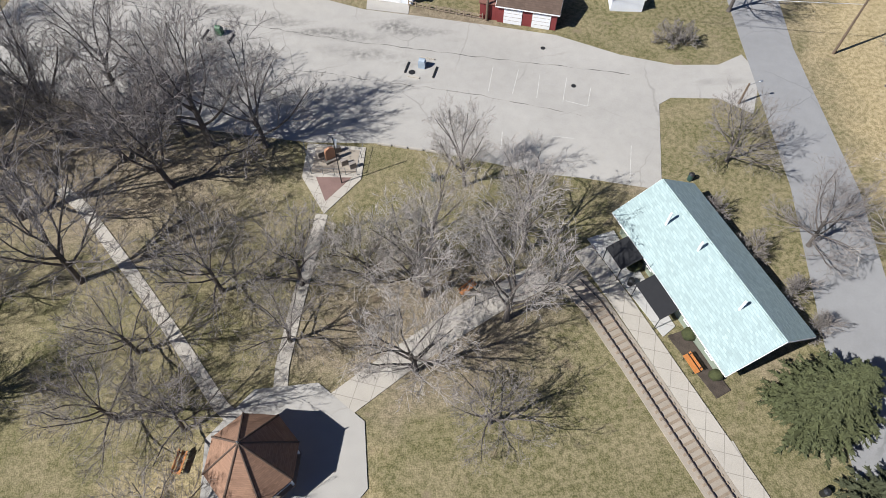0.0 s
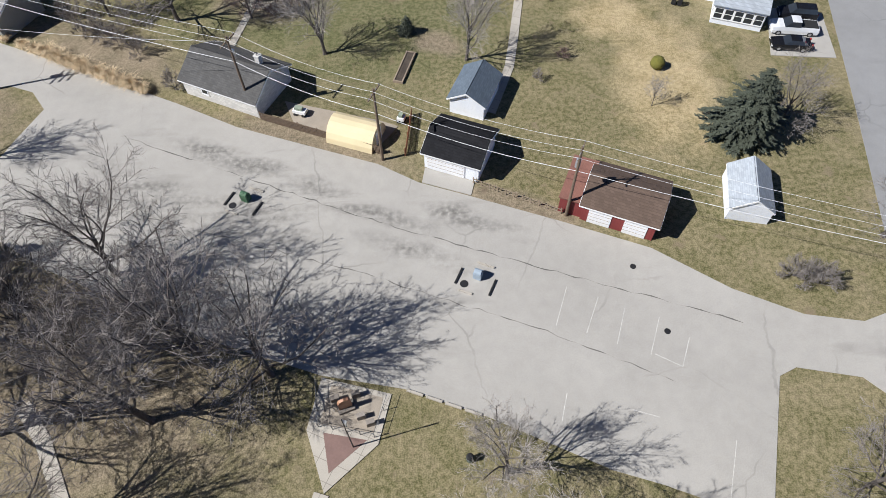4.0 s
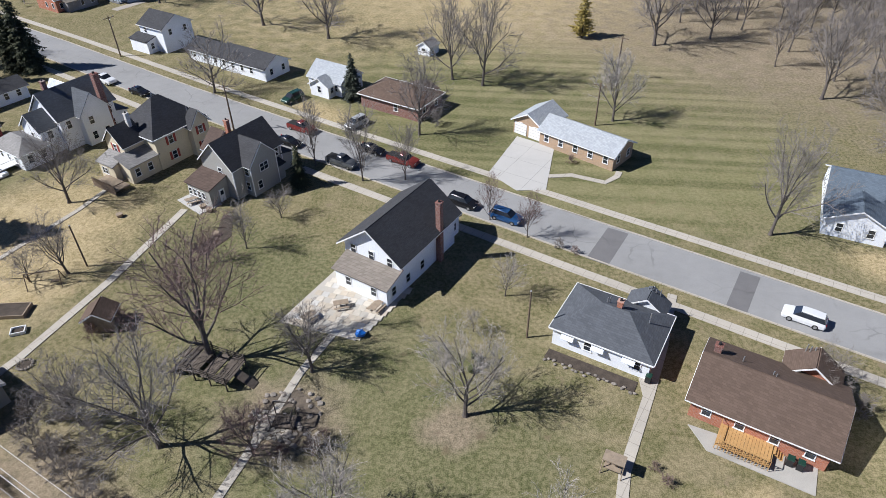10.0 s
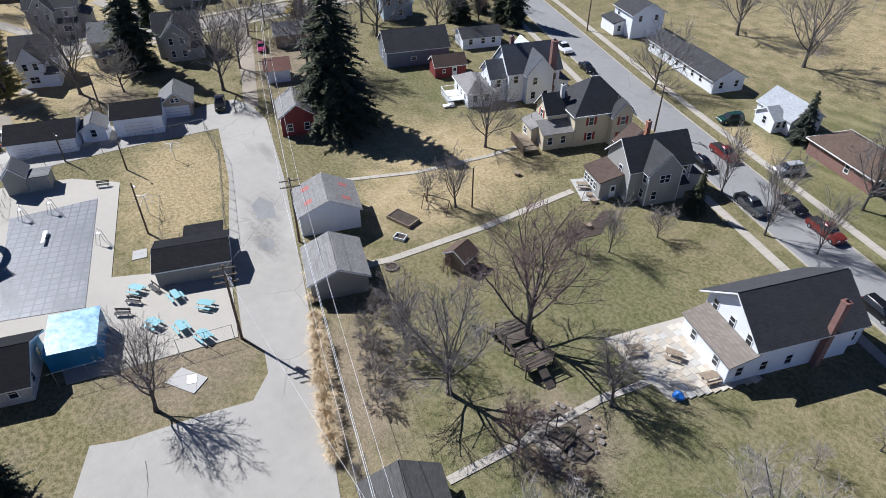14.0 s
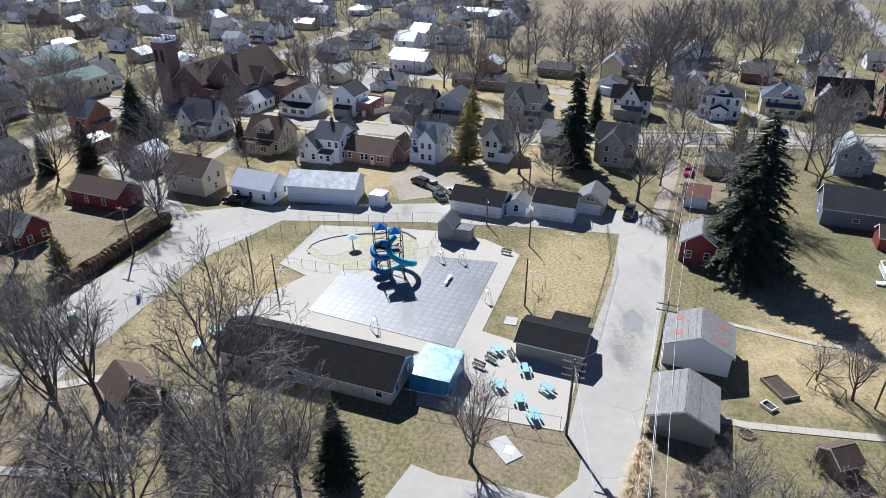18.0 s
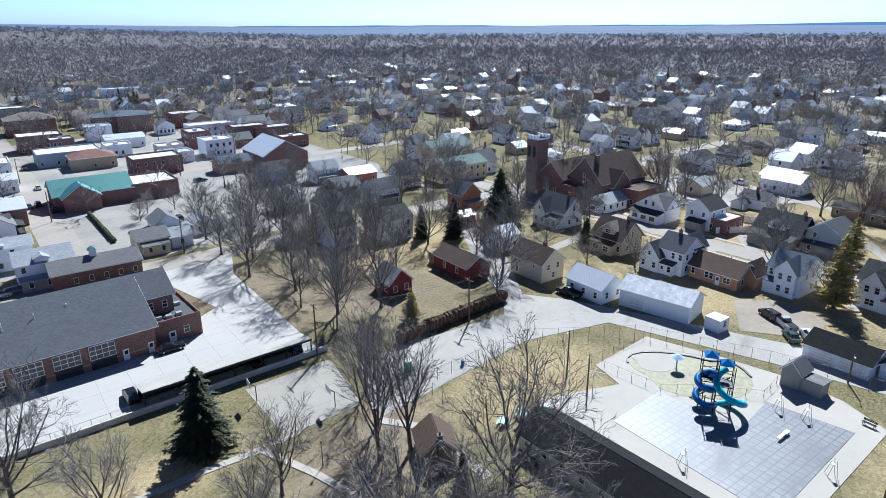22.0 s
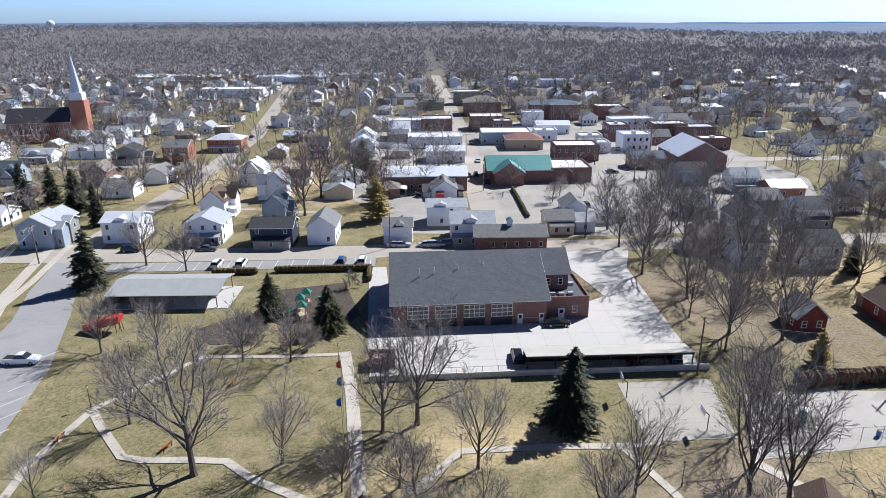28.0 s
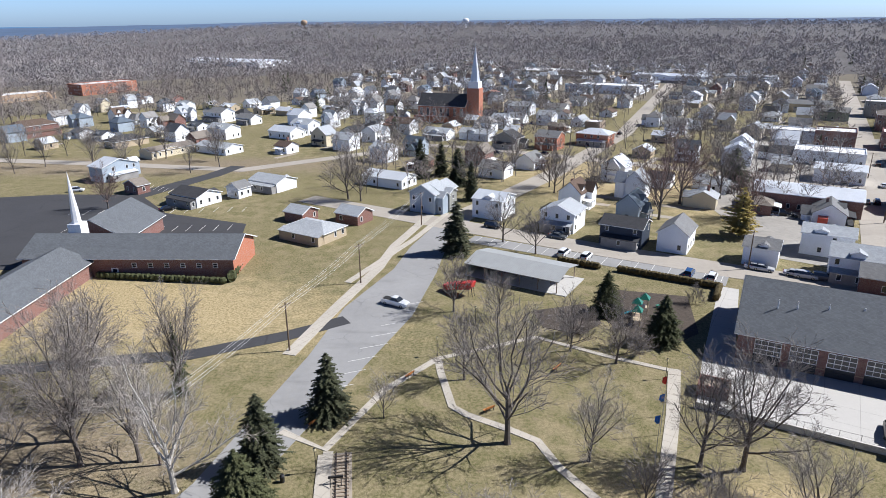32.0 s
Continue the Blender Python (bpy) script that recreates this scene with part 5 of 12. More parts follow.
house("garage", -66.0, 67.0, -26, [(-3.4, -4.0, 3.4, 4.0, 3.2, "gx", 1.9, 0.3)], SIDING_WHITE, SHINGLE_MID, "white two-storey garage with a patched grey roof", "garage", wins=[])
PATCH_RED = surf("faded_red_roof_patch", (0.42, 0.16, 0.14), 0.9, vary=0.25)
garage = [o for o in bpy.data.objects if o.get("label") == "white two-storey garage with a patched grey roof"][0]
for u, k in ((-1.9, -1), (1.5, -1), (-1.6, 1), (1.8, 1)):
    za, zb = (3.65, 4.17) if k < 0 else (4.17, 3.65)
    y0, y1 = k * 2.5 - 0.55, k * 2.5 + 0.55
    part("roof_patch", Shape().slab((u - 0.45, y0, za), (u + 0.45, y0, za), (u + 0.45, y1, zb), (u - 0.45, y1, zb), -0.165), PATCH_RED, garage, "faded red roof patch")
house("garage", -54.6, 60.4, -26, [(-3.6, -3.4, 3.6, 3.4, 2.7, "gx", 1.6, 0.3)], SIDING_GREY, SHINGLE_MID, "dark grey garage with a grey gable roof", "garage", wins=[])
# ---- houses along the residential street ----
house("house", -13.6, 90.0, 64, [(-6.2, -4.2, 6.2, 4.2, 5.2, "gx", 3.2, 0.7), (-9.0, -4.2, -6.2, 3.6, 2.7, "w", 1.0, 0.35, None, SHINGLE_TAN), (6.2, -3.4, 8.6, 3.4, 2.7, "e", 0.8, 0.3)], SIDING_WHITE, SHINGLE_DARK,
      "white two-storey house with a steep dark roof and brick chimney", stacks=[(2.0, -4.6, 0, 9.0, 0.7, BRICK_DARK)])
house("house", 12.2, 77.6, -24, [(-5.4, -3.9, 5.4, 3.9, 2.7, "hip", 2.1, 0.4), (0.5, 3.9, 4.5, 6.0, 2.7, "gy", 1.4, 0.3)], SIDING_WHITE, SHINGLE_SLATE, "small white bungalow with a charcoal hip roof", stacks=[(0.3, 0.5, 3.5, 5.4, 0.6, BRICK)], vents=4)
house("house", 26.4, 69.0, -25, [(-6.2, -4.3, 6.2, 4.3, 2.8, "gx", 2.0, 0.6), (1.0, 4.3, 5.5, 6.6, 2.8, "gy", 1.6, 0.5)], BRICK, SHINGLE_BROWN, "orange brick ranch house with a brown roof", stacks=[(-5.6, 1.2, 0, 5.3, 0.7, BRICK_DARK)], vents=3)
house("house", 40.0, 60.0, -22, [(-4.6, 0.2, 4.4, 5.6, 5.3, "gx", 2.0, 0.35), (-1.8, 5.6, 3.2, 9.4, 5.2, "gy", 1.8, 0.3), (-1.8, -4.4, 4.2, 0.2, 3.5, "s", 1.2, 0.25), (-4.4, -3.2, -1.8, 0.2, 2.9, "w", 0.7, 0.2), (-1.9, -7.6, 4.2, -4.4, 2.5, "s", 0.8, 0.25)],
      SIDING_WHITE, SHINGLE_WHITE, "white two-storey house with pale roofs and a screened porch", stacks=[(3.0, 4.2, 5, 8.4, 0.6, BRICK)], vents=2,
      wins=[(0, "s", -3.2, 3.3), (0, "s", 3.3, 3.2), (0, "w", -1.2, 0.9), (0, "w", 1.2, 0.9), (0, "w", -1.2, 3.5), (0, "w", 1.2, 3.5), (1, "w", 0.0, 3.5), (1, "w", 0.0, 0.9), (3, "w", 0.6, 0.9), (3, "s", 0.0, 0.9), (2, "w", 1.6, 0.9)] + [(4, "s", -2.4 + 1.2 * k, 0.75, 1.1, 1.5) for k in range(5)] + [(4, "w", -0.8, 0.75, 1.1, 1.5), (4, "w", 0.6, 0.75, 1.1, 1.5)])
SHUTTER = plain("rust_red_shutter", (0.30, 0.05, 0.035), 0.6)
grey_house = house("house", -41.4, 106.6, 64, [(-4.6, -3.4, 5.2, 3.2, 5.4, "gx", 3.2, 0.4), (-2.6, -5.0, 2.6, -0.4, 5.4, "gy", 2.7, 0.35), (-2.2, 3.2, 3.0, 5.6, 5.2, "gy", 2.3, 0.3, None, ROOF_UMBER), (-8.0, -1.6, -4.6, 3.2, 2.8, "w", 1.0, 0.3, None, ROOF_UMBER), (5.2, -3.2, 7.4, 3.0, 2.6, "e", 0.7, 0.25), (2.6, -4.7, 4.2, -3.4, 2.5, "s", 0.5, 0.25)],
                   SIDING_PEARL, SHINGLE_DARK, "warm grey gabled house with dark roofs and white corner boards", wins=[(0, "w", 0.6, 3.4), (0, "w", -1.6, 0.9), (1, "s", 0.0, 3.5, 1.7, 1.3), (1, "s", -1.3, 0.9), (0, "s", 3.9, 3.4), (0, "s", 4.1, 0.8), (0, "e", -1.2, 3.5), (0, "e", 1.2, 3.5), (1, "w", 1.4, 3.4), (1, "w", 1.2, 0.9)]
                   + [(3, "w", -1.9 + 0.95 * k, 0.9, 0.8, 1.2) for k in range(4)], stacks=[(0.6, 2.2, 6.5, 9.4, 0.6, BRICK)], doors=[(3, "s", 0.4, "door"), (4, "e", 0.0, "door")])
for cx, cy in ((-2.6, -5.0), (2.6, -5.0), (-4.6, -3.4), (5.2, -3.4)):
    part("corner_board", Shape().box(cx - 0.08, cy - 0.03, 0, cx + 0.08, cy + 0.05, 5.4), TRIM, grey_house)
for y in (-3.0, -0.1, 2.8):
    part("porch_post", Shape().box(7.55, y - 0.07, 0, 7.69, y + 0.07, 2.5), TRIM, grey_house)
cream_house = house("house", -57.6, 114.2, 64, [(-4.6, -4.2, 5.2, 4.2, 5.6, "hip", 4.4, 0.5), (-8.2, -1.4, -4.6, 3.0, 5.3, "gx", 2.3, 0.4), (1.6, -5.4, 5.0, -4.2, 5.5, "gy", 2.1, 0.4), (-9.8, -4.0, -4.6, -1.4, 2.8, "s", 1.2, 0.3, None, SHINGLE_MID), (-10.8, -1.4, -8.2, 2.4, 2.7, "w", 1.0, 0.3, None, SHINGLE_MID)],
                    SIDING_CREAM, SHINGLE_DARK, "cream house with steep dark roofs and rust-red shutters", wins=[(0, "s", -2.0, 3.6), (0, "s", -2.0, 0.9), (2, "s", 0.0, 3.6), (2, "s", 0.0, 0.9), (1, "w", 0.0, 3.6), (3, "s", -1.4, 0.9), (3, "s", 0.9, 0.9), (4, "w", -0.6, 0.9, 1.5, 1.2), (0, "e", -1.5, 3.6), (0, "e", 1.5, 3.6)],
                    stacks=[(-5.2, 0.2, 6.0, 9.0, 0.6, BLOCK)], vents=1)
for vol, side, u, z in [((-4.6, -4.2, 5.2, 4.2), "s", -2.0, 3.6), ((-4.6, -4.2, 5.2, 4.2), "s", -2.0, 0.9), ((1.6, -5.4, 5.0, -4.2), "s", 0.0, 3.6), ((1.6, -5.4, 5.0, -4.2), "s", 0.0, 0.9), ((-8.2, -1.4, -4.6, 3.0), "w", 0.0, 3.6)]:
    for e in (-0.73, 0.73):
        part("shutter", Shape().box(-0.2, -0.05, 0.0, 0.2, 0.0, 1.4), SHUTTER, cream_house, "rust-red shutter", face_pose(vol, side, u + e, z))
part("deck", Shape().box(-13.4, -4.6, 0.6, -10.8, 1.0, 0.75), WOOD, cream_house)
part("deck_railing", Shape().box(-13.4, -4.6, 1.55, -10.8, -4.52, 1.65).box(-13.4, -4.6, 1.55, -13.32, 1.0, 1.65).box(-13.4, -4.6, 0.1, -13.34, 1.0, 1.5), POLE_WOOD, cream_house, "dark deck railing")
# The sun-side wing's paler roof material puts sun glare into the colour
white_house = house("house", -76.0, 118.6, 64, [(-4.6, -3.8, 5.4, 3.8, 5.8, "gx", 3.6, 0.45), (-1.6, -5.4, 3.4, 0.0, 5.8, "gy", 2.9, 0.4), (-1.0, 0.0, 3.4, 5.6, 5.8, "gy", 2.9, 0.4, None, ROOF_WEATHERED), (-7.6, -2.6, -4.6, 2.6, 4.6, "gx", 2.3, 0.35), (-12.4, -4.0, -7.6, 4.2, 2.8, "hip", 1.6, 0.4, None, SHINGLE_MID), (5.4, -3.4, 7.6, 3.4, 2.7, "e", 0.7, 0.3)],
                    SIDING_WHITE, SHINGLE_SLATE, "white many-gabled house with dark roofs and a tall brick chimney", wins=[(1, "s", -1.0, 3.6), (1, "s", 1.2, 0.9), (1, "s", -1.2, 0.9), (0, "s", -3.6, 3.6), (0, "s", 3.9, 3.4), (0, "s", 3.9, 0.9), (0, "w", 2.6, 3.6), (3, "w", 0.0, 2.4), (4, "s", -1.0, 0.9), (4, "s", 1.2, 0.9), (4, "w", -2.0, 0.9), (4, "w", 0.2, 0.9), (4, "w", 2.4, 0.9), (3, "s", 0.0, 2.7)],
                    stacks=[(3.6, -4.1, 0, 10.8, 1.0, BRICK_DARK), (-2.6, 0.8, 8.0, 10.6, 0.7, BRICK_DARK)], doors=[(5, "e", 0.0, "door")])
part("deck", Shape().box(-15.6, -2.0, 0.7, -12.4, 2.6, 0.85), TRIM, white_house, "white-painted deck")
for k in range(12):
    part("baluster", Shape().box(-15.6, -2.0 + 0.41 * k, 0.2, -15.53, -1.93 + 0.41 * k, 1.7), TRIM, white_house)
part("deck_railing", Shape().box(-15.62, -2.0, 1.7, -15.5, 2.6, 1.8).box(-15.6, -2.06, 1.7, -12.4, -1.96, 1.8).box(-15.6, 2.56, 1.7, -12.4, 2.66, 1.8), TRIM, white_house)
part("deck_stair", Shape().box(-16.6, -3.0, 0.1, -15.6, -2.0, 0.35).box(-15.6, -3.0, 0.1, -14.6, -2.0, 0.6), TRIM, white_house)
house("house", 11.6, 121.2, -35, [(-7.0, -2.6, 7.0, 3.6, 2.7, "gx", 1.6, 0.4), (-13.0, -1.8, -7.0, 5.0, 2.6, "gy", 1.7, 0.4)], BRICK_TAN, SHINGLE_PALE, "brick ranch house with a pale roof and white garage", doors=[(1, "s", -1.5, "garage", 2.5, 2.1), (1, "s", 1.5, "garage", 2.5, 2.1)])
house("house", 51.0, 106.6, -20, [(-6.0, -3.0, 6.0, 7.0, 2.8, "gx", 2.4, 0.4), (-6.0, -8.0, 1.6, -3.0, 2.8, "gy", 1.9, 0.4), (1.6, -7.0, 6.5, -3.0, 2.6, "s", 1.0, 0.3)], SIDING_WHITE, SHINGLE_BLUE, "white house with a slate-blue roof", stacks=[(5.4, 2.0, 3, 6.2, 0.8, BRICK)])
house("house", -21.0, 135.5, -26, [(-7.0, -4.0, 6.0, 4.0, 2.7, "hip", 2.0, 0.5)], BRICK_DARK, SHINGLE_BROWN, "low brick house with a brown hip roof")
house("house", -36.0, 143.0, -26, [(-4.2, -3.2, 4.2, 3.2, 2.8, "gx", 2.2, 0.3), (-2.0, -5.2, 2.6, -3.2, 2.4, "gy", 1.4, 0.3)], SIDING_WHITE, SHINGLE_PALE, "small white cottage with a pale roof")
house("house", -58.0, 151.5, -26, [(-4.0, -3.4, 9.5, 3.4, 2.7, "gx", 1.8, 0.4), (-14.0, -3.0, -4.0, 3.0, 2.5, "gx", 1.6, 0.4)], SIDING_WHITE, SHINGLE_DARK, "long white ranch house with a dark roof")
house("house", -80.5, 163.0, -26, [(-4.0, -4.0, 4.0, 4.0, 5.4, "gx", 2.2, 0.4), (-5.0, -6.5, 1.0, -4.0, 2.6, "s", 0.8, 0.2)], SIDING_WHITE, SHINGLE_DARK, "white two-storey farmhouse with a dark roof")
# ---- park ----
house("station_shop", 22.7, -16.05, -79.2, [(-7.9, -3.6, 7.9, 3.6, 3.26, "gx", 2.24, 0.9)], SIDING_GREEN, ROOF_MINT, "long pale mint-roofed shop beside the miniature track", "shop")
# ---- pool ----
house("bathhouse", -67.6, 17.6, 66, [(-12.0, -3.6, 12.0, 3.6, 2.6, "gx", 1.9, 0.5)], BLOCK, ROOF_BLACK, "long bathhouse with a black shingle roof", "bathhouse")


# ---- town houses ----
house("garage", -123.9, 1.0, 64, [(-4.6, -3.3, 4.6, 3.3, 3.2, "gx", 2.2, 0.35)], SIDING_WHITE, ROOF_METAL, "white barn garage with a pale metal roof", "garage", fine=True)
house("building", -117.8, 25.0, 64, [(-1.5, -1.5, 1.5, 1.5, 2.4, "flat", 0.1, 0.00)], SIDING_WHITE, ROOF_METAL, "small white box hut beside the alley", "building", fine=True)
house("house", -129.0, -13.0, 64, [(-5.2, -3.2, 4.4, 3.6, 4.4, "gx", 2.7, 0.4)], SIDING_CREAM, ROOF_UMBER, "cream two-storey house with a dark brown ribbed roof", "house", wins=[(0, "s", -3.4, 2.9, 0.8, 0.9), (0, "s", -1.8, 2.9, 0.8, 0.9), (0, "s", 2.4, 2.9, 0.8, 0.9), (0, "s", -2.8, 0.6), (0, "e", -1.4, 2.6), (0, "e", 1.4, 2.6), (0, "e", 0.2, 0.6)], stacks=[(1.0, 0.8, 6.0, 7.6, 0.5, BRICK_DARK)])
house("barn", -123.4, -29.1, 64, [(-6.0, -3.2, 6.0, 3.2, 3.2, "gx", 1.9, 0.35), (-9.0, -2.4, -6.0, 2.4, 2.4, "flat", 0.15, 0.0, WOOD, SHINGLE_MID)], RED_WOOD, ROOF_UMBER, "red board barn with a brown ribbed roof", "barn", fine=True, wins=[(0, "s", -2.0, 1.0), (0, "s", 2.5, 1.0)])
house("barn", -107.1, -37.1, 154, [(-2.7, -3.0, 2.7, 3.0, 3.0, "gy", 2.6, 0.35)], RED_WOOD, SHINGLE_PALE, "pink-red gambrel barn on a town street", "barn", fine=True)
house("building", -142.6, -26.9, 154, [(-2.9, -2.9, 2.9, 2.9, 4.0, "gx", 1.8, 0.35)], SIDING_WHITE, ROOF_METAL, "white shed with a shiny metal roof", "building", fine=False)
house("garage", -114.3, 44.8, 64, [(-5.0, -3.5, 5.0, 3.5, 2.6, "gx", 1.6, 0.35)], SIDING_WHITE, ROOF_BLACK, "white double garage with a dark roof", "garage", fine=True, wins=[], doors=[(0, "s", -2.2, "garage", 3.6, 2.1), (0, "s", 2.4, "garage", 3.4, 2.1)])
house("building", -112.1, 51.9, 64, [(-1.9, -2.0, 1.9, 2.0, 2.3, "gy", 1.2, 0.35)], SIDING_WHITE, SHINGLE_GREY, "small white shed on a town street", "building", fine=True)
house("garage", -110.2, 58.8, 64, [(-3.8, -3.0, 3.8, 3.0, 3.4, "gx", 1.5, 0.35)], SIDING_WHITE, ROOF_BLACK, "tall white garage with a slate roof", "garage", fine=True, wins=[], doors=[(0, "s", 0.0, "garage", 4.6, 2.4)])
house("garage", -112.5, 66.4, 64, [(-2.6, -3.0, 2.6, 3.0, 2.7, "gy", 1.8, 0.35)], SIDING_TAN, SHINGLE_GREY, "tan gabled garage on a town street", "garage", fine=True, wins=[(0, "s", -0.4, 2.75, 0.7, 0.8), (0, "s", 0.4, 2.75, 0.7, 0.8)], doors=[(0, "s", 0.0, "garage", 4.2, 2.1)])
house("house", -154.2, -1.4, 64, [(-4.4, -3.8, 4.4, 4.2, 4.0, "gx", 3.8, 0.6), (-1.9, -3.4, 1.9, 0.2, 5.9, "gy", 1.5, 0.45, None, SHINGLE_TAN), (-3.6, -5.6, 3.0, -3.8, 2.5, "s", 0.7, 0.3)], SIDING_TAN, SHINGLE_BROWN, "tan craftsman house with a gabled dormer", "house", wins=[(1, "s", 0.0, 4.7, 1.7, 1.1), (0, "s", -3.4, 0.9), (0, "s", 3.6, 0.9), (2, "s", -1.4, 0.8, 1.7, 1.3), (2, "s", 1.6, 0.8, 1.7, 1.3), (0, "e", -1.5, 0.9), (0, "e", 1.5, 0.9), (0, "e", 0.0, 4.0)], stacks=[(2.6, 0.6, 6.0, 8.6, 0.6, BRICK)])
house("house", -146.5, 12.6, 64, [(-1.4, -3.2, 5.0, 4.4, 5.6, "gx", 2.7, 0.4), (-4.6, -5.2, 0.4, 0.6, 3.8, "gy", 2.8, 0.4), (0.6, 1.0, 4.8, 6.2, 5.6, "gy", 2.6, 0.35), (0.4, -4.8, 3.6, -3.2, 2.4, "s", 0.6, 0.25)], SIDING_WHITE, SHINGLE_SLATE, "white two-storey house with dark crossing gables", "house", wins=[(0, "e", -2.2, 3.5), (0, "e", 0.2, 3.5), (0, "e", 2.4, 3.5), (0, "e", -2.2, 0.9), (0, "e", 0.2, 0.9), (0, "e", 2.4, 0.9), (0, "s", 0.8, 3.6), (0, "s", 2.6, 3.6), (1, "s", 0.0, 3.6, 0.7, 1.0), (1, "s", -1.4, 0.9), (1, "s", 1.4, 0.9), (3, "s", 0.9, 0.8)], doors=[(3, "s", -0.8, "door")], stacks=[(1.4, 0.6, 7.0, 9.2, 0.6, BRICK_DARK)])
house("house", -143.8, 24.4, 64, [(-6.2, -4.0, 5.0, 3.6, 2.9, "gx", 2.3, 0.4), (2.6, 0.0, 6.6, 5.4, 2.9, "gy", 2.4, 0.35)], BRICK_AMBER, SHINGLE_BROWN, "amber brick ranch house with a brown roof", "house", wins=[(0, "s", -4.6, 1.0), (0, "s", -1.4, 1.0), (0, "s", -0.3, 1.0), (0, "s", 3.2, 1.0, 1.7, 1.3), (0, "e", -2.0, 1.0), (1, "e", 0.6, 1.0)], doors=[(0, "s", 1.2, "door")], vents=2)
house("house", -145.0, 37.4, 64, [(-3.6, -4.4, 3.4, 4.4, 5.4, "gx", 2.6, 0.4), (-1.4, -5.8, 2.8, 0.0, 5.4, "gy", 2.4, 0.4), (-3.4, -6.0, -1.4, -4.4, 2.5, "s", 0.6, 0.2)], SIDING_WHITE, SHINGLE_BLUE, "white two-storey house with slate-blue crossing gables", "house", wins=[(1, "s", -0.9, 3.5), (1, "s", 0.9, 3.5), (1, "s", -0.9, 0.9), (1, "s", 0.9, 0.9), (0, "s", -2.6, 3.5), (0, "e", -2.4, 3.5), (0, "e", 0.4, 3.5), (0, "e", 2.6, 0.9), (0, "e", 0.4, 0.9), (0, "w", 0.0, 3.5)])
house("house", -169.6, -21.0, 64, [(-4.8, -3.4, 5.4, 3.8, 4.6, "gx", 3.5, 0.45), (-4.4, -5.4, 0.2, 0.0, 4.2, "gy", 3.0, 0.4), (0.2, -5.6, 4.8, -3.4, 2.5, "s", 0.7, 0.3)], SIDING_WHITE, SHINGLE_SLATE, "white gabled house with steep dark slate roofs", "house", wins=[(1, "s", 0.0, 4.2, 0.8, 1.1), (1, "s", -1.2, 0.9), (1, "s", 1.2, 0.9), (2, "s", -1.2, 0.8, 1.7, 1.2), (2, "s", 1.2, 0.8), (0, "e", -1.6, 0.9), (0, "e", 1.6, 0.9), (0, "e", 0.0, 4.4)], stacks=[(3.0, 0.6, 6.5, 9.0, 0.6, BRICK_DARK)])
house("house", -189.6, -12.0, 64, [(-3.4, -4.8, 3.4, 4.8, 2.9, "gy", 2.0, 0.4), (-4.6, -3.0, -3.4, 2.0, 2.3, "w", 0.5, 0.2), (-2.4, -6.6, 2.4, -4.8, 2.4, "s", 0.6, 0.3)], SIDING_WHITE, SHINGLE_PALE, "white bungalow with a pale gable roof", "house", fine=False, wins=[(2, "s", 0.0, 0.8, 1.8, 1.2), (0, "e", -2.6, 0.9), (0, "e", 0.4, 0.9), (0, "e", 2.8, 0.9), (0, "s", -2.9, 0.9, 0.7, 1.2), (0, "s", 2.9, 0.9, 0.7, 1.2)])
house("house", -185.5, 2.9, 64, [(-4.6, -3.6, 4.6, 4.4, 4.0, "gy", 3.0, 0.45), (-1.0, -2.6, 5.0, 2.4, 4.6, "gx", 2.2, 0.35), (-4.6, -6.0, 4.6, -3.6, 2.6, "s", 0.9, 0.35, None, SHINGLE_DARK)], SIDING_WHITE, SHINGLE_MID, "grey-roofed bungalow with a dark porch roof", "house", fine=False, wins=[(0, "s", -1.2, 4.4), (0, "s", 1.2, 4.4), (2, "s", -2.8, 0.8, 1.8, 1.3), (2, "s", 0.0, 0.8, 1.8, 1.3), (2, "s", 2.8, 0.8, 1.8, 1.3), (1, "e", 0.0, 3.6), (0, "e", -2.0, 1.0), (0, "e", 2.0, 1.0)])
house("house", -183.5, 16.1, 64, [(-3.5, -4.0, 3.5, 4.0, 5.8, "gy", 2.6, 0.35)], SIDING_WHITE, SHINGLE_DARK, "white two-storey house with a dark gable", "house", fine=False)
house("house", -177.6, 35.1, 64, [(-5.4, -4.4, 5.4, 5.0, 3.4, "gx", 4.4, 0.7), (-2.2, -3.8, 2.2, 0.4, 5.4, "gy", 1.8, 0.5, SIDING_WHITE), (-5.4, -7.0, 5.4, -4.4, 2.6, "s", 0.9, 0.4, PORCH_SHADE)], BRICK_DARK, SHINGLE_OLD, "dark brick craftsman house with a white gabled dormer", "house", fine=False, wins=[(1, "s", -0.7, 4.6, 1.0, 1.0), (1, "s", 0.7, 4.6, 1.0, 1.0), (0, "e", -2.0, 0.9), (0, "e", 2.0, 0.9), (0, "e", 0.0, 4.0)], stacks=[(4.2, 1.0, 5.0, 8.6, 0.7, BRICK)])
house("house", -176.1, 45.5, 64, [(-3.9, -4.5, 3.9, 4.5, 5.4, "gy", 2.4, 0.35)], SIDING_BLUE, SHINGLE_SLATE, "blue-grey two-storey house on a town street", "house", fine=False)
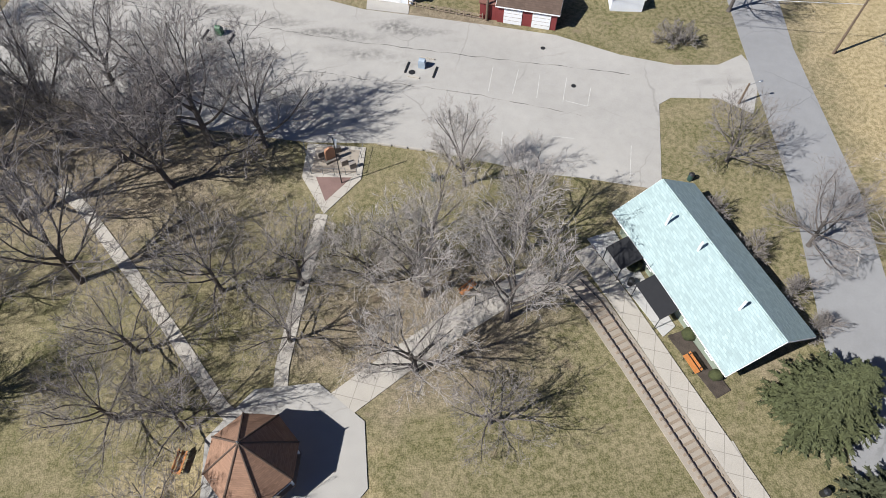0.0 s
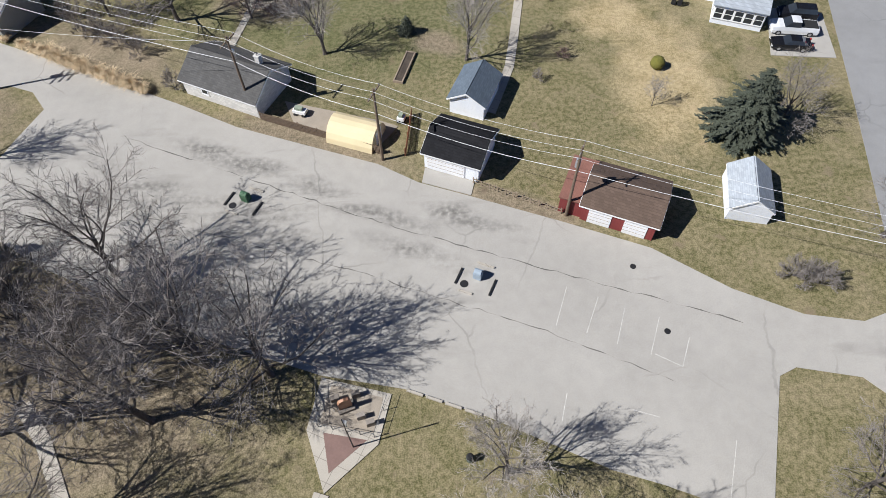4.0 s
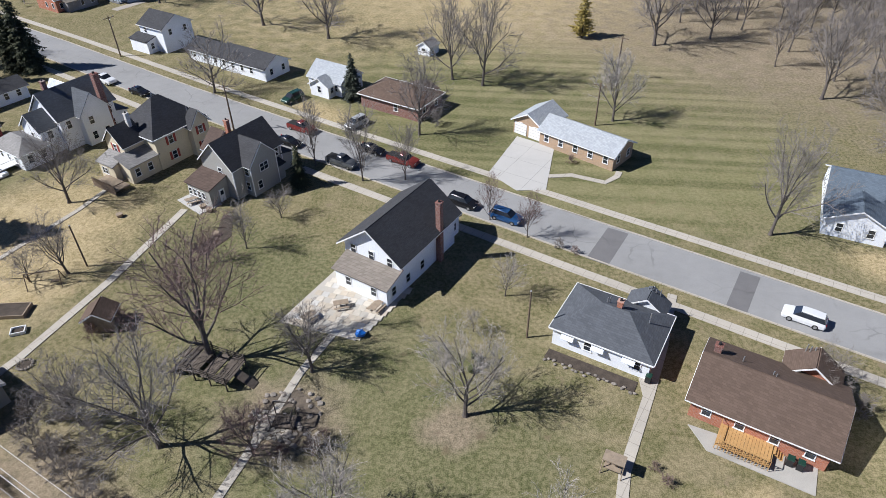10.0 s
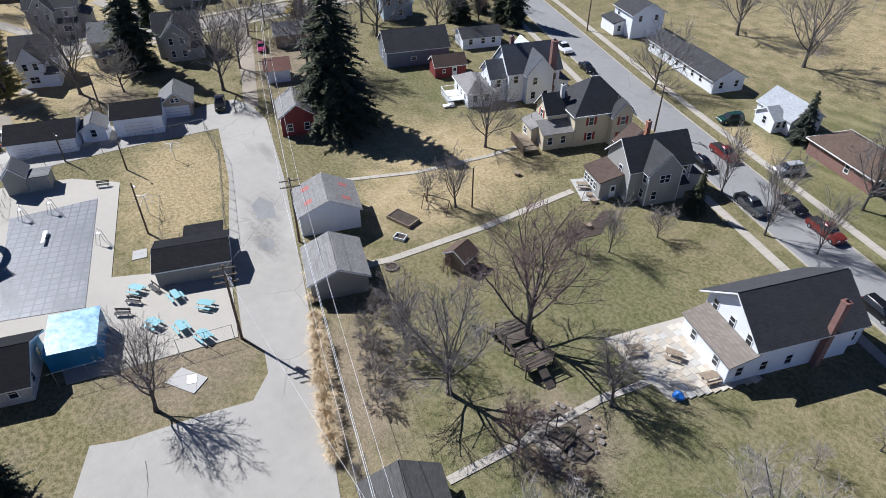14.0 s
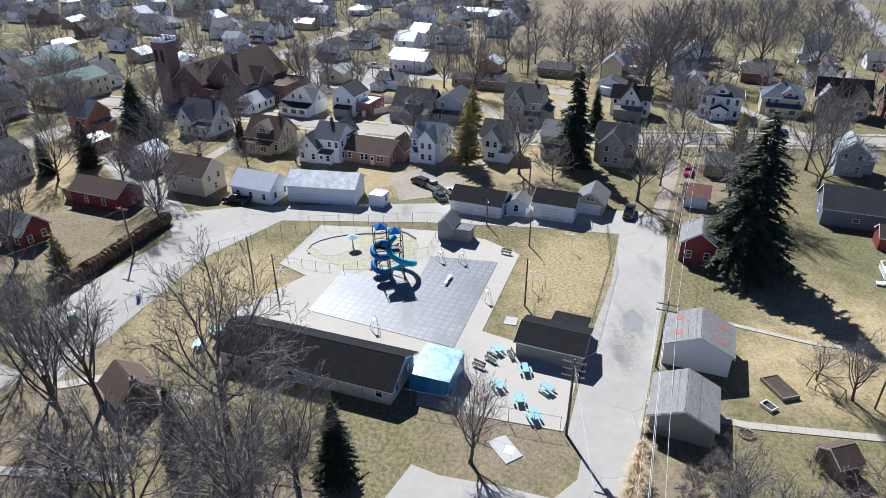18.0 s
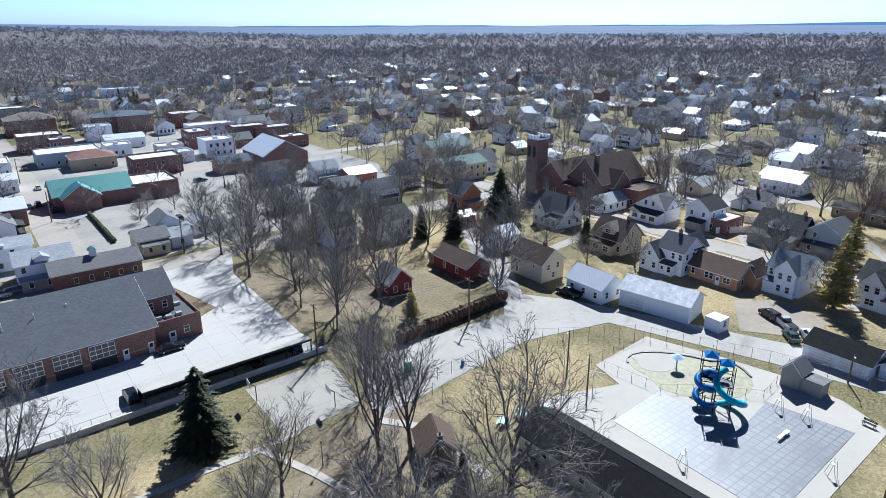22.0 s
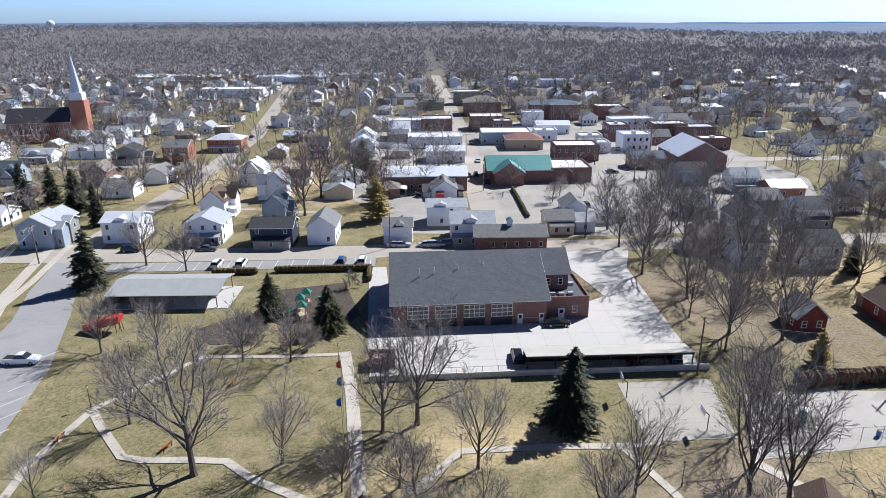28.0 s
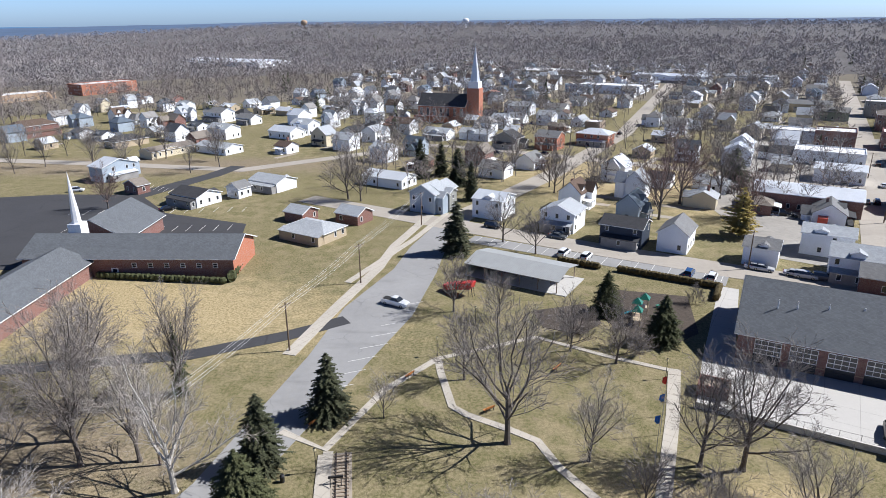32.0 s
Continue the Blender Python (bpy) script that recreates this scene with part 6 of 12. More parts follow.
house("house", -172.6, 64.6, 64, [(-5.0, -4.0, 5.0, 5.0, 6.0, "gx", 3.6, 0.4), (-3.8, -6.0, 1.0, 0.0, 5.8, "gy", 3.2, 0.4), (1.0, -5.6, 5.0, -4.0, 2.6, "s", 0.7, 0.3), (5.0, -2.0, 7.4, 3.6, 3.0, "e", 0.9, 0.3)], SIDING_PEARL, SHINGLE_OLD, "warm grey Victorian house with steep roofs", "house", fine=False, wins=[(1, "s", -1.1, 3.6), (1, "s", 1.1, 3.6), (1, "s", -1.1, 0.9), (1, "s", 1.1, 0.9), (1, "s", 0.0, 6.6, 0.7, 1.0), (0, "s", 3.2, 3.6), (2, "s", 0.0, 0.8, 1.8, 1.3), (0, "e", -1.6, 3.6), (0, "e", 1.6, 3.6)], stacks=[(2.4, 1.2, 7.5, 10.6, 0.7, BRICK_DARK)])
house("building", -209.2, 57.2, 64, [(-9.1, -3.5, 9.1, 3.5, 3.0, "gx", 1.0, 0.35)], WOOD, SHINGLE_DARK, "long low open shed with a dark roof", "building", fine=False)
house("building", -236.0, 35.7, 64, [(-6.2, -4.5, 6.2, 4.5, 4.2, "gx", 2.2, 0.35)], SIDING_WHITE, ROOF_METAL, "white hall with a pale roof", "building", fine=False)
house("house", -272.5, 53.2, 64, [(-6.0, -4.5, 6.0, 4.5, 6.0, "hip", 2.4, 0.35)], SIDING_WHITE, SHINGLE_DARK, "white foursquare house with a dark hip roof", "house", fine=False)
house("building", -183.2, 20.0, 64, [(-4.1, -4.5, 4.1, 4.5, 3.4, "flat", 0.4, 0.00)], BRICK_DARK, ROOF_FLAT, "flat-roofed brick building on a town street", "building", fine=False)
house("house", -138.4, -57.1, 154, [(-4.3, -4.5, 4.3, 4.5, 5.6, "gx", 2.4, 0.35)], SIDING_WHITE, SHINGLE_DARK, "white two-storey house with a dark roof", "house", fine=False)
house("house", -173.1, -51.9, 154, [(-3.6, -3.6, 3.6, 3.6, 4.6, "gy", 3.4, 0.35)], BRICK, SHINGLE_BLUE, "brick house with a navy gable roof", "house", fine=False)
house("building", -155.8, -44.3, 154, [(-2.6, -2.4, 2.6, 2.4, 3.0, "gx", 1.0, 0.35)], SIDING_TAN, ROOF_METAL, "old shed with a grey metal roof", "building", fine=False)
house("house", -233.5, -89.3, 154, [(-9.6, -6.0, 9.6, 6.0, 6.0, "gx", 2.4, 0.35)], SIDING_CREAM, SHINGLE_GREEN, "cream apartment house with a green roof", "house", fine=False)
house("house", -206.0, -70.4, 154, [(-9.8, -5.2, 9.8, 5.2, 5.8, "gx", 2.2, 0.35)], SIDING_CREAM, SHINGLE_GREEN, "cream two-storey row house", "house", fine=False)
house("house", -166.5, -77.8, 154, [(-4.5, -4.5, 4.5, 4.5, 5.0, "gx", 2.4, 0.35)], SIDING_WHITE, SHINGLE_SLATE, "white house among bare trees", "house", fine=False)
house("house", -142.3, -80.0, 154, [(-3.3, -4.0, 3.3, 4.0, 5.4, "gy", 2.2, 0.35)], SIDING_GREEN, SHINGLE_GREY, "sage green two-storey house", "house", fine=False)
house("house", -126.8, -66.0, 154, [(-3.4, -4.5, 3.4, 4.5, 5.6, "gx", 2.4, 0.35)], SIDING_WHITE, SHINGLE_DARK, "white house behind bare trees", "house", fine=False)
house("building", -235.1, -222.6, 154, [(-10.9, -5.0, 10.9, 5.0, 6.4, "flat", 0.4, 0.00)], SIDING_WHITE, ROOF_FLAT, "white two-storey commercial building", "building", fine=False)
house("building", -256.4, -263.9, 154, [(-8.0, -7.0, 8.0, 7.0, 7.0, "flat", 0.6, 0.00)], BRICK_DARK, ROOF_FLAT, "brick commercial block with a pale flat roof", "building", fine=False)
house("building", -227.5, -280.2, 154, [(-12.1, -6.0, 12.1, 6.0, 8.5, "hip", 2.0, 0.35)], BRICK_DARK, SHINGLE_BLUE, "brick block with a slate mansard roof", "building", fine=False)
house("building", -235.4, -197.4, 154, [(-8.0, -5.0, 8.0, 5.0, 7.0, "flat", 0.5, 0.00)], BRICK_DARK, ROOF_FLAT, "dark brick three-storey block", "building", fine=False)
house("building", -243.2, -189.5, 154, [(-9.6, -5.0, 9.6, 5.0, 6.0, "flat", 0.5, 0.00)], BRICK_DARK, ROOF_METAL, "brick block with a pale roof", "building", fine=False)
house("house", -187.2, -100.7, 154, [(-5.4, -4.5, 5.4, 4.5, 3.4, "gx", 1.6, 0.35)], BRICK, ROOF_METAL, "low brick house with a metal roof", "house", fine=False)
house("house", -273.8, -34.7, 154, [(-3.5, -3.5, 3.5, 3.5, 6.0, "gy", 2.0, 0.35)], SIDING_WHITE, SHINGLE_PALE, "narrow white two-storey house", "house", fine=False)
house("house", -258.3, 5.5, 64, [(-5.0, -4.5, 5.0, 4.5, 5.0, "gy", 2.4, 0.35)], SIDING_WHITE, SHINGLE_DARK, "white gabled house on a town street", "house", fine=False)
house("house", -281.3, 16.8, 64, [(-4.9, -4.5, 4.9, 4.5, 4.0, "gx", 2.0, 0.35)], SIDING_WHITE, SHINGLE_DARK, "white house with a dark roof", "house", fine=False)
house("house", -307.8, 26.1, 64, [(-7.7, -4.5, 7.7, 4.5, 4.2, "gx", 2.0, 0.35)], SIDING_TAN, SHINGLE_TAN, "tan house on a town street", "house", fine=False)
house("house", -357.4, 41.0, 64, [(-7.4, -4.5, 7.4, 4.5, 4.0, "gx", 1.8, 0.35)], SIDING_BLUE, SHINGLE_DARK, "pale blue house on a town street", "house", fine=False)
house("house", -357.8, 72.4, 64, [(-9.2, -4.0, 9.2, 4.0, 3.2, "gx", 1.4, 0.35)], SIDING_WHITE, ROOF_METAL, "pale low house on a town street", "house", fine=False)
house("building", -298.9, 47.0, 64, [(-11.7, -4.0, 11.7, 4.0, 3.0, "gx", 1.4, 0.35)], SIDING_WHITE, SHINGLE_PALE, "long white outbuilding on a town street", "building", fine=False)
house("building", -243.1, 34.8, 64, [(-5.7, -5.0, 5.7, 5.0, 4.0, "gx", 2.0, 0.35)], SIDING_WHITE, ROOF_METAL, "white hall with a pale roof", "building", fine=False)
house("house", -174.8, 95.1, 64, [(-5.2, -3.0, 5.2, 3.6, 5.0, "gx", 2.8, 0.4), (-2.4, -4.6, 2.8, 0.4, 5.0, "gy", 3.6, 0.4), (-3.6, -7.0, 3.6, -4.6, 2.6, "s", 0.7, 0.3, PORCH_SHADE, SHINGLE_TAN)], SIDING_WHITE, ROOF_BLACK, "white gabled house with steep black roofs and a porch", "house", fine=False, wins=[(1, "s", -0.8, 3.6), (1, "s", 0.8, 3.6), (1, "s", 0.0, 6.4, 0.7, 1.0), (0, "s", -4.0, 3.4), (0, "s", 4.2, 3.4), (0, "s", 4.2, 0.9), (0, "w", 0.0, 3.4)], stacks=[(0.2, 1.6, 7.0, 9.4, 0.6, BRICK_DARK)])
house("house", -172.0, 119.6, 64, [(-5.4, -4.4, 5.4, 4.6, 6.2, "hip", 2.6, 0.6), (-1.7, -4.0, 1.7, 0.0, 7.6, "gy", 1.2, 0.35), (-2.0, -6.6, 2.0, -4.4, 2.8, "gy", 1.0, 0.35)], SIDING_WHITE, SHINGLE_DARK, "white foursquare house with a dark hip roof and portico", "house", fine=False, wins=[(0, "s", u, z, 1.0, 1.7) for u in (-4.2, -1.9, 1.9, 4.2) for z in (0.8, 3.9)] + [(0, "e", u, z, 1.0, 1.7) for u in (-2.6, 0.0, 2.6) for z in (0.8, 3.9)] + [(0, "w", u, z, 1.0, 1.7) for u in (-2.6, 0.0, 2.6) for z in (0.8, 3.9)] + [(1, "s", 0.0, 6.9, 1.4, 0.9)], doors=[(2, "s", 0.0, "door")], stacks=[(-3.2, 1.0, 7.0, 9.6, 0.7, BRICK)])
house("house", -173.4, 138.4, 64, [(-5.4, -4.4, 5.4, 4.6, 4.8, "hip", 3.4, 0.5), (-0.2, -4.0, 2.6, -0.4, 6.2, "gy", 1.2, 0.35), (-4.0, -6.4, 4.4, -4.4, 2.5, "s", 0.8, 0.3)], SIDING_CREAM, SHINGLE_BLUE, "cream house with a slate hip roof and dormer", "house", fine=False, wins=[(1, "s", 0.0, 5.3, 1.3, 0.9), (0, "s", -3.6, 3.1), (0, "s", -1.6, 3.1), (0, "s", 3.8, 3.1), (2, "s", -2.6, 0.8, 1.8, 1.3), (2, "s", 2.4, 0.8, 1.8, 1.3), (0, "w", -2.0, 3.0), (0, "w", 1.6, 3.0), (0, "w", 0.0, 0.9)], stacks=[(-1.0, 1.0, 7.0, 9.4, 0.6, BRICK)])
house("house", -170.0, 153.4, 64, [(-6.6, -3.6, 6.6, 5.0, 5.4, "gx", 4.2, 0.5), (-6.2, -5.4, -1.8, 0.6, 5.4, "gy", 2.8, 0.5, None, SHINGLE_PALE), (2.4, -5.0, 6.4, 0.6, 5.4, "gy", 2.6, 0.5), (-1.8, -5.8, 2.4, -3.6, 2.7, "s", 0.8, 0.3)], SIDING_TAN, ROOF_BLACK, "tan Victorian house with steep black roofs and twin gables", "house", fine=False, wins=[(1, "s", -1.0, 3.5), (1, "s", 1.0, 3.5), (1, "s", -1.0, 0.9), (1, "s", 1.0, 0.9), (2, "s", -0.9, 3.5), (2, "s", 0.9, 3.5), (2, "s", 0.0, 0.9, 1.8, 1.4), (3, "s", -1.0, 0.8), (0, "s", 0.4, 3.6), (0, "w", 0.0, 3.4)], stacks=[(-0.6, 1.0, 8.5, 11.0, 0.7, BRICK_DARK)])
house("house", -166.0, 170.4, 64, [(-6.2, -3.8, 6.2, 4.6, 4.6, "gx", 3.6, 0.5), (-5.6, -5.4, -1.4, 0.2, 4.6, "gy", 2.6, 0.4), (-1.4, -5.8, 5.6, -3.8, 2.6, "s", 0.7, 0.35)], BRICK_DARK, ROOF_BLACK, "dark brick house with black roofs and white porch", "house", fine=False, wins=[(1, "s", -0.8, 3.2), (1, "s", 0.8, 3.2), (1, "s", 0.0, 0.8, 1.8, 1.4), (2, "s", -2.2, 0.8), (2, "s", 1.0, 0.8, 1.8, 1.3), (0, "e", 0.0, 3.4)], stacks=[(2.8, 0.6, 7.0, 9.6, 0.7, BRICK)])
house("house", -159.2, 224.3, 64, [(-9.5, -5.0, 9.5, 5.0, 5.6, "hip", 2.2, 0.35)], SIDING_WHITE, SHINGLE_BLUE, "white foursquare house with a porch", "house", fine=False)
house("house", -192.1, 222.0, 64, [(-10.4, -4.5, 10.4, 4.5, 3.0, "gx", 1.8, 0.35)], SIDING_WHITE, SHINGLE_PALE, "low pale house on a town street", "house", fine=False)
house("garage", -102.8, 114.0, 64, [(-6.6, -4.0, 6.6, 4.0, 3.4, "gx", 3.0, 0.3)], SIDING_SLATE, SHINGLE_DARK, "dark blue-grey barn garage with a black roof", "garage", wins=[(0, "s", -1.0, 1.2, 1.2, 0.8), (0, "w", 0.0, 1.0)])
house("shed", -92.2, 114.0, 64, [(-3.2, -2.1, 3.2, 2.1, 2.4, "gx", 1.5, 0.25)], RED_WOOD, ROOF_UMBER, "small red shed with a dark brown roof", "shed", wins=[(0, "s", -1.4, 1.0, 0.6, 0.7)], doors=[(0, "s", 0.8, "door")])
house("building", -99.8, 130.2, 64, [(-4.4, -2.8, 4.4, 2.8, 2.5, "gx", 1.3, 0.4)], SIDING_WHITE, SHINGLE_DARK, "low white outbuilding with a dark roof", "building", wins=[(0, "s", -2.6, 0.9), (0, "s", 0.2, 0.9), (0, "s", 2.6, 0.9)])
house("barn", -92.7, 78.9, 64, [(-2.8, -3.5, 2.8, 3.5, 3.6, "gy", 2.0, 0.35)], RED_WOOD, SHINGLE_MID, "dark red gabled barn beside the alley", "barn", fine=True)
house("barn", -128.3, 99.6, 64, [(-3.3, -3.0, 3.3, 3.0, 3.0, "gx", 1.6, 0.35)], WOOD, SHINGLE_GREY, "brown shed behind the barn", "barn", fine=False)
house("house", -138.6, 79.2, 64, [(-4.4, -2.6, 4.4, 4.4, 5.6, "gx", 2.8, 0.4), (-2.8, -5.0, 2.2, 1.0, 5.4, "gy", 2.6, 0.4), (2.2, -4.6, 4.6, -2.6, 2.5, "s", 0.6, 0.3)], SIDING_PEARL, SHINGLE_DARK, "grey two-storey house with dark crossing gables", "house", wins=[(1, "s", -1.1, 3.5), (1, "s", 1.1, 3.5), (1, "s", -1.1, 0.9), (1, "s", 1.1, 0.9), (0, "s", 3.4, 3.5), (0, "w", -0.8, 3.5), (1, "w", 1.2, 0.9), (0, "e", 0.6, 3.5)])
house("house", -144.2, 53.0, 64, [(-3.6, -2.8, 3.6, 4.4, 5.2, "gx", 3.0, 0.4), (-2.6, -5.0, 1.8, 0.6, 5.0, "gy", 2.8, 0.4), (1.8, -5.2, 3.8, -2.8, 2.5, "s", 0.7, 0.3)], SIDING_WHITE, SHINGLE_OLD, "white gabled house with dark plum-grey roofs", "house", wins=[(1, "s", -0.9, 3.4), (1, "s", 0.9, 3.4), (1, "s", 0.0, 0.9, 1.7, 1.3), (0, "s", 2.8, 3.4), (0, "e", -1.4, 3.4), (0, "e", 1.4, 3.4), (0, "e", 1.4, 0.9)])
house("house", -145.7, 67.9, 64, [(-3.6, -4.5, 3.6, 4.5, 5.0, "gx", 2.4, 0.35)], SIDING_CREAM, SHINGLE_GREY, "cream house behind a spruce", "house", fine=False)
house("house", -127.9, 128.2, 64, [(-2.8, -4.0, 2.8, 4.0, 5.4, "gy", 2.2, 0.35)], SIDING_BLUE, SHINGLE_PALE, "pale blue two-storey house", "house", fine=False)
house("building", -223.8, 85.6, 64, [(-5.6, -5.0, 5.6, 5.0, 3.0, "gx", 1.2, 0.35)], WOOD, SHINGLE_DARK, "long open shed on a town street", "building", fine=False)
house("house", -122.5, 190.0, 64, [(-5.7, -4.5, 5.7, 4.5, 3.2, "gx", 1.8, 0.35)], BRICK, SHINGLE_TAN, "low brick house on a town street", "house", fine=False)
house("building", -92.3, -166.2, 154, [(-14.1, -8.0, 14.1, 8.0, 5.0, "gx", 1.4, 0.35)], BRICK_DARK, ROOF_METAL, "long brick building with a pale metal roof", "building", fine=False)
house("building", -118.5, -201.7, 154, [(-7.7, -6.0, 7.7, 6.0, 4.6, "gx", 1.2, 0.35)], SIDING_WHITE, ROOF_METAL, "white shop with a pale roof", "building", fine=False)
house("building", -129.4, -233.0, 154, [(-12.1, -7.0, 12.1, 7.0, 4.6, "flat", 0.5, 0.00)], SIDING_WHITE, ROOF_FLAT, "white flat-roofed shop on a town street", "building", fine=False)
house("building", -147.3, -267.2, 154, [(-7.8, -7.0, 7.8, 7.0, 7.0, "flat", 0.6, 0.00)], BRICK_DARK, ROOF_FLAT, "brick two-storey block with a pale flat roof", "building", fine=False)
house("building", -136.7, -282.6, 154, [(-9.1, -6.0, 9.1, 6.0, 5.0, "flat", 0.5, 0.00)], SIDING_WHITE, ROOF_FLAT, "white flat-roofed shop on a town street", "building", fine=False)
house("building", -162.6, -226.5, 154, [(-11.4, -8.0, 11.4, 8.0, 5.0, "flat", 0.5, 0.00)], SIDING_BLUE, ROOF_FLAT, "pale blue flat-roofed shop", "building", fine=False)
house("building", -161.3, -209.2, 154, [(-7.9, -6.0, 7.9, 6.0, 4.6, "hip", 2.4, 0.35)], SIDING_TAN, ROOF_RUST, "tan building with a maroon hip roof", "building", fine=False)
house("building", -165.7, -178.7, 154, [(-8.7, -6.0, 8.7, 6.0, 6.0, "flat", 0.6, 0.00)], BRICK_DARK, ROOF_FLAT, "row of brick storefronts", "building", fine=False)
house("building", -201.6, -314.7, 154, [(-11.1, -8.0, 11.1, 8.0, 8.0, "hip", 3.0, 0.35)], BRICK_DARK, SHINGLE_TAN, "brick hotel block with a hip roof", "building", fine=False)
house("building", -219.0, -364.6, 154, [(-9.2, -7.0, 9.2, 7.0, 8.4, "flat", 0.6, 0.00)], SIDING_GREY, ROOF_FLAT, "tall grey block with a white cornice", "building", fine=False)
house("building", -174.1, -263.0, 154, [(-8.6, -7.0, 8.6, 7.0, 7.0, "flat", 0.6, 0.00)], BRICK_DARK, ROOF_FLAT, "brick corner building on a town street", "building", fine=False)
house("building", -231.3, -273.2, 154, [(-8.6, -7.0, 8.6, 7.0, 9.0, "hip", 1.8, 0.35)], BRICK_DARK, SHINGLE_BLUE, "brick block with a slate mansard roof", "building", fine=False)
house("building", -237.9, -317.5, 154, [(-10.5, -7.0, 10.5, 7.0, 6.0, "gx", 2.2, 0.35)], BRICK_DARK, SHINGLE_TAN, "brick hall with a shallow gable", "building", fine=False)
house("building", -196.8, -236.8, 154, [(-8.3, -5.0, 8.3, 5.0, 4.4, "gx", 1.6, 0.35)], SIDING_WHITE, ROOF_METAL, "white shop with a metal roof", "building", fine=False)
house("building", -347.1, -434.8, 154, [(-14.8, -6.0, 14.8, 6.0, 6.0, "flat", 0.5, 0.00)], SIDING_WHITE, ROOF_FLAT, "white flat-roofed building on a town street", "building", fine=False)
house("house", -183.9, -351.2, 154, [(-9.3, -5.0, 9.3, 5.0, 5.0, "gx", 2.0, 0.35)], SIDING_GREEN, SHINGLE_GREY, "grey-green house on a town street", "house", fine=False)
house("house", -187.0, -384.5, 154, [(-11.9, -5.0, 11.9, 5.0, 5.0, "gx", 2.0, 0.35)], SIDING_TAN, SHINGLE_GREY, "tan house on a town street", "house", fine=False)
house("house", -78.4, -108.8, 154, [(-5.5, -4.5, 5.5, 4.5, 5.4, "gx", 2.0, 0.35)], SIDING_WHITE, SHINGLE_PALE, "white two-storey house with a pale roof", "house", fine=False)
house("house", -79.3, -124.9, 154, [(-5.4, -4.0, 5.4, 4.0, 5.4, "gx", 1.4, 0.35)], SIDING_WHITE, SHINGLE_PALE, "white long house on a town street", "house", fine=False)
house("house", -61.5, -117.2, 154, [(-3.6, -3.5, 3.6, 3.5, 4.4, "gx", 1.4, 0.35)], SIDING_WHITE, SHINGLE_GREY, "small white saltbox house", "house", fine=False)
house("house", -44.7, -126.4, 154, [(-3.5, -5.0, 3.5, 5.0, 4.8, "gy", 2.6, 0.35)], SIDING_WHITE, SHINGLE_GREY, "white gabled house on a town street", "house", fine=False)
house("house", -32.8, -129.4, 154, [(-5.2, -4.0, 5.2, 4.0, 5.2, "gx", 1.6, 0.35)], SIDING_NAVY, SHINGLE_DARK, "navy blue two-storey house with white windows", "house", fine=False)
house("house", -18.4, -140.9, 154, [(-4.7, -4.5, 4.7, 4.5, 5.2, "gy", 2.0, 0.35)], SIDING_WHITE, SHINGLE_PALE, "white gabled house with a porch", "house", fine=False)
house("house", 0.3, -151.3, 154, [(-4.6, -4.5, 4.6, 4.5, 5.6, "gx", 1.6, 0.35)], SIDING_WHITE, ROOF_METAL, "white brick house with a pale metal roof", "house", fine=False)
house("house", 17.0, -158.7, 154, [(-3.7, -4.5, 3.7, 4.5, 6.0, "gy", 2.0, 0.35)], SIDING_GREY, SHINGLE_PALE, "grey two-storey house with a white gable", "house", fine=False)
house("house", -102.9, -105.4, 154, [(-3.8, -4.0, 3.8, 4.0, 3.6, "gx", 1.8, 0.35)], SIDING_CREAM, SHINGLE_GREY, "small cream house on a town street", "house", fine=False)
house("house", -108.8, -102.1, 154, [(-2.6, -3.5, 2.6, 3.5, 3.0, "gx", 1.6, 0.35)], SIDING_WHITE, SHINGLE_PALE, "small white house on a town street", "house", fine=False)
house("building", -84.0, -99.9, 154, [(-8.8, -4.0, 8.8, 4.0, 3.6, "gx", 1.8, 0.35)], BRICK_DARK, SHINGLE_GREY, "low brick wing with a grey roof", "building", fine=False)
house("house", -180.1, -153.6, 154, [(-6.2, -4.5, 6.2, 4.5, 4.0, "gx", 2.0, 0.35)], BRICK_TAN, SHINGLE_BLUE, "tan brick house on a town street", "house", fine=False)
house("house", -174.0, -126.7, 154, [(-5.5, -4.5, 5.5, 4.5, 5.0, "gx", 2.2, 0.35)], SIDING_BLUE, SHINGLE_DARK, "pale blue house among bare trees", "house", fine=False)
house("house", -126.3, -75.5, 154, [(-4.4, -4.5, 4.4, 4.5, 4.0, "gx", 2.2, 0.35)], SIDING_TAN, SHINGLE_TAN, "tan roofed house among bare trees", "house", fine=False)
house("house", -142.3, -78.7, 154, [(-4.0, -4.5, 4.0, 4.5, 5.6, "gy", 2.6, 0.35)], SIDING_BLUE, SHINGLE_DARK, "dark blue gabled house", "house", fine=False)
house("house", -163.4, -90.2, 154, [(-4.1, -4.5, 4.1, 4.5, 5.2, "gx", 2.2, 0.35)], SIDING_GREEN, SHINGLE_GREY, "green house on a town street", "house", fine=False)
house("house", -22.9, -257.3, 154, [(-5.2, -4.5, 5.2, 4.5, 5.6, "gx", 2.2, 0.35)], BRICK, SHINGLE_GREY, "brick house with white window frames", "house", fine=False)
house("house", -4.7, -258.3, 154, [(-5.8, -4.0, 5.8, 4.0, 4.8, "gy", 2.8, 0.35)], SIDING_GREY, SHINGLE_DARK, "grey stone cottage with a black gable", "house", fine=False)
house("house", 9.7, -278.5, 154, [(-7.9, -4.0, 7.9, 4.0, 3.4, "gx", 1.8, 0.35)], SIDING_WHITE, SHINGLE_PALE, "white low house on a town street", "house", fine=False)
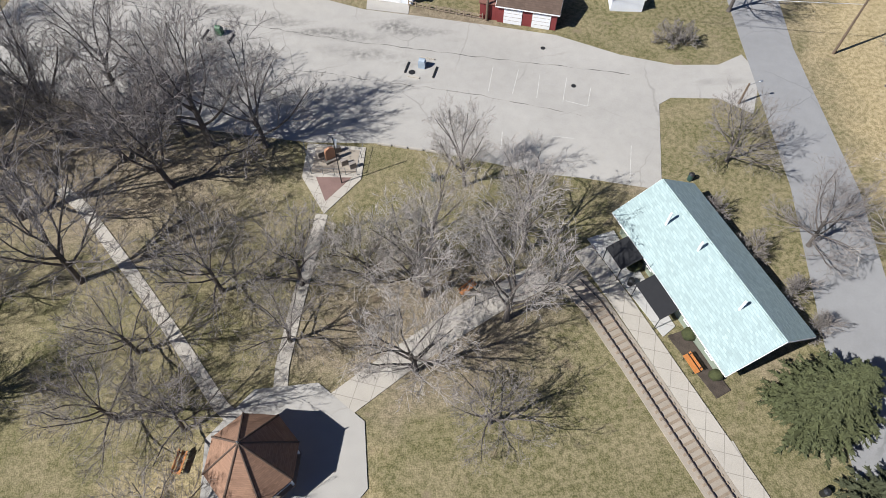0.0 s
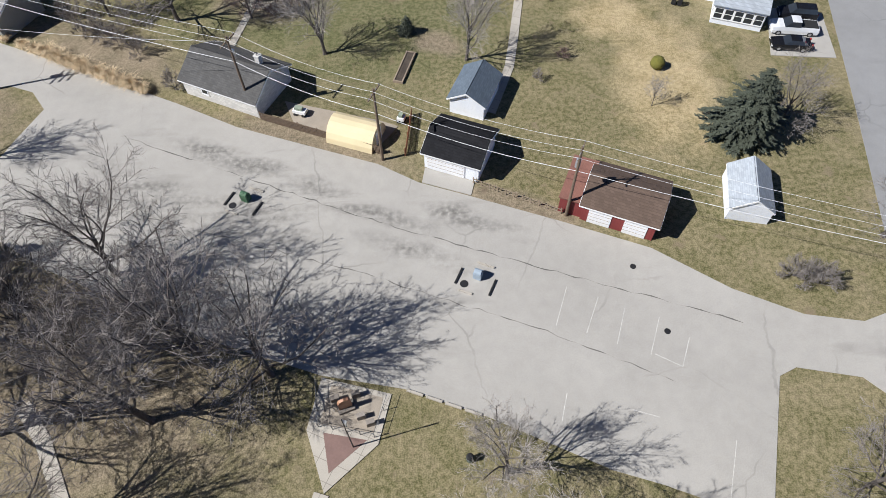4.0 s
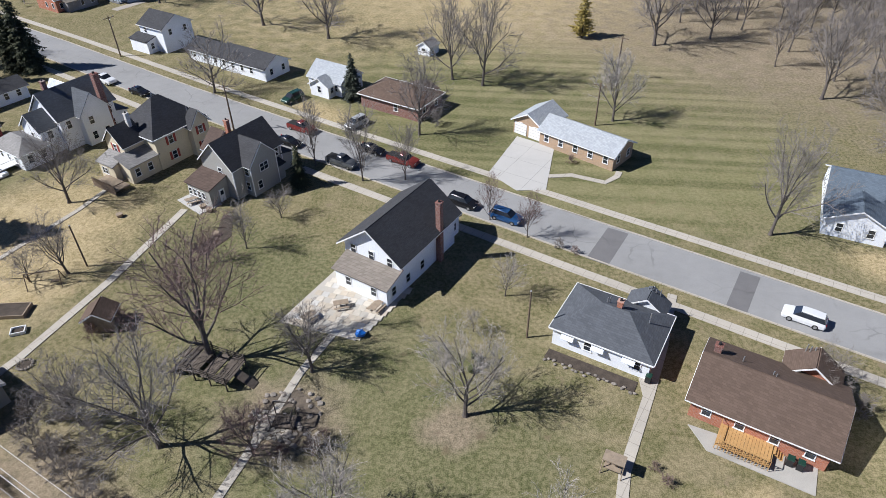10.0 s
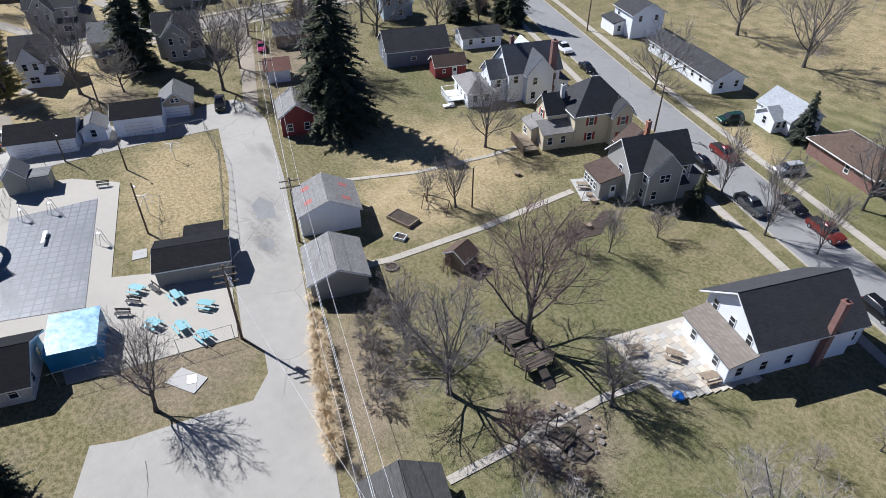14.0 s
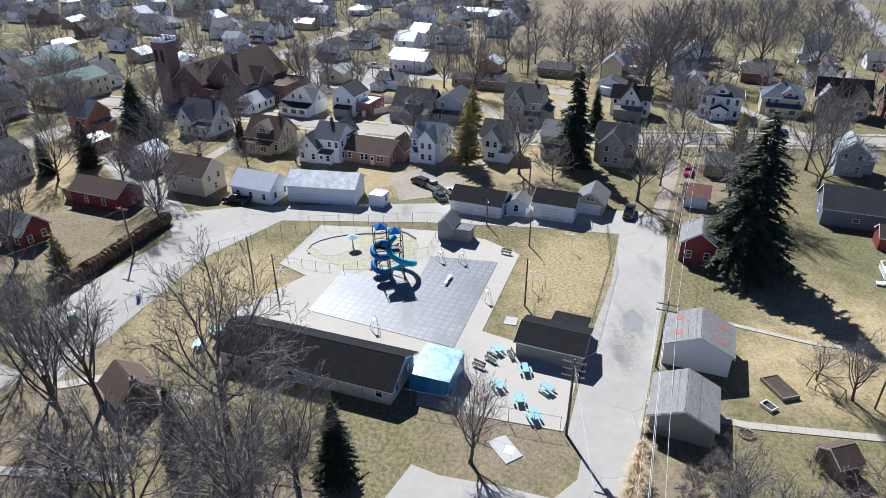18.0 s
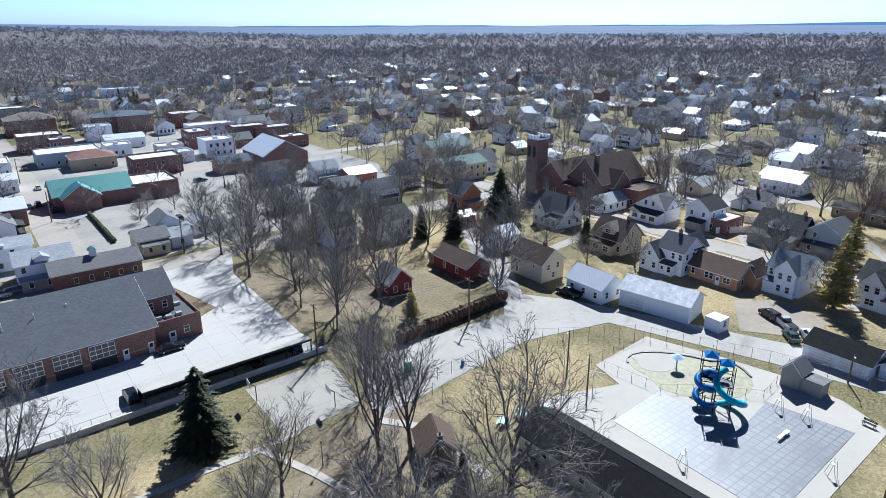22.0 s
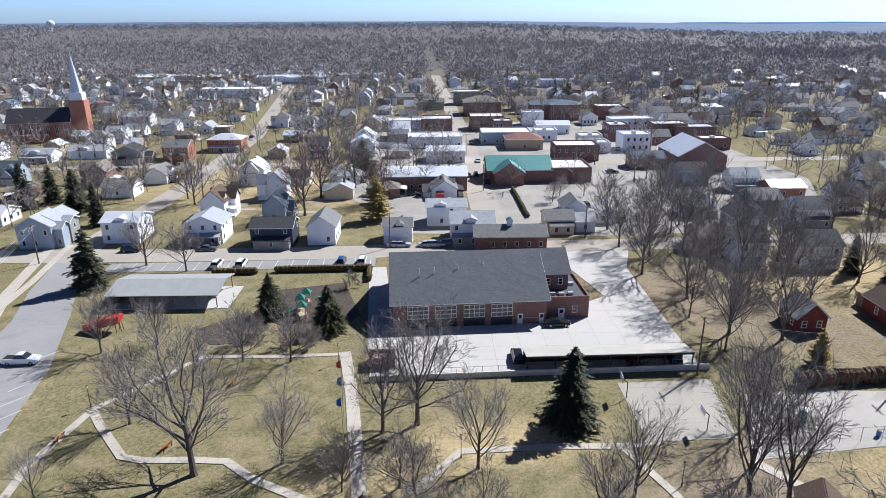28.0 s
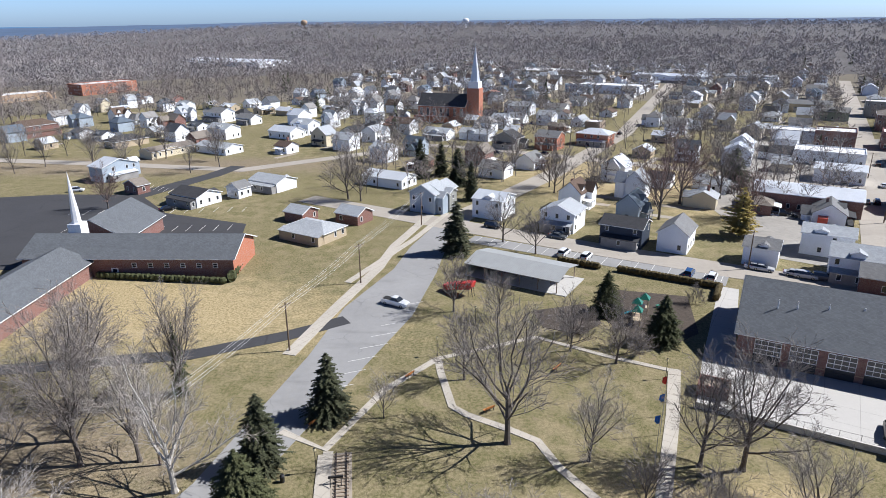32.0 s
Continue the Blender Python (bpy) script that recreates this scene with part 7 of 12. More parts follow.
house("house", 28.3, -279.1, 154, [(-6.5, -4.0, 6.5, 4.0, 3.6, "gx", 1.8, 0.35)], SIDING_WHITE, SHINGLE_PALE, "white low house on a town street", "house", fine=False)
house("house", 0.2, -201.5, 154, [(-5.0, -4.0, 5.0, 4.0, 3.6, "gx", 2.0, 0.35)], SIDING_WHITE, SHINGLE_GREY, "white cottage on a town street", "house", fine=False)
house("house", -44.0, -267.5, 154, [(-7.3, -5.0, 7.3, 5.0, 5.4, "hip", 2.0, 0.35)], BRICK, ROOF_METAL, "brick house with a pale hip roof", "house", fine=False)
house("house", -48.9, -304.6, 154, [(-3.8, -4.5, 3.8, 4.5, 5.0, "flat", 0.4, 0.00)], WOOD, ROOF_FLAT, "dark flat-roofed house on a town street", "house", fine=False)
house("building", -82.5, -498.0, 154, [(-29.3, -10.0, 29.3, 10.0, 6.0, "flat", 0.4, 0.00)], SIDING_WHITE, ROOF_FLAT, "long white industrial building", "building", fine=False)
house("house", -157.0, -588.7, 154, [(-32.4, -11.0, 32.4, 11.0, 6.0, "gx", 1.6, 0.35)], SIDING_WHITE, ROOF_METAL, "long white warehouse on a town street", "house", fine=False)
house("house", -65.9, -652.5, 154, [(-47.2, -12.0, 47.2, 12.0, 6.0, "gx", 1.6, 0.35)], SIDING_TAN, ROOF_FLAT, "long tan warehouse on a town street", "house", fine=False)
house("house", -231.7, -607.7, 154, [(-23.5, -6.0, 23.5, 6.0, 4.0, "gx", 1.6, 0.35)], SIDING_WHITE, SHINGLE_PALE, "low white house on a town street", "house", fine=False)
house("house", 328.7, -776.6, 154, [(-66.8, -26.6, 66.8, 26.6, 10.0, "gx", 2.5, 0.35)], SIDING_WHITE, ROOF_METAL, "huge white warehouse on a town street", "house", fine=False)
house("building", 326.1, -488.2, 244, [(-24.0, -10.0, 24.0, 10.0, 8.0, "flat", 0.6, 0.00)], BRICK, ROOF_FLAT, "brick school with a flat roof", "building", fine=False)
house("building", 357.5, -430.8, 244, [(-22.2, -10.0, 22.2, 10.0, 5.0, "flat", 0.4, 0.00)], BRICK_TAN, ROOF_FLAT, "long orange and white building", "building", fine=False)
house("house", 54.8, -143.6, 154, [(-3.4, -3.2, 3.4, 3.2, 2.8, "gx", 1.4, 0.35)], BRICK_DARK, SHINGLE_PALE, "low red house with a pale roof", "house", fine=False)
house("house", 39.4, -142.9, 154, [(-3.9, -3.4, 3.9, 3.4, 2.9, "gx", 1.6, 0.35)], BRICK_DARK, SHINGLE_PALE, "low red house with a grey roof", "house", fine=False)
house("house", 46.7, -129.1, 154, [(-6.8, -4.4, 6.8, 4.4, 2.8, "hip", 1.4, 0.35)], SIDING_TAN, SHINGLE_PALE, "low tan house with a pale roof", "house", fine=False)
house("house", 19.5, -155.8, 154, [(-4.3, -4.0, 4.3, 4.0, 6.0, "gy", 2.4, 0.35)], SIDING_BLUE, SHINGLE_PALE, "tall pale grey house with a white gable", "house", fine=False)
house("building", 36.6, -186.6, 154, [(-8.1, -4.5, 8.1, 4.5, 3.2, "gx", 1.6, 0.35)], SIDING_WHITE, ROOF_METAL, "white long outbuilding with a metal roof", "building", fine=False)
house("house", 45.6, -226.6, 154, [(-4.2, -4.0, 4.2, 4.0, 5.4, "gx", 1.8, 0.35)], SIDING_WHITE, SHINGLE_PALE, "white two-storey house on a town street", "house", fine=False)
house("house", 138.3, -189.9, 244, [(-6.8, -4.0, 6.8, 4.0, 5.4, "gy", 2.2, 0.35)], SIDING_BLUE, ROOF_METAL, "pale blue house with a shiny roof", "house", fine=False)
house("building", 118.9, -170.7, 244, [(-2.3, -3.5, 2.3, 3.5, 3.0, "gx", 1.6, 0.35)], BRICK_DARK, SHINGLE_TAN, "low red annex on a town street", "building", fine=False)
house("house", 120.9, -241.3, 154, [(-9.3, -4.9, 9.3, 4.9, 3.0, "gx", 1.4, 0.35)], SIDING_WHITE, SHINGLE_PALE, "low white ranch house", "house", fine=False)
house("house", 140.8, -234.6, 244, [(-11.0, -4.0, 11.0, 4.0, 3.0, "gx", 1.4, 0.35)], SIDING_CREAM, SHINGLE_TAN, "long cream ranch house", "house", fine=False)
house("house", 171.7, -255.1, 244, [(-8.4, -5.0, 8.4, 5.0, 3.0, "hip", 2.0, 0.35)], SIDING_TAN, SHINGLE_DARK, "tan house with a dark hip roof", "house", fine=False)
house("house", 93.3, -159.6, 154, [(-6.0, -4.7, 6.0, 4.7, 3.2, "gx", 1.6, 0.35)], SIDING_WHITE, SHINGLE_DARK, "white ranch house with a dark roof", "house", fine=False)
house("house", 82.7, -167.7, 154, [(-2.7, -2.7, 2.7, 2.7, 3.4, "gy", 1.6, 0.35)], SIDING_WHITE, SHINGLE_GREY, "white gabled house on a town street", "house", fine=False)
house("house", 75.3, -179.0, 154, [(-6.3, -4.7, 6.3, 4.7, 3.2, "gx", 1.6, 0.35)], SIDING_WHITE, SHINGLE_PALE, "long white house on a town street", "house", fine=False)
house("house", 134.1, -277.6, 154, [(-6.5, -4.8, 6.5, 4.8, 5.0, "gx", 2.0, 0.35)], SIDING_WHITE, SHINGLE_PALE, "white two-storey house on a town street", "house", fine=False)
house("house", 160.0, -332.5, 154, [(-7.4, -5.0, 7.4, 5.0, 5.6, "gx", 2.2, 0.35)], SIDING_WHITE, SHINGLE_GREY, "white two-storey house on a town street", "house", fine=False)
house("house", 139.0, -323.4, 154, [(-5.7, -4.2, 5.7, 4.2, 3.6, "gx", 2.0, 0.35)], SIDING_WHITE, SHINGLE_GREY, "white house on a town street", "house", fine=False)
house("house", 97.3, -291.9, 154, [(-5.8, -4.5, 5.8, 4.5, 5.4, "gx", 2.0, 0.35)], SIDING_WHITE, SHINGLE_PALE, "white house on a town street", "house", fine=False)
house("house", 95.5, -347.3, 154, [(-5.9, -4.6, 5.9, 4.6, 4.0, "gx", 2.0, 0.35)], SIDING_WHITE, SHINGLE_DARK, "white house on a town street", "house", fine=False)
house("house", 103.3, -279.6, 154, [(-7.2, -4.9, 7.2, 4.9, 3.6, "gx", 2.0, 0.35)], SIDING_WHITE, ROOF_METAL, "white house on a town street", "house", fine=False)
house("house", 234.3, -277.8, 244, [(-10.9, -5.0, 10.9, 5.0, 5.6, "hip", 2.6, 0.35)], BRICK_DARK, SHINGLE_BROWN, "dark brick house with a red gable", "house", fine=False)
house("house", 125.3, -404.5, 154, [(-6.7, -4.4, 6.7, 4.4, 3.6, "gx", 2.0, 0.35)], SIDING_WHITE, SHINGLE_DARK, "white house on a town street", "house", fine=False)
house("house", 100.9, -391.8, 154, [(-8.4, -4.6, 8.4, 4.6, 5.0, "gx", 2.0, 0.35)], SIDING_CREAM, SHINGLE_GREY, "cream house on a town street", "house", fine=False)
house("house", 49.6, -309.6, 154, [(-9.0, -4.5, 9.0, 4.5, 3.6, "gx", 2.2, 0.35)], BRICK_TAN, ROOF_RUST, "tan house with a red roof", "house", fine=False)
house("house", 44.0, -366.9, 154, [(-8.6, -4.5, 8.6, 4.5, 3.4, "gx", 2.0, 0.35)], SIDING_TAN, SHINGLE_GREY, "tan house on a town street", "house", fine=False)
house("house", 5.4, -440.0, 154, [(-7.8, -4.5, 7.8, 4.5, 4.6, "gy", 2.4, 0.35)], BRICK, ROOF_RUST, "brick house with an orange roof", "house", fine=False)
house("house", 18.2, -457.0, 154, [(-7.4, -4.0, 7.4, 4.0, 4.6, "gx", 2.2, 0.35)], SIDING_BLUE, SHINGLE_DARK, "blue house on a town street", "house", fine=False)
house("house", -12.8, -368.1, 154, [(-8.3, -4.5, 8.3, 4.5, 5.4, "gx", 2.2, 0.35)], SIDING_WHITE, SHINGLE_PALE, "white house on a town street", "house", fine=False)
house("house", -34.9, -368.0, 154, [(-6.4, -4.5, 6.4, 4.5, 4.6, "gx", 2.0, 0.35)], SIDING_WHITE, SHINGLE_GREY, "white house on a town street", "house", fine=False)
house("building", -113.1, 87.3, 64, [(-2.3, -2.5, 2.3, 2.5, 2.6, "gx", 1.4, 0.35)], SIDING_WHITE, ROOF_RUST, "small white outbuilding with a rusty roof", "building", fine=True)
house("barn", -122.4, 14.4, 76, [(-6.9, -3.5, 6.9, 3.5, 3.6, "gx", 1.9, 0.35)], SIDING_WHITE, ROOF_WEATHERED, "long white barn with a weathered sheet roof", "barn", fine=True, wins=[], doors=[(0, "s", -3.4, "garage", 3.0, 2.4)])
house("garden_shed", -20.1, 163.3, -26, [(-1.6, -1.8, 1.6, 1.8, 2.0, "gy", 1.0, 0.25)], SIDING_WHITE, SHINGLE_MID, "small white shed on the lawn", "shed", wins=[], doors=[(0, "s", 0.0, "door", 1.4, 1.8)])
for x, y, turn, vol, roof, words in [(-111.0, -109.5, 64, (-4.2, -3.2, 4.2, 3.2, 4.8, "gx", 2.2, 0.35), SHINGLE_GREY, "white two-storey house with a grey roof beside the lot"),
                                     (-119.5, -105.5, 64, (-3.4, -2.8, 3.4, 2.8, 3.0, "gx", 1.7, 0.35), SHINGLE_PALE, "small white house with a pale roof"),
                                     (-146.0, -98.0, 154, (-4.4, -3.4, 4.4, 3.4, 4.6, "gy", 2.4, 0.35), SHINGLE_GREY, "white gabled house with a grey roof"),
                                     (-158.0, -91.0, 64, (-4.0, -3.2, 4.0, 3.2, 3.0, "gx", 1.9, 0.35), SHINGLE_BROWN, "low white house with a brown roof"),
                                     (-182.0, -112.0, 154, (-4.6, -3.6, 4.6, 3.6, 4.8, "gx", 2.4, 0.35), SHINGLE_PALE, "white two-storey house with a pale roof")]:
    house("house", x, y, turn, [vol], SIDING_WHITE, roof, words, fine=False, group="town houses")


# ---- vehicles ----
PAINT = {k: plain("car_paint_" + k, c, 0.25, 0.2, 0.6, 0.03) for k, c in dict(white=(0.78, 0.79, 0.80), black=(0.012, 0.012, 0.014), grey=(0.10, 0.105, 0.11), silver=(0.48, 0.49, 0.50), red=(0.17, 0.03, 0.025),
                                                                        blue=(0.03, 0.09, 0.22), green=(0.02, 0.06, 0.045), pink=(0.6, 0.08, 0.2), orange=(0.5, 0.12, 0.02)).items()}
LAMP_GLASS = plain("headlight_glass", (0.8, 0.8, 0.78), 0.1)
TAIL = plain("tail_light", (0.4, 0.01, 0.01), 0.2)
HUB = plain("alloy_rim", (0.45, 0.45, 0.46), 0.35, 0.8)
CARS = {}


def loft(sh, rows):
    """Joins cross-sections of equal length and closes the ends."""
    n = len(rows[0])
    base = len(sh.v)
    for r in rows:
        sh.v += [tuple(p) for p in r]
    for k in range(len(rows) - 1):
        for i in range(n):
            a, b = base + k * n + i, base + k * n + (i + 1) % n
            sh.f.append((a, a + n, b + n, b))
            sh.m.append(0)
    sh.f += [tuple(range(base, base + n)), tuple(range(base + (len(rows) - 1) * n, base + len(rows) * n))[::-1]]
    sh.m += [0, 0]
    return sh


def car_meshes(kind):
    L, W, H, bonnet, cab0, cab1 = {"suv": (4.7, 1.86, 1.68, 1.0, 1.15, 4.55), "sedan": (4.75, 1.82, 1.42, 0.86, 1.45, 4.1), "pickup": (5.7, 1.95, 1.82, 1.12, 1.5, 3.4)}[kind]
    body, cab, roof = Shape(), Shape(), Shape()

    def sec(x, w, z0, z1):
        return [(x, -w / 2, z0), (x, w / 2, z0), (x, w / 2 + 0.02, (z0 + z1) / 2), (x, w / 2 - 0.08, z1), (x, -w / 2 + 0.08, z1), (x, -w / 2 - 0.02, (z0 + z1) / 2)]

    deck = bonnet + (0.06 if kind != "pickup" else 0.02)
    loft(body, [sec(0.0, W * 0.8, 0.42, bonnet * 0.72), sec(0.14, W * 0.95, 0.3, bonnet * 0.86), sec(0.9, W, 0.27, bonnet), sec(cab0 + 0.4, W, 0.27, deck), sec(L - 0.9, W, 0.27, deck), sec(L - 0.12, W * 0.96, 0.3, deck * 0.97), sec(L, W * 0.86, 0.45, deck * 0.8)])
    z0, z1 = deck - 0.01, H - 0.05
    back = 0.3 if kind == "suv" else (0.15 if kind == "pickup" else 0.75)

    def ring(x, w, z):
        return [(x, -w / 2, z), (x, w / 2, z)]

    cab.add([(cab0, -W / 2 + 0.1, z0), (cab0, W / 2 - 0.1, z0), (cab1, W / 2 - 0.1, z0), (cab1, -W / 2 + 0.1, z0), (cab0 + 0.75, -W / 2 + 0.3, z1), (cab0 + 0.75, W / 2 - 0.3, z1), (cab1 - back, W / 2 - 0.3, z1), (cab1 - back, -W / 2 + 0.3, z1)],
            [(0, 3, 2, 1), (4, 5, 6, 7), (0, 1, 5, 4), (1, 2, 6, 5), (2, 3, 7, 6), (3, 0, 4, 7)])
    xa, xb, w = cab0 + 0.7, cab1 - back + 0.05, W - 0.56
    loft(roof, [[(xa, -w / 2, z1 - 0.03), (xa, w / 2, z1 - 0.03), (xa, w / 2 - 0.1, z1 + 0.03), (xa, -w / 2 + 0.1, z1 + 0.03)], [((xa + xb) / 2, -w / 2, z1 - 0.03), ((xa + xb) / 2, w / 2, z1 - 0.03), ((xa + xb) / 2, w / 2 - 0.1, z1 + 0.07), ((xa + xb) / 2, -w / 2 + 0.1, z1 + 0.07)],
                [(xb, -w / 2, z1 - 0.03), (xb, w / 2, z1 - 0.03), (xb, w / 2 - 0.1, z1 + 0.02), (xb, -w / 2 + 0.1, z1 + 0.02)]])
    wheel = Shape().tube((0, -0.12, 0), (0, 0.12, 0), 0.35, 0.35, 14).mesh("tyre", RUBBER)
    rim = Shape().tube((0, -0.13, 0), (0, 0.13, 0), 0.2, 0.2, 10).mesh("rim", HUB)
    bed = Shape().box(cab1 + 0.12, -W / 2 + 0.2, deck - 0.02, L - 0.2, W / 2 - 0.2, deck + 0.012).mesh("bed", RUBBER) if kind == "pickup" else None
    return dict(L=L, W=W, body=body, cab=cab.mesh("glasshouse", GLASS), roof=roof, wheel=wheel, rim=rim, bed=bed, bonnet=bonnet)


def car(kind, paint, x, y, rot, words=""):
    key = (kind, paint)
    if kind not in CARS:
        CARS[kind] = car_meshes(kind)
    c = CARS[kind]
    if key not in CARS:
        CARS[key] = (c["body"].mesh("body", PAINT[paint]), c["roof"].mesh("roof", PAINT[paint]))
    label = words or "%s %s parked on the pavement" % (paint, {"suv": "sport utility car", "sedan": "saloon car", "pickup": "pickup truck"}[kind])
    ob = thing({"pickup": "pickup_truck"}.get(kind, "car"), at(x, y, rot, 0.05) @ pose(-c["L"] / 2, 0, 0), label, "truck" if kind == "pickup" else "car")
    part("body", CARS[key][0], None, ob)
    part("glasshouse", c["cab"], None, ob)
    part("roof", CARS[key][1], None, ob)
    if c["bed"]:
        part("bed", c["bed"], None, ob)
    for wx in (0.95, c["L"] - 1.0):
        for wy in (-c["W"] / 2 + 0.1, c["W"] / 2 - 0.1):
            t = part("tyre", c["wheel"], None, ob, "", pose(wx, wy, 0.33))
            part("rim", c["rim"], None, t)
    for wy in (-0.62, 0.62):
        part("headlight", Shape().box(0.02, wy - 0.2, c["bonnet"] * 0.62, 0.12, wy + 0.2, c["bonnet"] * 0.78), LAMP_GLASS, ob)
        part("tail_light", Shape().box(c["L"] - 0.1, wy - 0.12, 0.75, c["L"] + 0.01, wy + 0.12, 0.98), TAIL, ob)
    return ob


for kind, paint, x, y, rot in [("pickup", "white", -84.2, 140.9, 155), ("sedan", "black", -74.0, 136.0, 155), ("suv", "white", -43.4, 121.0, 155), ("sedan", "black", -38.0, 118.6, 155), ("pickup", "red", -37.4, 123.9, 155), ("suv", "silver", -28.2, 126.6, 60),
                               ("suv", "green", -42.8, 136.0, 60), ("pickup", "grey", -27.4, 112.8, 155), ("sedan", "black", -23.4, 117.4, 155), ("pickup", "red", -17.6, 114.4, 155), ("suv", "black", -6.8, 103.0, 155), ("suv", "blue", -0.4, 99.9, 155),
                               ("suv", "white", 34.7, 82.9, -27), ("sedan", "black", 43.6, 48.3, -10), ("pickup", "white", 45.0, 51.2, -10), ("suv", "black", 46.4, 53.9, -10), ("pickup", "white", 18.9, -87.3, -25), ("pickup", "black", -121.0, -3.4, 70),
                               ("sedan", "green", -119.4, 37.2, 20), ("pickup", "white", -120.4, 40.2, 20), ("pickup", "black", -108.8, 72.6, 155), ("sedan", "pink", -128.8, 92.6, 155)]:
    car(kind, paint, x, y, rot)
for kind, paint, x, y, rot in [("suv", "white", -16.8, -118.8, 64), ("suv", "white", -21.8, -116.5, 64), ("suv", "blue", -42.8, -107.2, 64), ("suv", "white", -47.1, -105.2, 64), ("sedan", "grey", -16.4, -131.2, -27), ("suv", "black", 0.4, -139.2, -27), ("sedan", "silver", -58.6, -112.2, -24),
                               ("sedan", "silver", -65.6, -108.6, -24), ("suv", "grey", -70.6, -106.6, -24), ("sedan", "black", -67.4, -57.6, -24), ("suv", "black", -54.0, -50.4, 64), ("pickup", "red", -70.4, -41.6, 66), ("suv", "black", -76.6, -38.6, 66), ("sedan", "black", -62.0, -45.0, 66),
                               ("sedan", "grey", -112.0, -170.5, 65), ("sedan", "black", -118.0, -197.0, 65), ("pickup", "red", -137.0, -171.0, 10), ("sedan", "grey", 0.0, -243.0, -28), ("sedan", "black", -40.0, -262.0, 66), ("suv", "white", 140.0, -170.0, 20), ("sedan", "black", 98.0, -150.0, 40)]:
    car(kind, paint, x, y, rot)


# ---- poles, lamps and cables ----
def utility_pole(x, y, rot, h=10.5, arms=1, drum=False, words="weathered wooden utility pole with a crossarm"):
    ob = thing("utility_pole", at(x, y, rot), words, "utility pole")
    part("pole", Shape().tube((0, 0, -0.2), (0, 0, h), 0.17, 0.11, 10), POLE_WOOD, ob)
    for k in range(arms):
        z = h - 0.5 - 0.9 * k
        arm = part("crossarm", Shape().box(-1.25, -0.06, z - 0.06, 1.25, 0.06, z + 0.06), POLE_WOOD, ob)
        for u in (-1.1, -0.45, 0.45, 1.1):
            part("insulator", Shape().tube((u, 0, z + 0.06), (u, 0, z + 0.24), 0.05, 0.035, 6), STEEL, arm)
        part("brace", Shape().tube((-0.6, 0.05, z - 0.05), (0, 0.12, z - 0.7), 0.02, 0.02, 4).tube((0.6, 0.05, z - 0.05), (0, 0.12, z - 0.7), 0.02, 0.02, 4), STEEL, ob)
    if drum:
        part("transformer", Shape().tube((0.33, 0.1, h - 3.0), (0.33, 0.1, h - 2.0), 0.24, 0.24, 10).tube((0.33, 0.1, h - 2.0), (0.33, 0.1, h - 1.8), 0.2, 0.05, 8), STEEL, ob)
    return ob


POLES = [(51.9, 10.5), (12.7, 24.7), (-5.7, 33.2), (-20.7, 41.8), (-64.0, 61.0), (-100.2, 78.6), (-142.0, 101.0)]
for i, (x, y) in enumerate(POLES):
    utility_pole(x, y, 65, 10.0 if i else 9.0, 2 if i == 4 else 1, i in (1, 3))
utility_pole(-53.1, 46.6, 65, 10.6, 3, True, "tall wooden utility pole with crossarms and a transformer")
for x, y, r, h in [(34.0, -67.5, 60, 9.0), (28.1, -98.0, 60, 9.0), (20.0, -140.0, 60, 9.5), (41.0, -37.0, 60, 8.5), (-76.5, -33.3, 64, 10.0), (-100.2, -16.4, 64, 9.0), (-49.6, 122.8, -26, 8.5), (14.3, 131.0, -26, 8.0), (-118.0, 55.0, 64, 8.5), (-88.5, 155.0, 64, 9), (20.0, 152.0, -26, 9.0),
                   (-57.0, -112.0, 64, 9.0), (-104.0, -95.0, 64, 9.0), (-106.0, -150.0, 64, 9.0), (-130.0, -205.0, 64, 9.0)]:
    utility_pole(x, y, r, h)
for x, y, h in [(2.9, 76.8, 7.0), (-54.4, 83.7, 6.5)]:
    ob = thing("wooden_post", at(x, y), "tall bare wooden pole standing in the lawn", "pole")
    part("pole", Shape().tube((0, 0, -0.2), (0, 0, h), 0.12, 0.09, 8), POLE_WOOD, ob)
    part("cap", Shape().tube((0, 0, h), (0, 0, h + 0.05), 0.11, 0.05, 8), STEEL, ob)


def cable(a, b, sag=0.8, r=0.017, n=12):
    pts = [Vector(a).lerp(Vector(b), i / n) - Vector((0, 0, sag * 4 * (i / n) * (1 - i / n))) for i in range(n + 1)]
    return solid("power_cable", Shape().sweep(pts, r, 4), WIRE, "thin overhead cable strung between wooden poles", "cable", group="overhead cables")


for (x0, y0), (x1, y1) in zip(POLES, POLES[1:]):
    d = Vector((x1 - x0, y1 - y0, 0)).normalized()
    s = Vector((-d.y, d.x, 0))
    h0, h1 = (9.7 if (x0, y0) != POLES[0] else 8.7), 9.7
    for u in (-1.1, 0.1, 1.1):
        cable(Vector((x0, y0, h0)) + s * u, Vector((x1, y1, h1)) + s * u)
    cable((x0, y0, 6.8), (x1, y1, 6.8), 0.7, 0.028)
cable((-53.1, 46.6, 10.0), (-20.7, 41.8, 9.4), 0.6)
cable((-53.1, 46.6, 10.0), (-64.0, 61.0, 9.4), 0.4)
for a, b in [((41.0, -37.0, 8.2), (34.0, -67.5, 8.8)), ((34.0, -67.5, 8.8), (28.1, -98.0, 8.8)), ((28.1, -98.0, 8.8), (20.0, -140.0, 9.2))]:
    for u in (-1.0, -0.4, 0.5, 1.0):
        cable((a[0] + u, a[1], a[2]), (b[0] + u, b[1], b[2]), 0.5)
cable((-76.5, -33.3, 9.6), (-100.2, -16.4, 8.6), 0.7)
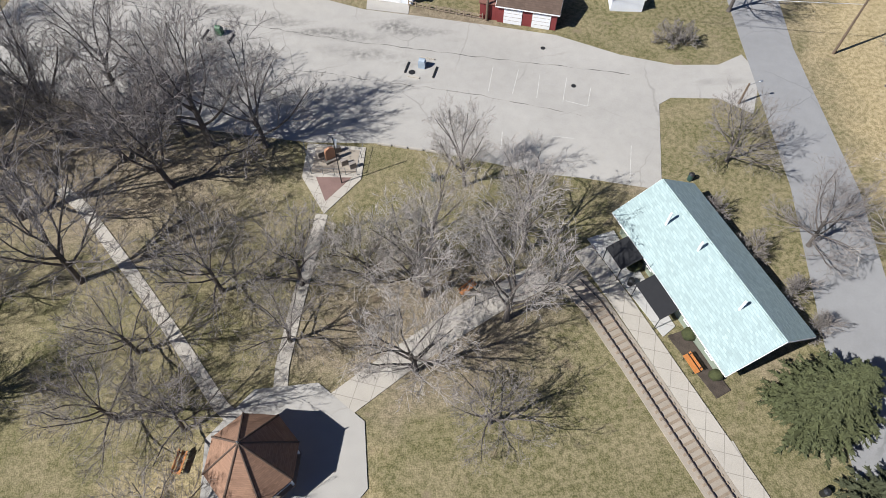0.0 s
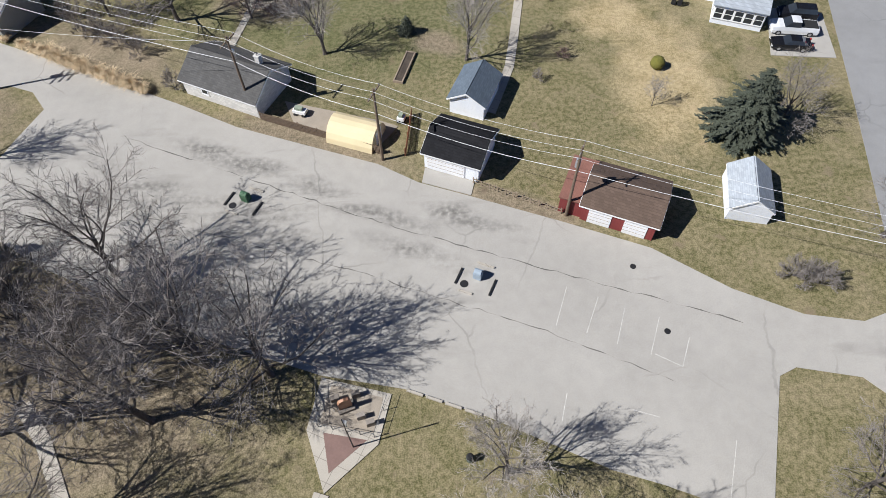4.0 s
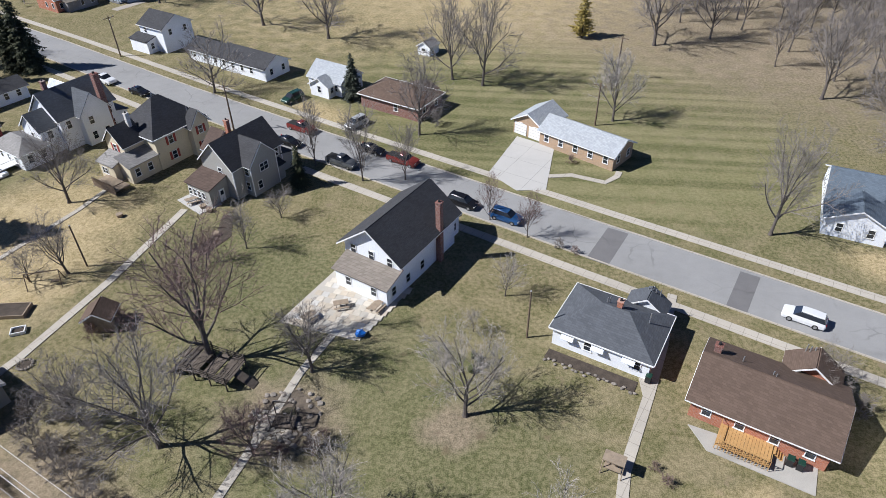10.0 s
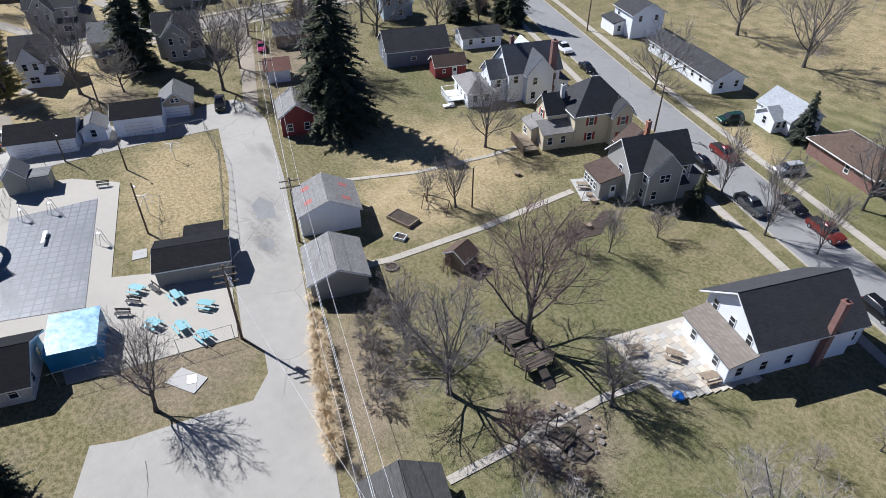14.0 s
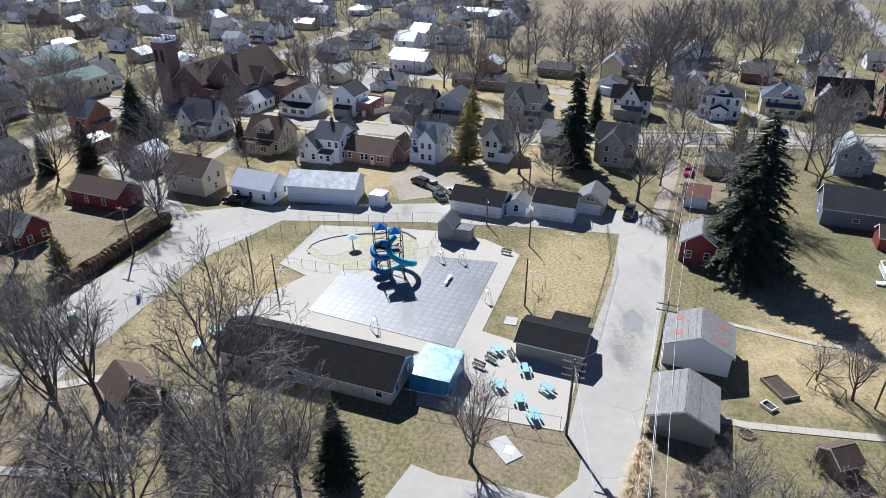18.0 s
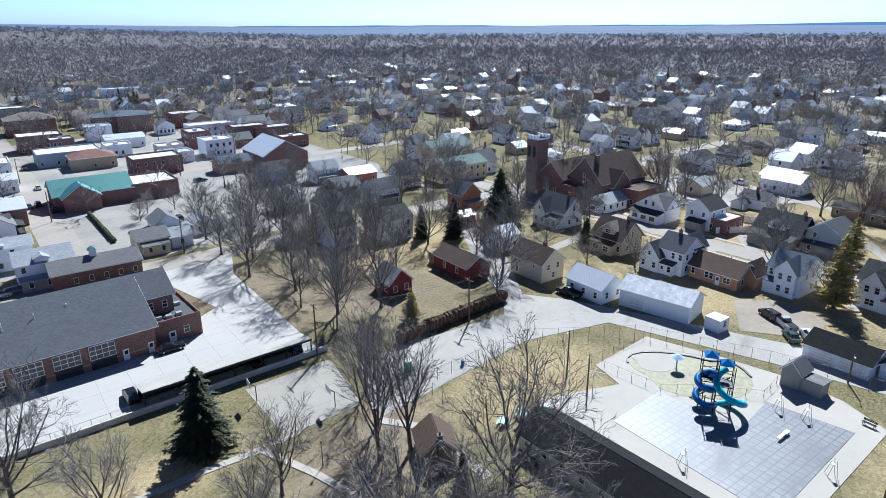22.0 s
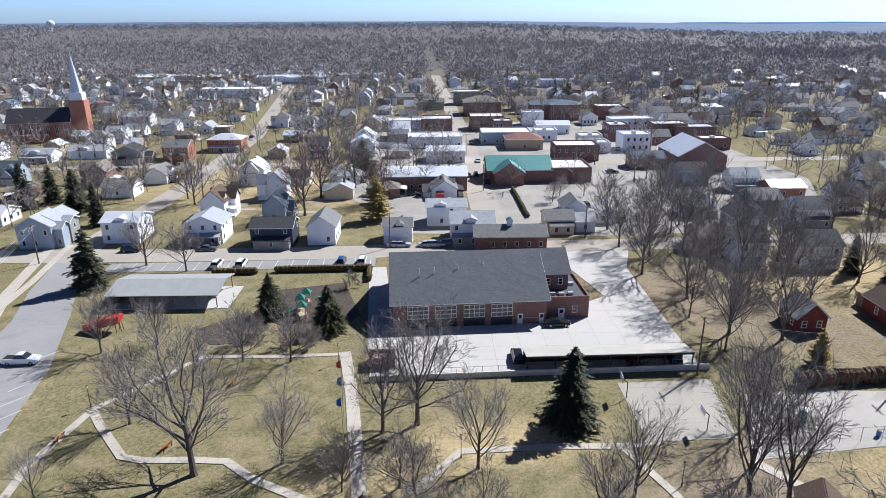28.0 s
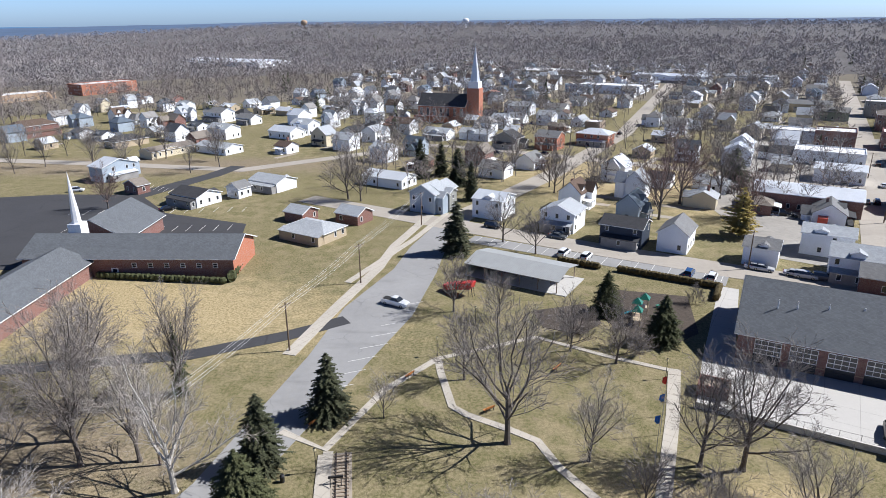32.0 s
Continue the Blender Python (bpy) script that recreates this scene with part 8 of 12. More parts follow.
GLOBE = plain("pale_lamp_globe", (0.75, 0.66, 0.42), 0.3)


def park_lamp(x, y, h=3.4):
    ob = thing("park_lamp", at(x, y), "slim dark park lamp post with a pale globe", "lamp", "park lamps")
    part("post", Shape().tube((0, 0, -0.1), (0, 0, 0.5), 0.1, 0.07, 8).tube((0, 0, 0.5), (0, 0, h - 0.35), 0.05, 0.04, 8), STEEL_DARK, ob)
    part("globe", Shape().blob((0, 0, h - 0.15), 0.2, 0.2, 0.25, 1, 10, 0.0), GLOBE, ob)
    part("cap", Shape().tube((0, 0, h + 0.08), (0, 0, h + 0.22), 0.16, 0.02, 8), STEEL_DARK, ob)


for x, y in [(-27.0, -8.4), (2.1, -13.8), (8.7, -67.6), (-33.7, -32.5), (20.9, -37.2), (-54.6, -15.6), (2.8, -80.0), (-27.5, -63.0)]:
    park_lamp(x, y)


def flood_pole(x, y, h=9.0):
    ob = thing("light_pole", at(x, y), "tall wooden pole with a floodlight", "light pole")
    part("pole", Shape().tube((0, 0, -0.2), (0, 0, h), 0.14, 0.1, 8), POLE_WOOD, ob)
    part("arm", Shape().tube((0, 0, h - 0.3), (1.2, 0, h + 0.1), 0.03, 0.03, 6), STEEL, ob)
    part("lamp_head", Shape().blob((1.35, 0, h + 0.08), 0.28, 0.14, 0.1, 2, 8, 0.0), STEEL, ob)


for x, y, h in [(-79.4, 46.9, 8.0), (-87.3, 9.5, 6.0), (-92.6, 4.8, 6.5), (-97.9, 51.2, 5.0), (37.0, 5.0, 3.0), (55.0, 70.0, 8.0), (-107.0, 45.0, 5.0)]:
    flood_pole(x, y, h)


# ---- fences ----
def chain_fence(name, pts, h=1.8, gap=2.6, words="galvanised chain-link fence on steel posts"):
    """Posts, rails and a diagonal wire mesh."""
    ob = thing(name, at(pts[0][0], pts[0][1]), words, "fence")
    o = Vector((pts[0][0], pts[0][1], 0))
    net, rail = Shape(), Shape()
    for a, b in zip(pts, pts[1:]):
        a, b = Vector((*a, 0)) - o, Vector((*b, 0)) - o
        n = max(1, round((b - a).length / gap))
        for i in range(n):
            p = a.lerp(b, i / n)
            part("post", Shape().tube((p.x, p.y, -0.1), (p.x, p.y, h + 0.08), 0.035, 0.035, 6), FENCE_STEEL, ob)
        rail.tube(a + Vector((0, 0, h)), b + Vector((0, 0, h)), 0.022, 0.022, 5)
        m = int((b - a).length / 0.5)
        for i in range(m):
            p, q = a.lerp(b, i / m), a.lerp(b, min(1, (i + 2) / m))
            net.tube(p, q + Vector((0, 0, h)), 0.004, 0.004, 3, False).tube(q, p + Vector((0, 0, h)), 0.004, 0.004, 3, False)
    part("top_rail", rail, FENCE_STEEL, ob)
    part("wire_mesh", net, FENCE_STEEL, ob)


chain_fence("pool_fence", [(-53.6, 46.0), (-59.4, 29.4), (-66.0, 4.0), (-76.7, -13.3), (-98.2, -4.2), (-108.2, 12.4)], 2.2, 2.8)
chain_fence("pool_fence", [(-108.2, 12.4), (-108.0, 34.0), (-104.6, 53.0), (-101.4, 66.0), (-90.8, 63.4), (-71.0, 54.2)], 2.4, 2.8)
chain_fence("kiddie_fence", [(-108.0, 14.0), (-95.5, 8.0), (-91.4, 19.6), (-93.6, 24.0), (-96.5, 33.5), (-104.4, 36.0)], 1.3, 2.6)
chain_fence("apron_fence", [(-30.4, -55.6), (-51.0, -46.8), (-79.0, -34.4)], 1.6, 2.6)
chain_fence("cage_fence", [(-84.0, 51.0), (-74.5, 46.8), (-71.6, 53.8)], 2.0, 2.4)


def slat_fence(name, pts, h, mat, words, gap=0.16, w=0.12):
    ob = thing(name, at(pts[0][0], pts[0][1]), words, "fence")
    o = Vector((pts[0][0], pts[0][1], 0))
    for a, b in zip(pts, pts[1:]):
        a, b = Vector((*a, 0)) - o, Vector((*b, 0)) - o
        d = (b - a).normalized()
        ang = math.degrees(math.atan2(d.y, d.x))
        me = Shape().box(0, -0.015, 0.05, w, 0.015, h).mesh("slat", mat)
        L = (b - a).length
        for i in range(int(L / gap)):
            part("slat", me, None, ob, "", pose(*(a + d * i * gap), 0, 0, ang))
        for z in (h * 0.25, h * 0.8):
            part("rail", Shape().box(0, 0.02, z - 0.04, L, 0.06, z + 0.04), mat, ob, "", pose(*a, 0, 0, ang))
        for i in range(int(L / 2.4) + 1):
            part("post", Shape().box(-0.05, 0.02, -0.1, 0.05, 0.12, h + 0.05), mat, ob, "", pose(*(a + d * min(L, i * 2.4)), 0, 0, ang))


slat_fence("board_fence", [(-19.4, 40.0), (-5.8, 33.9)], 1.2, POLE_WOOD, "low dark board fence along the alley")
slat_fence("board_fence", [(-3.2, 33.6), (-2.4, 39.8)], 1.1, surf("rusty_boards", (0.25, 0.10, 0.05), 0.9, vary=0.3), "rusty brown board fence beside the garage")
slat_fence("rail_fence", [(3.7, 29.4), (12.2, 24.9)], 0.8, WOOD, "low broken wire and board fence", 0.9)


# ---- pool ----
COVER = paving_mat("pool_cover", (0.25, 0.258, 0.275), slab=1.15, rough=0.42, vary=0.55, stain=0.75, joint=0.1)
sheet("pool_deck", [(-53.6, 46.4), (-59.3, 30.0), (-66.0, 31.0), (-76.5, 5.0), (-81.5, 4.0), (-90.8, 13.6), (-95.0, 8.8), (-109.0, 14.3), (-107.0, 27.0), (-104.8, 36.0), (-100.8, 44.0), (-94.9, 49.0), (-73.4, 39.8), (-69.9, 45.2), (-64.0, 51.0)], DECK,
      "pale tan concrete pool deck", "pool deck", 0.06)
sheet("pool_cover", [(-95.5, 34.0), (-92.5, 44.9), (-69.9, 35.5), (-80.6, 15.0), (-91.5, 19.4), (-86.8, 31.1)], COVER, "taut grey mesh winter cover over the pool", "pool cover", 0.11)
WATER = plain("murky_shallow_water", (0.075, 0.068, 0.045), 0.12, 0, 0.6, 0.35)
kp = [(-99.6 + 5.2 * math.cos(a) * (1.5 if math.sin(a + 0.6) > 0 else 1.0), 22.5 + 9.6 * math.sin(a)) for a in [2 * math.pi * i / 20 for i in range(20)]]
POOL_FLOOR = surf("algae_stained_pool_floor", (0.40, 0.36, 0.25), 0.7, vary=0.45, grain=1.2, patch=0.25, tint=(0.30, 0.29, 0.13))
sheet("wading_pool", kp, POOL_FLOOR, "shallow empty wading pool with a stained floor", "wading pool", 0.085)
solid("wading_pool_curb", strip([kp[i % 20] for i in range(6, 17)], 0.35, 0.06, 0.24), STEEL_DARK, "dark curb along the wading pool", "curb", "structure")
sheet("wading_pool_rim", [(-99.8 + 0.62 * (x + 99.6) - 2.0, 17.0 + 0.42 * (y - 22.5)) for x, y in kp], DECK, "dry pale floor of the wading pool", "wading pool", 0.11)
sheet("concrete_pad", [(-75.0, 43.0), (-76.8, 43.8), (-76.2, 45.4), (-74.4, 44.7)], CONCRETE_NEW, "small square concrete pad", "pad", 0.07)
sheet("concrete_pad", [(-52.8, 37.6), (-49.4, 39.2), (-50.4, 41.2), (-53.6, 39.8)], CONCRETE_NEW, "concrete pad with a steel grate", "pad", 0.07)
solid("steel_grate", Shape().box(-0.6, -0.5, 0.07, 0.6, 0.5, 0.1), STEEL, "rusty steel grate on a concrete pad", "grate", m=at(-51.3, 39.9, -26))


SLIDE_BLUE = plain("deep_blue_fibreglass", (0.012, 0.13, 0.36), 0.3)
TEAL_TUBE = plain("teal_blue_fibreglass", (0.012, 0.36, 0.46), 0.3)


def pool_slide(x, y):
    ob = thing("pool_slide", at(x, y, 10), "twisting blue and teal pool slide on a dark steel tower", "water slide")
    for i, (tx, ty, hh) in enumerate([(-0.7, -1.0, 8.7), (0.3, 1.0, 8.2)]):
        for ax in (-1.1, 1.1):
            for ay in (-1.1, 1.1):
                part("column", Shape().tube((tx + ax, ty + ay, 0), (tx + ax, ty + ay, hh - 0.6), 0.07, 0.07, 6), STEEL_DARK, ob)
        for z in (1.5, 3.0, 4.4, 5.4, 6.4):
            part("brace", Shape().line([(tx - 1.1, ty - 1.1, z), (tx + 1.1, ty - 1.1, z + 0.5), (tx + 1.1, ty + 1.1, z), (tx - 1.1, ty + 1.1, z + 0.5), (tx - 1.1, ty - 1.1, z)], 0.045, 5), STEEL_DARK, ob)
        part("platform", Shape().box(tx - 1.15, ty - 1.15, 4.3, tx + 1.15, ty + 1.15, 4.42), STEEL_DARK, ob)
        part("canopy", Shape().add([(tx - 1.05, ty - 0.95, hh - 0.6), (tx + 1.05, ty - 0.95, hh - 0.6), (tx + 1.05, ty + 0.95, hh - 0.6), (tx - 1.05, ty + 0.95, hh - 0.6), (tx, ty, hh + 0.15)], [(0, 1, 4), (1, 2, 4), (2, 3, 4), (3, 0, 4), (3, 2, 1, 0)]), SLIDE_BLUE, ob, "pointed %s canopy" % ("teal" if i == 0 else "blue"))
        part("flag", Shape().tube((tx, ty, hh + 0.5), (tx, ty, hh + 1.2), 0.02, 0.02, 4).box(tx, ty - 0.01, hh + 0.9, tx + 0.4, ty + 0.01, hh + 1.15), BLUE, ob)
    for cx, cy, r, turns, z1, mt, ph, name in [(-0.3, -1.3, 1.2, 2.2, 5.6, SLIDE_BLUE, 0.0, "closed_flume"), (0.9, 1.9, 2.0, 0.95, 5.6, TEAL_TUBE, 3.4, "open_flume")]:
        pts = []
        n = 40
        for i in range(n + 1):
            u = i / n
            a = ph + turns * 6.283 * u
            pts.append(Vector((cx + r * math.cos(a), cy + r * math.sin(a), z1 * (1 - u) + 0.45)))
        pts += [pts[-1] + (pts[-1] - pts[-2]).normalized() * 1.6]
        part(name, Shape().sweep(pts, 0.46, 10), mt, ob, smooth=True)
        part("flume_leg", Shape().tube((cx + r, cy, 0), (cx + r, cy, 2.4), 0.08, 0.08, 6).tube((cx - r, cy, 0), (cx - r, cy, 3.0), 0.08, 0.08, 6), STEEL_DARK, ob)
    part("stair", Shape().line([(-1.8, -3.0, 0.0), (-1.8, 0.0, 2.2), (-1.8, 2.0, 4.3)], 0.12, 4), STEEL_DARK, ob)


pool_slide(-90.4, 27.0)


TEAL_PALE = plain("faded_teal_plastic", (0.20, 0.42, 0.46), 0.5)


def picnic_table(x, y, rot, mat=None, words="teal plastic picnic table on the pool deck"):
    mat = mat or TEAL_PALE
    ob = thing("picnic_table", at(x, y, rot, 0.05), words, "picnic table", "picnic tables")
    part("tabletop", Shape().box(-0.9, -0.38, 0.7, 0.9, 0.38, 0.75), mat, ob)
    for s in (-1, 1):
        part("bench", Shape().box(-0.9, s * 0.68 - 0.13, 0.42, 0.9, s * 0.68 + 0.13, 0.46), mat, ob)
        part("leg_frame", Shape().line([(s * 0.6, -0.75, 0), (s * 0.6, -0.3, 0.7), (s * 0.6, 0.3, 0.7), (s * 0.6, 0.75, 0)], 0.03, 5), STEEL_DARK, ob)


for x, y, r in [(-61.5, 40.2, 20), (-58.9, 42.3, 0), (-60.5, 46.0, 35), (-55.9, 43.5, 10), (-64.3, 44.1, 0), (-68.6, 41.1, 30), (-76.0, 3.0, 40), (-78.5, 6.0, 10), (-73.0, 1.5, 0)]:
    picnic_table(x, y, r)


def bench(x, y, rot, mat, words, z=0.05, slats=True):
    ob = thing("bench", at(x, y, rot, z), words, "bench", "benches")
    for k in range(3):
        part("seat_slat", Shape().box(-0.9, -0.28 + k * 0.17, 0.42, 0.9, -0.13 + k * 0.17, 0.46), mat, ob)
    for k in range(2):
        part("back_slat", Shape().box(-0.9, 0.26 + 0.03 * k, 0.58 + 0.18 * k, 0.9, 0.3 + 0.03 * k, 0.72 + 0.18 * k), mat, ob)
    for s in (-0.7, 0.7):
        part("leg", Shape().box(s - 0.04, -0.25, 0, s + 0.04, -0.19, 0.42).box(s - 0.04, 0.24, 0, s + 0.04, 0.31, 0.9), STEEL_DARK, ob)


for x, y, r in [(-65.6, 38.3, 50), (-66.8, 40.0, 40), (-67.5, 42.8, 10), (-95.2, 46.7, 60)]:
    bench(x, y, r, STEEL_DARK, "black slatted bench on the pool deck")
ORANGE_WOOD = surf("varnished_orange_wood", (0.50, 0.20, 0.06), 0.5, vary=0.15, grain=14, patch=2)
for x, y, r in [(16.3, -11.4, -78), (18.8, -23.2, -78), (1.8, -12.2, 30), (-10.8, -64.4, 60), (12.4, -60.5, 60), (24.0, -47.0, 60), (-0.2, -52.0, 40), (-23.6, -22.8, 70)]:
    bench(x, y, r, ORANGE_WOOD, "orange varnished wooden bench beside the path")


def shade_tent(x, y, rot):
    ob = thing("shade_tent", at(x, y, rot), "blue tarpaulin shelter with a glossy top", "shelter")
    tarp = surf("blue_tarpaulin", (0.04, 0.22, 0.42), 0.35, vary=0.25, grain=1.2, patch=0.8)
    part("roof", Shape().slab((-2.6, -3.0, 2.7), (2.6, -3.0, 2.7), (2.6, 3.0, 3.0), (-2.6, 3.0, 3.0), 0.05), surf("pale_blue_tarpaulin", (0.04, 0.30, 0.58), 0.35, vary=0.5, grain=2.2, patch=1.1, tint=(0.42, 0.66, 0.80)), ob)
    for a in ((-2.55, -2.95, 2.55, -2.9), (-2.55, 2.9, 2.55, 2.95), (-2.55, -2.9, -2.5, 2.9), (2.5, -2.9, 2.55, 2.9)):
        part("side_panel", Shape().box(a[0], a[1], 0.05, a[2], a[3], 2.66), tarp, ob)


shade_tent(-63.6, 32.9, 66)
house("pool_hut", -68.4, 48.6, -116, [(-4.3, -3.0, 4.3, 3.0, 2.5, "gx", 1.0, 0.3), (-3.6, -6.0, 1.0, -3.0, 2.1, "s", 0.4, 0.2)], SIDING_GREY, ROOF_BLACK, "dark concession hut with a black roof", "hut", wins=[(0, "s", 2.6, 1.0, 1.6, 1.0)])
house("pump_house", -102.2, 38.6, 66, [(-2.6, -1.6, 0.2, 1.6, 3.0, "gy", 1.5, 0.3), (0.2, -1.4, 3.2, 1.4, 2.2, "n", 0.2, 0.2)], SIDING_GREY, SHINGLE_GREY, "small dark green pump house with a steep gable", "hut", wins=[])
ob = thing("toadstool_fountain", at(-99.7, 20.7), "pale blue mushroom fountain in the wading pool", "fountain")
part("stem", Shape().tube((0, 0, 0), (0, 0, 2.2), 0.12, 0.1, 8), TEAL, ob)
part("cap", Shape().tube((0, 0, 2.1), (0, 0, 2.6), 1.1, 0.25, 12), plain("pale_blue_cap", (0.45, 0.65, 0.75), 0.4), ob)
for x, y, r in [(-83.8, 48.9, 20), (-87.8, 10.2, 60), (-95.7, 58.1, 30)]:
    ob = thing("umbrella_frame", at(x, y, r), "bare white umbrella frame with drooping arms", "umbrella frame")
    part("post", Shape().tube((0, 0, 0), (0, 0, 3.0), 0.05, 0.05, 6), TRIM, ob)
    for k in range(6):
        a = k * math.pi / 3
        part("arm", Shape().tube((0, 0, 3.0), (1.9 * math.cos(a), 1.9 * math.sin(a), 2.5), 0.035, 0.03, 5), TRIM, ob)
for x, y in [(-93.0, 39.0), (-93.9, 35.5), (-75.1, 24.9), (-81.2, 41.5)]:
    ob = thing("lifeguard_chair", at(x, y, 20), "tall white lifeguard chair frame beside the pool", "lifeguard chair")
    for ax in (-0.45, 0.45):
        part("leg", Shape().line([(ax, -0.6, 0.1), (ax * 0.7, -0.1, 1.9)], 0.035, 5), STEEL, ob)
        part("leg", Shape().line([(ax, 0.6, 0.1), (ax * 0.7, 0.2, 2.4)], 0.035, 5), STEEL, ob)
    part("seat", Shape().box(-0.35, -0.25, 1.72, 0.35, 0.2, 1.78), TRIM, ob)
ob = thing("diving_board", at(-88.0, 36.6, 65, 0.05), "short diving stand at the pool's edge", "diving board")
part("stand", Shape().box(-0.3, -0.6, 0, 0.3, 0.2, 0.5), STEEL, ob)
part("board", Shape().box(-0.22, -2.4, 0.5, 0.22, 0.4, 0.55), TRIM, ob)
for x, y in [(-85.3, -10.6)]:
    ob = thing("barrel", at(x, y), "bright blue plastic barrel at the fence", "barrel")
    part("drum", Shape().tube((0, 0, 0), (0, 0, 0.45), 0.27, 0.31, 12).tube((0, 0, 0.45), (0, 0, 0.92), 0.31, 0.27, 12), BLUE, ob)
    part("rim", Shape().tube((0, 0, 0.92), (0, 0, 0.96), 0.29, 0.29, 12), STEEL_DARK, ob)


# ---- fire station ----
ROLL = plain("dark_panel_glass", (0.04, 0.042, 0.045), 0.2, 0, 0.6)
fs = house("fire_station", -57.7, -75.3, 157.1, [(-14.1, -11.2, 14.1, 11.2, 5.0, "gx", 5.6, 0.6), (14.12, -9.6, 22.5, 11.0, 3.9, "flat", 0.5, 0.0), (14.12, -5.0, 19.5, 5.0, 7.6, "gx", 3.0, 0.5)], BRICK_DARK, SHINGLE_STATION,
           "brick fire station with a long grey shingle roof", "fire station", wins=[(2, "s", -1.2, 5.0, 0.9, 1.3), (2, "s", 1.2, 5.0, 0.9, 1.3), (1, "s", 1.5, 1.2, 1.0, 1.3)],
           doors=[(0, "s", 9.2, "door"), (0, "s", 13.2, "door"), (1, "s", -1.0, "door", 1.2, 2.1)])
for u in (-9.6, -4.5, 0.7, 5.8):
    bay = part("bay_door", Shape().box(-1.95, -0.1, 0, 1.95, 0, 4.2), ROLL, fs, "dark glazed overhead bay door", pose(u, -11.2, 0))
    for k in range(6):
        part("rail", Shape().box(-1.95, -0.14, 0.1 + k * 0.8, 1.95, -0.1, 0.22 + k * 0.8), TRIM if k > 1 else STEEL_DARK, bay)
    for k in range(5):
        part("stile", Shape().box(-1.95 + k * 0.955, -0.135, 1.7, -1.87 + k * 0.955, -0.1, 4.2), TRIM, bay)
part("stone_band", Shape().box(-14.12, -11.26, 1.1, 14.12, -11.2, 1.25), BRICK_TAN, fs)
for u in (-9.0, -6.2, -1.7, 3.2, 10.0):
    part("roof_vent", Shape().tube((u, -4.0 + 0.2 * u, 7.4), (u, -4.0 + 0.2 * u, 9.4), 0.09, 0.09, 8), TRIM, fs)
for x, y in [(16.0, -7.4), (17.6, -7.8), (19.4, -7.6), (20.6, -3.0)]:
    part("roof_unit", Shape().box(x - 0.5, y - 0.4, 3.9, x + 0.5, y + 0.4, 4.5), STEEL, fs)
ob = thing("carport", at(-65.4, -41.6, 155.5), "long open carport with a pale corrugated roof", "carport")
part("roof", Shape().slab((-13.4, -1.6, 3.1), (13.4, -1.6, 3.1), (13.4, 2.6, 2.5), (-13.4, 2.6, 2.5), -0.12), PORT_ROOF, ob)
part("fascia", Shape().box(-13.4, -1.68, 2.85, 13.4, -1.6, 3.15), STEEL_DARK, ob)
for k in range(7):
    for yy in (-1.4, 2.3):
        part("post", Shape().box(-13.2 + k * 4.4, yy - 0.07, 0, -13.06 + k * 4.4, yy + 0.07, 3.0 if yy < 0 else 2.5), STEEL_DARK, ob)
part("back_wall", Shape().box(-13.2, 2.4, 0.0, 13.2, 2.5, 2.3), STEEL_DARK, ob)
solid("retaining_wall", strip([(-29.8, -55.4), (-51.0, -46.2), (-79.6, -33.6)], 0.3, z1=0.95), BLOCK, "low grey concrete retaining wall", "wall", "structure")
ob = thing("dumpster_enclosure", at(-33.6, -59.4, 157), "brick-sided dumpster enclosure on the apron", "enclosure")
for a in ((-2.2, -1.6, 2.2, -1.4), (-2.2, 1.4, 2.2, 1.6), (-2.2, -1.4, -2.0, 1.4)):
    part("wall", Shape().box(a[0], a[1], 0, a[2], a[3], 1.9), BRICK_DARK, ob)
part("gate", Shape().box(2.0, -1.4, 0.1, 2.08, 1.4, 1.8), WOOD, ob)
part("dumpster", Shape().box(-1.4, -1.0, 0.1, 0.9, 1.0, 1.4), WOOD, ob)
for x, y in [(-62.0, -33.3), (-66.0, -22.0)]:
    ob = thing("basketball_hoop", at(x, y, -30), "basketball hoop on a dark steel post", "basketball hoop")
    part("post", Shape().line([(0, 0, 0), (0, 0, 2.6), (0.9, 0, 3.3)], 0.07, 8), STEEL_DARK, ob)
    part("backboard", Shape().box(0.9, -0.9, 2.9, 0.95, 0.9, 3.9), TRIM, ob)
    part("rim", Shape().line([(1.05 + 0.23 * math.cos(a) + 0.2, 0.23 * math.sin(a), 3.05) for a in [i * 0.7 for i in range(10)]], 0.012, 4), ORANGE, ob)
ob = thing("portable_toilet", at(-79.5, -17.5, 20), "green portable toilet with a white roof", "portable toilet")
part("cabin", Shape().box(-0.55, -0.55, 0, 0.55, 0.55, 2.05), plain("green_plastic", (0.10, 0.26, 0.22), 0.5), ob)
part("roof", Shape().add([(-0.6, -0.6, 2.05), (0.6, -0.6, 2.05), (0.6, 0.6, 2.05), (-0.6, 0.6, 2.05), (0, 0, 2.35)], [(0, 1, 4), (1, 2, 4), (2, 3, 4), (3, 0, 4), (3, 2, 1, 0)]), TRIM, ob)
part("door", Shape().box(-0.35, -0.58, 0.1, 0.35, -0.55, 1.9), plain("pale_green_plastic", (0.3, 0.45, 0.4), 0.5), ob)
house("log_cabin", -63.2, -4.0, 40, [(-2.6, -2.2, 2.6, 2.2, 2.2, "gx", 1.9, 0.4)], WOOD, SHINGLE_BROWN, "small weathered log cabin among trees", "cabin", wins=[], stacks=[(2.7, 0, 0, 4.6, 0.6, STONE)])


# ---- park: gazebo, monument, miniature track ----
def ring_pts(cx, cy, r, n, ph=0.0):
    return [(cx + r * math.cos(ph + 2 * math.pi * i / n), cy + r * math.sin(ph + 2 * math.pi * i / n)) for i in range(n)]


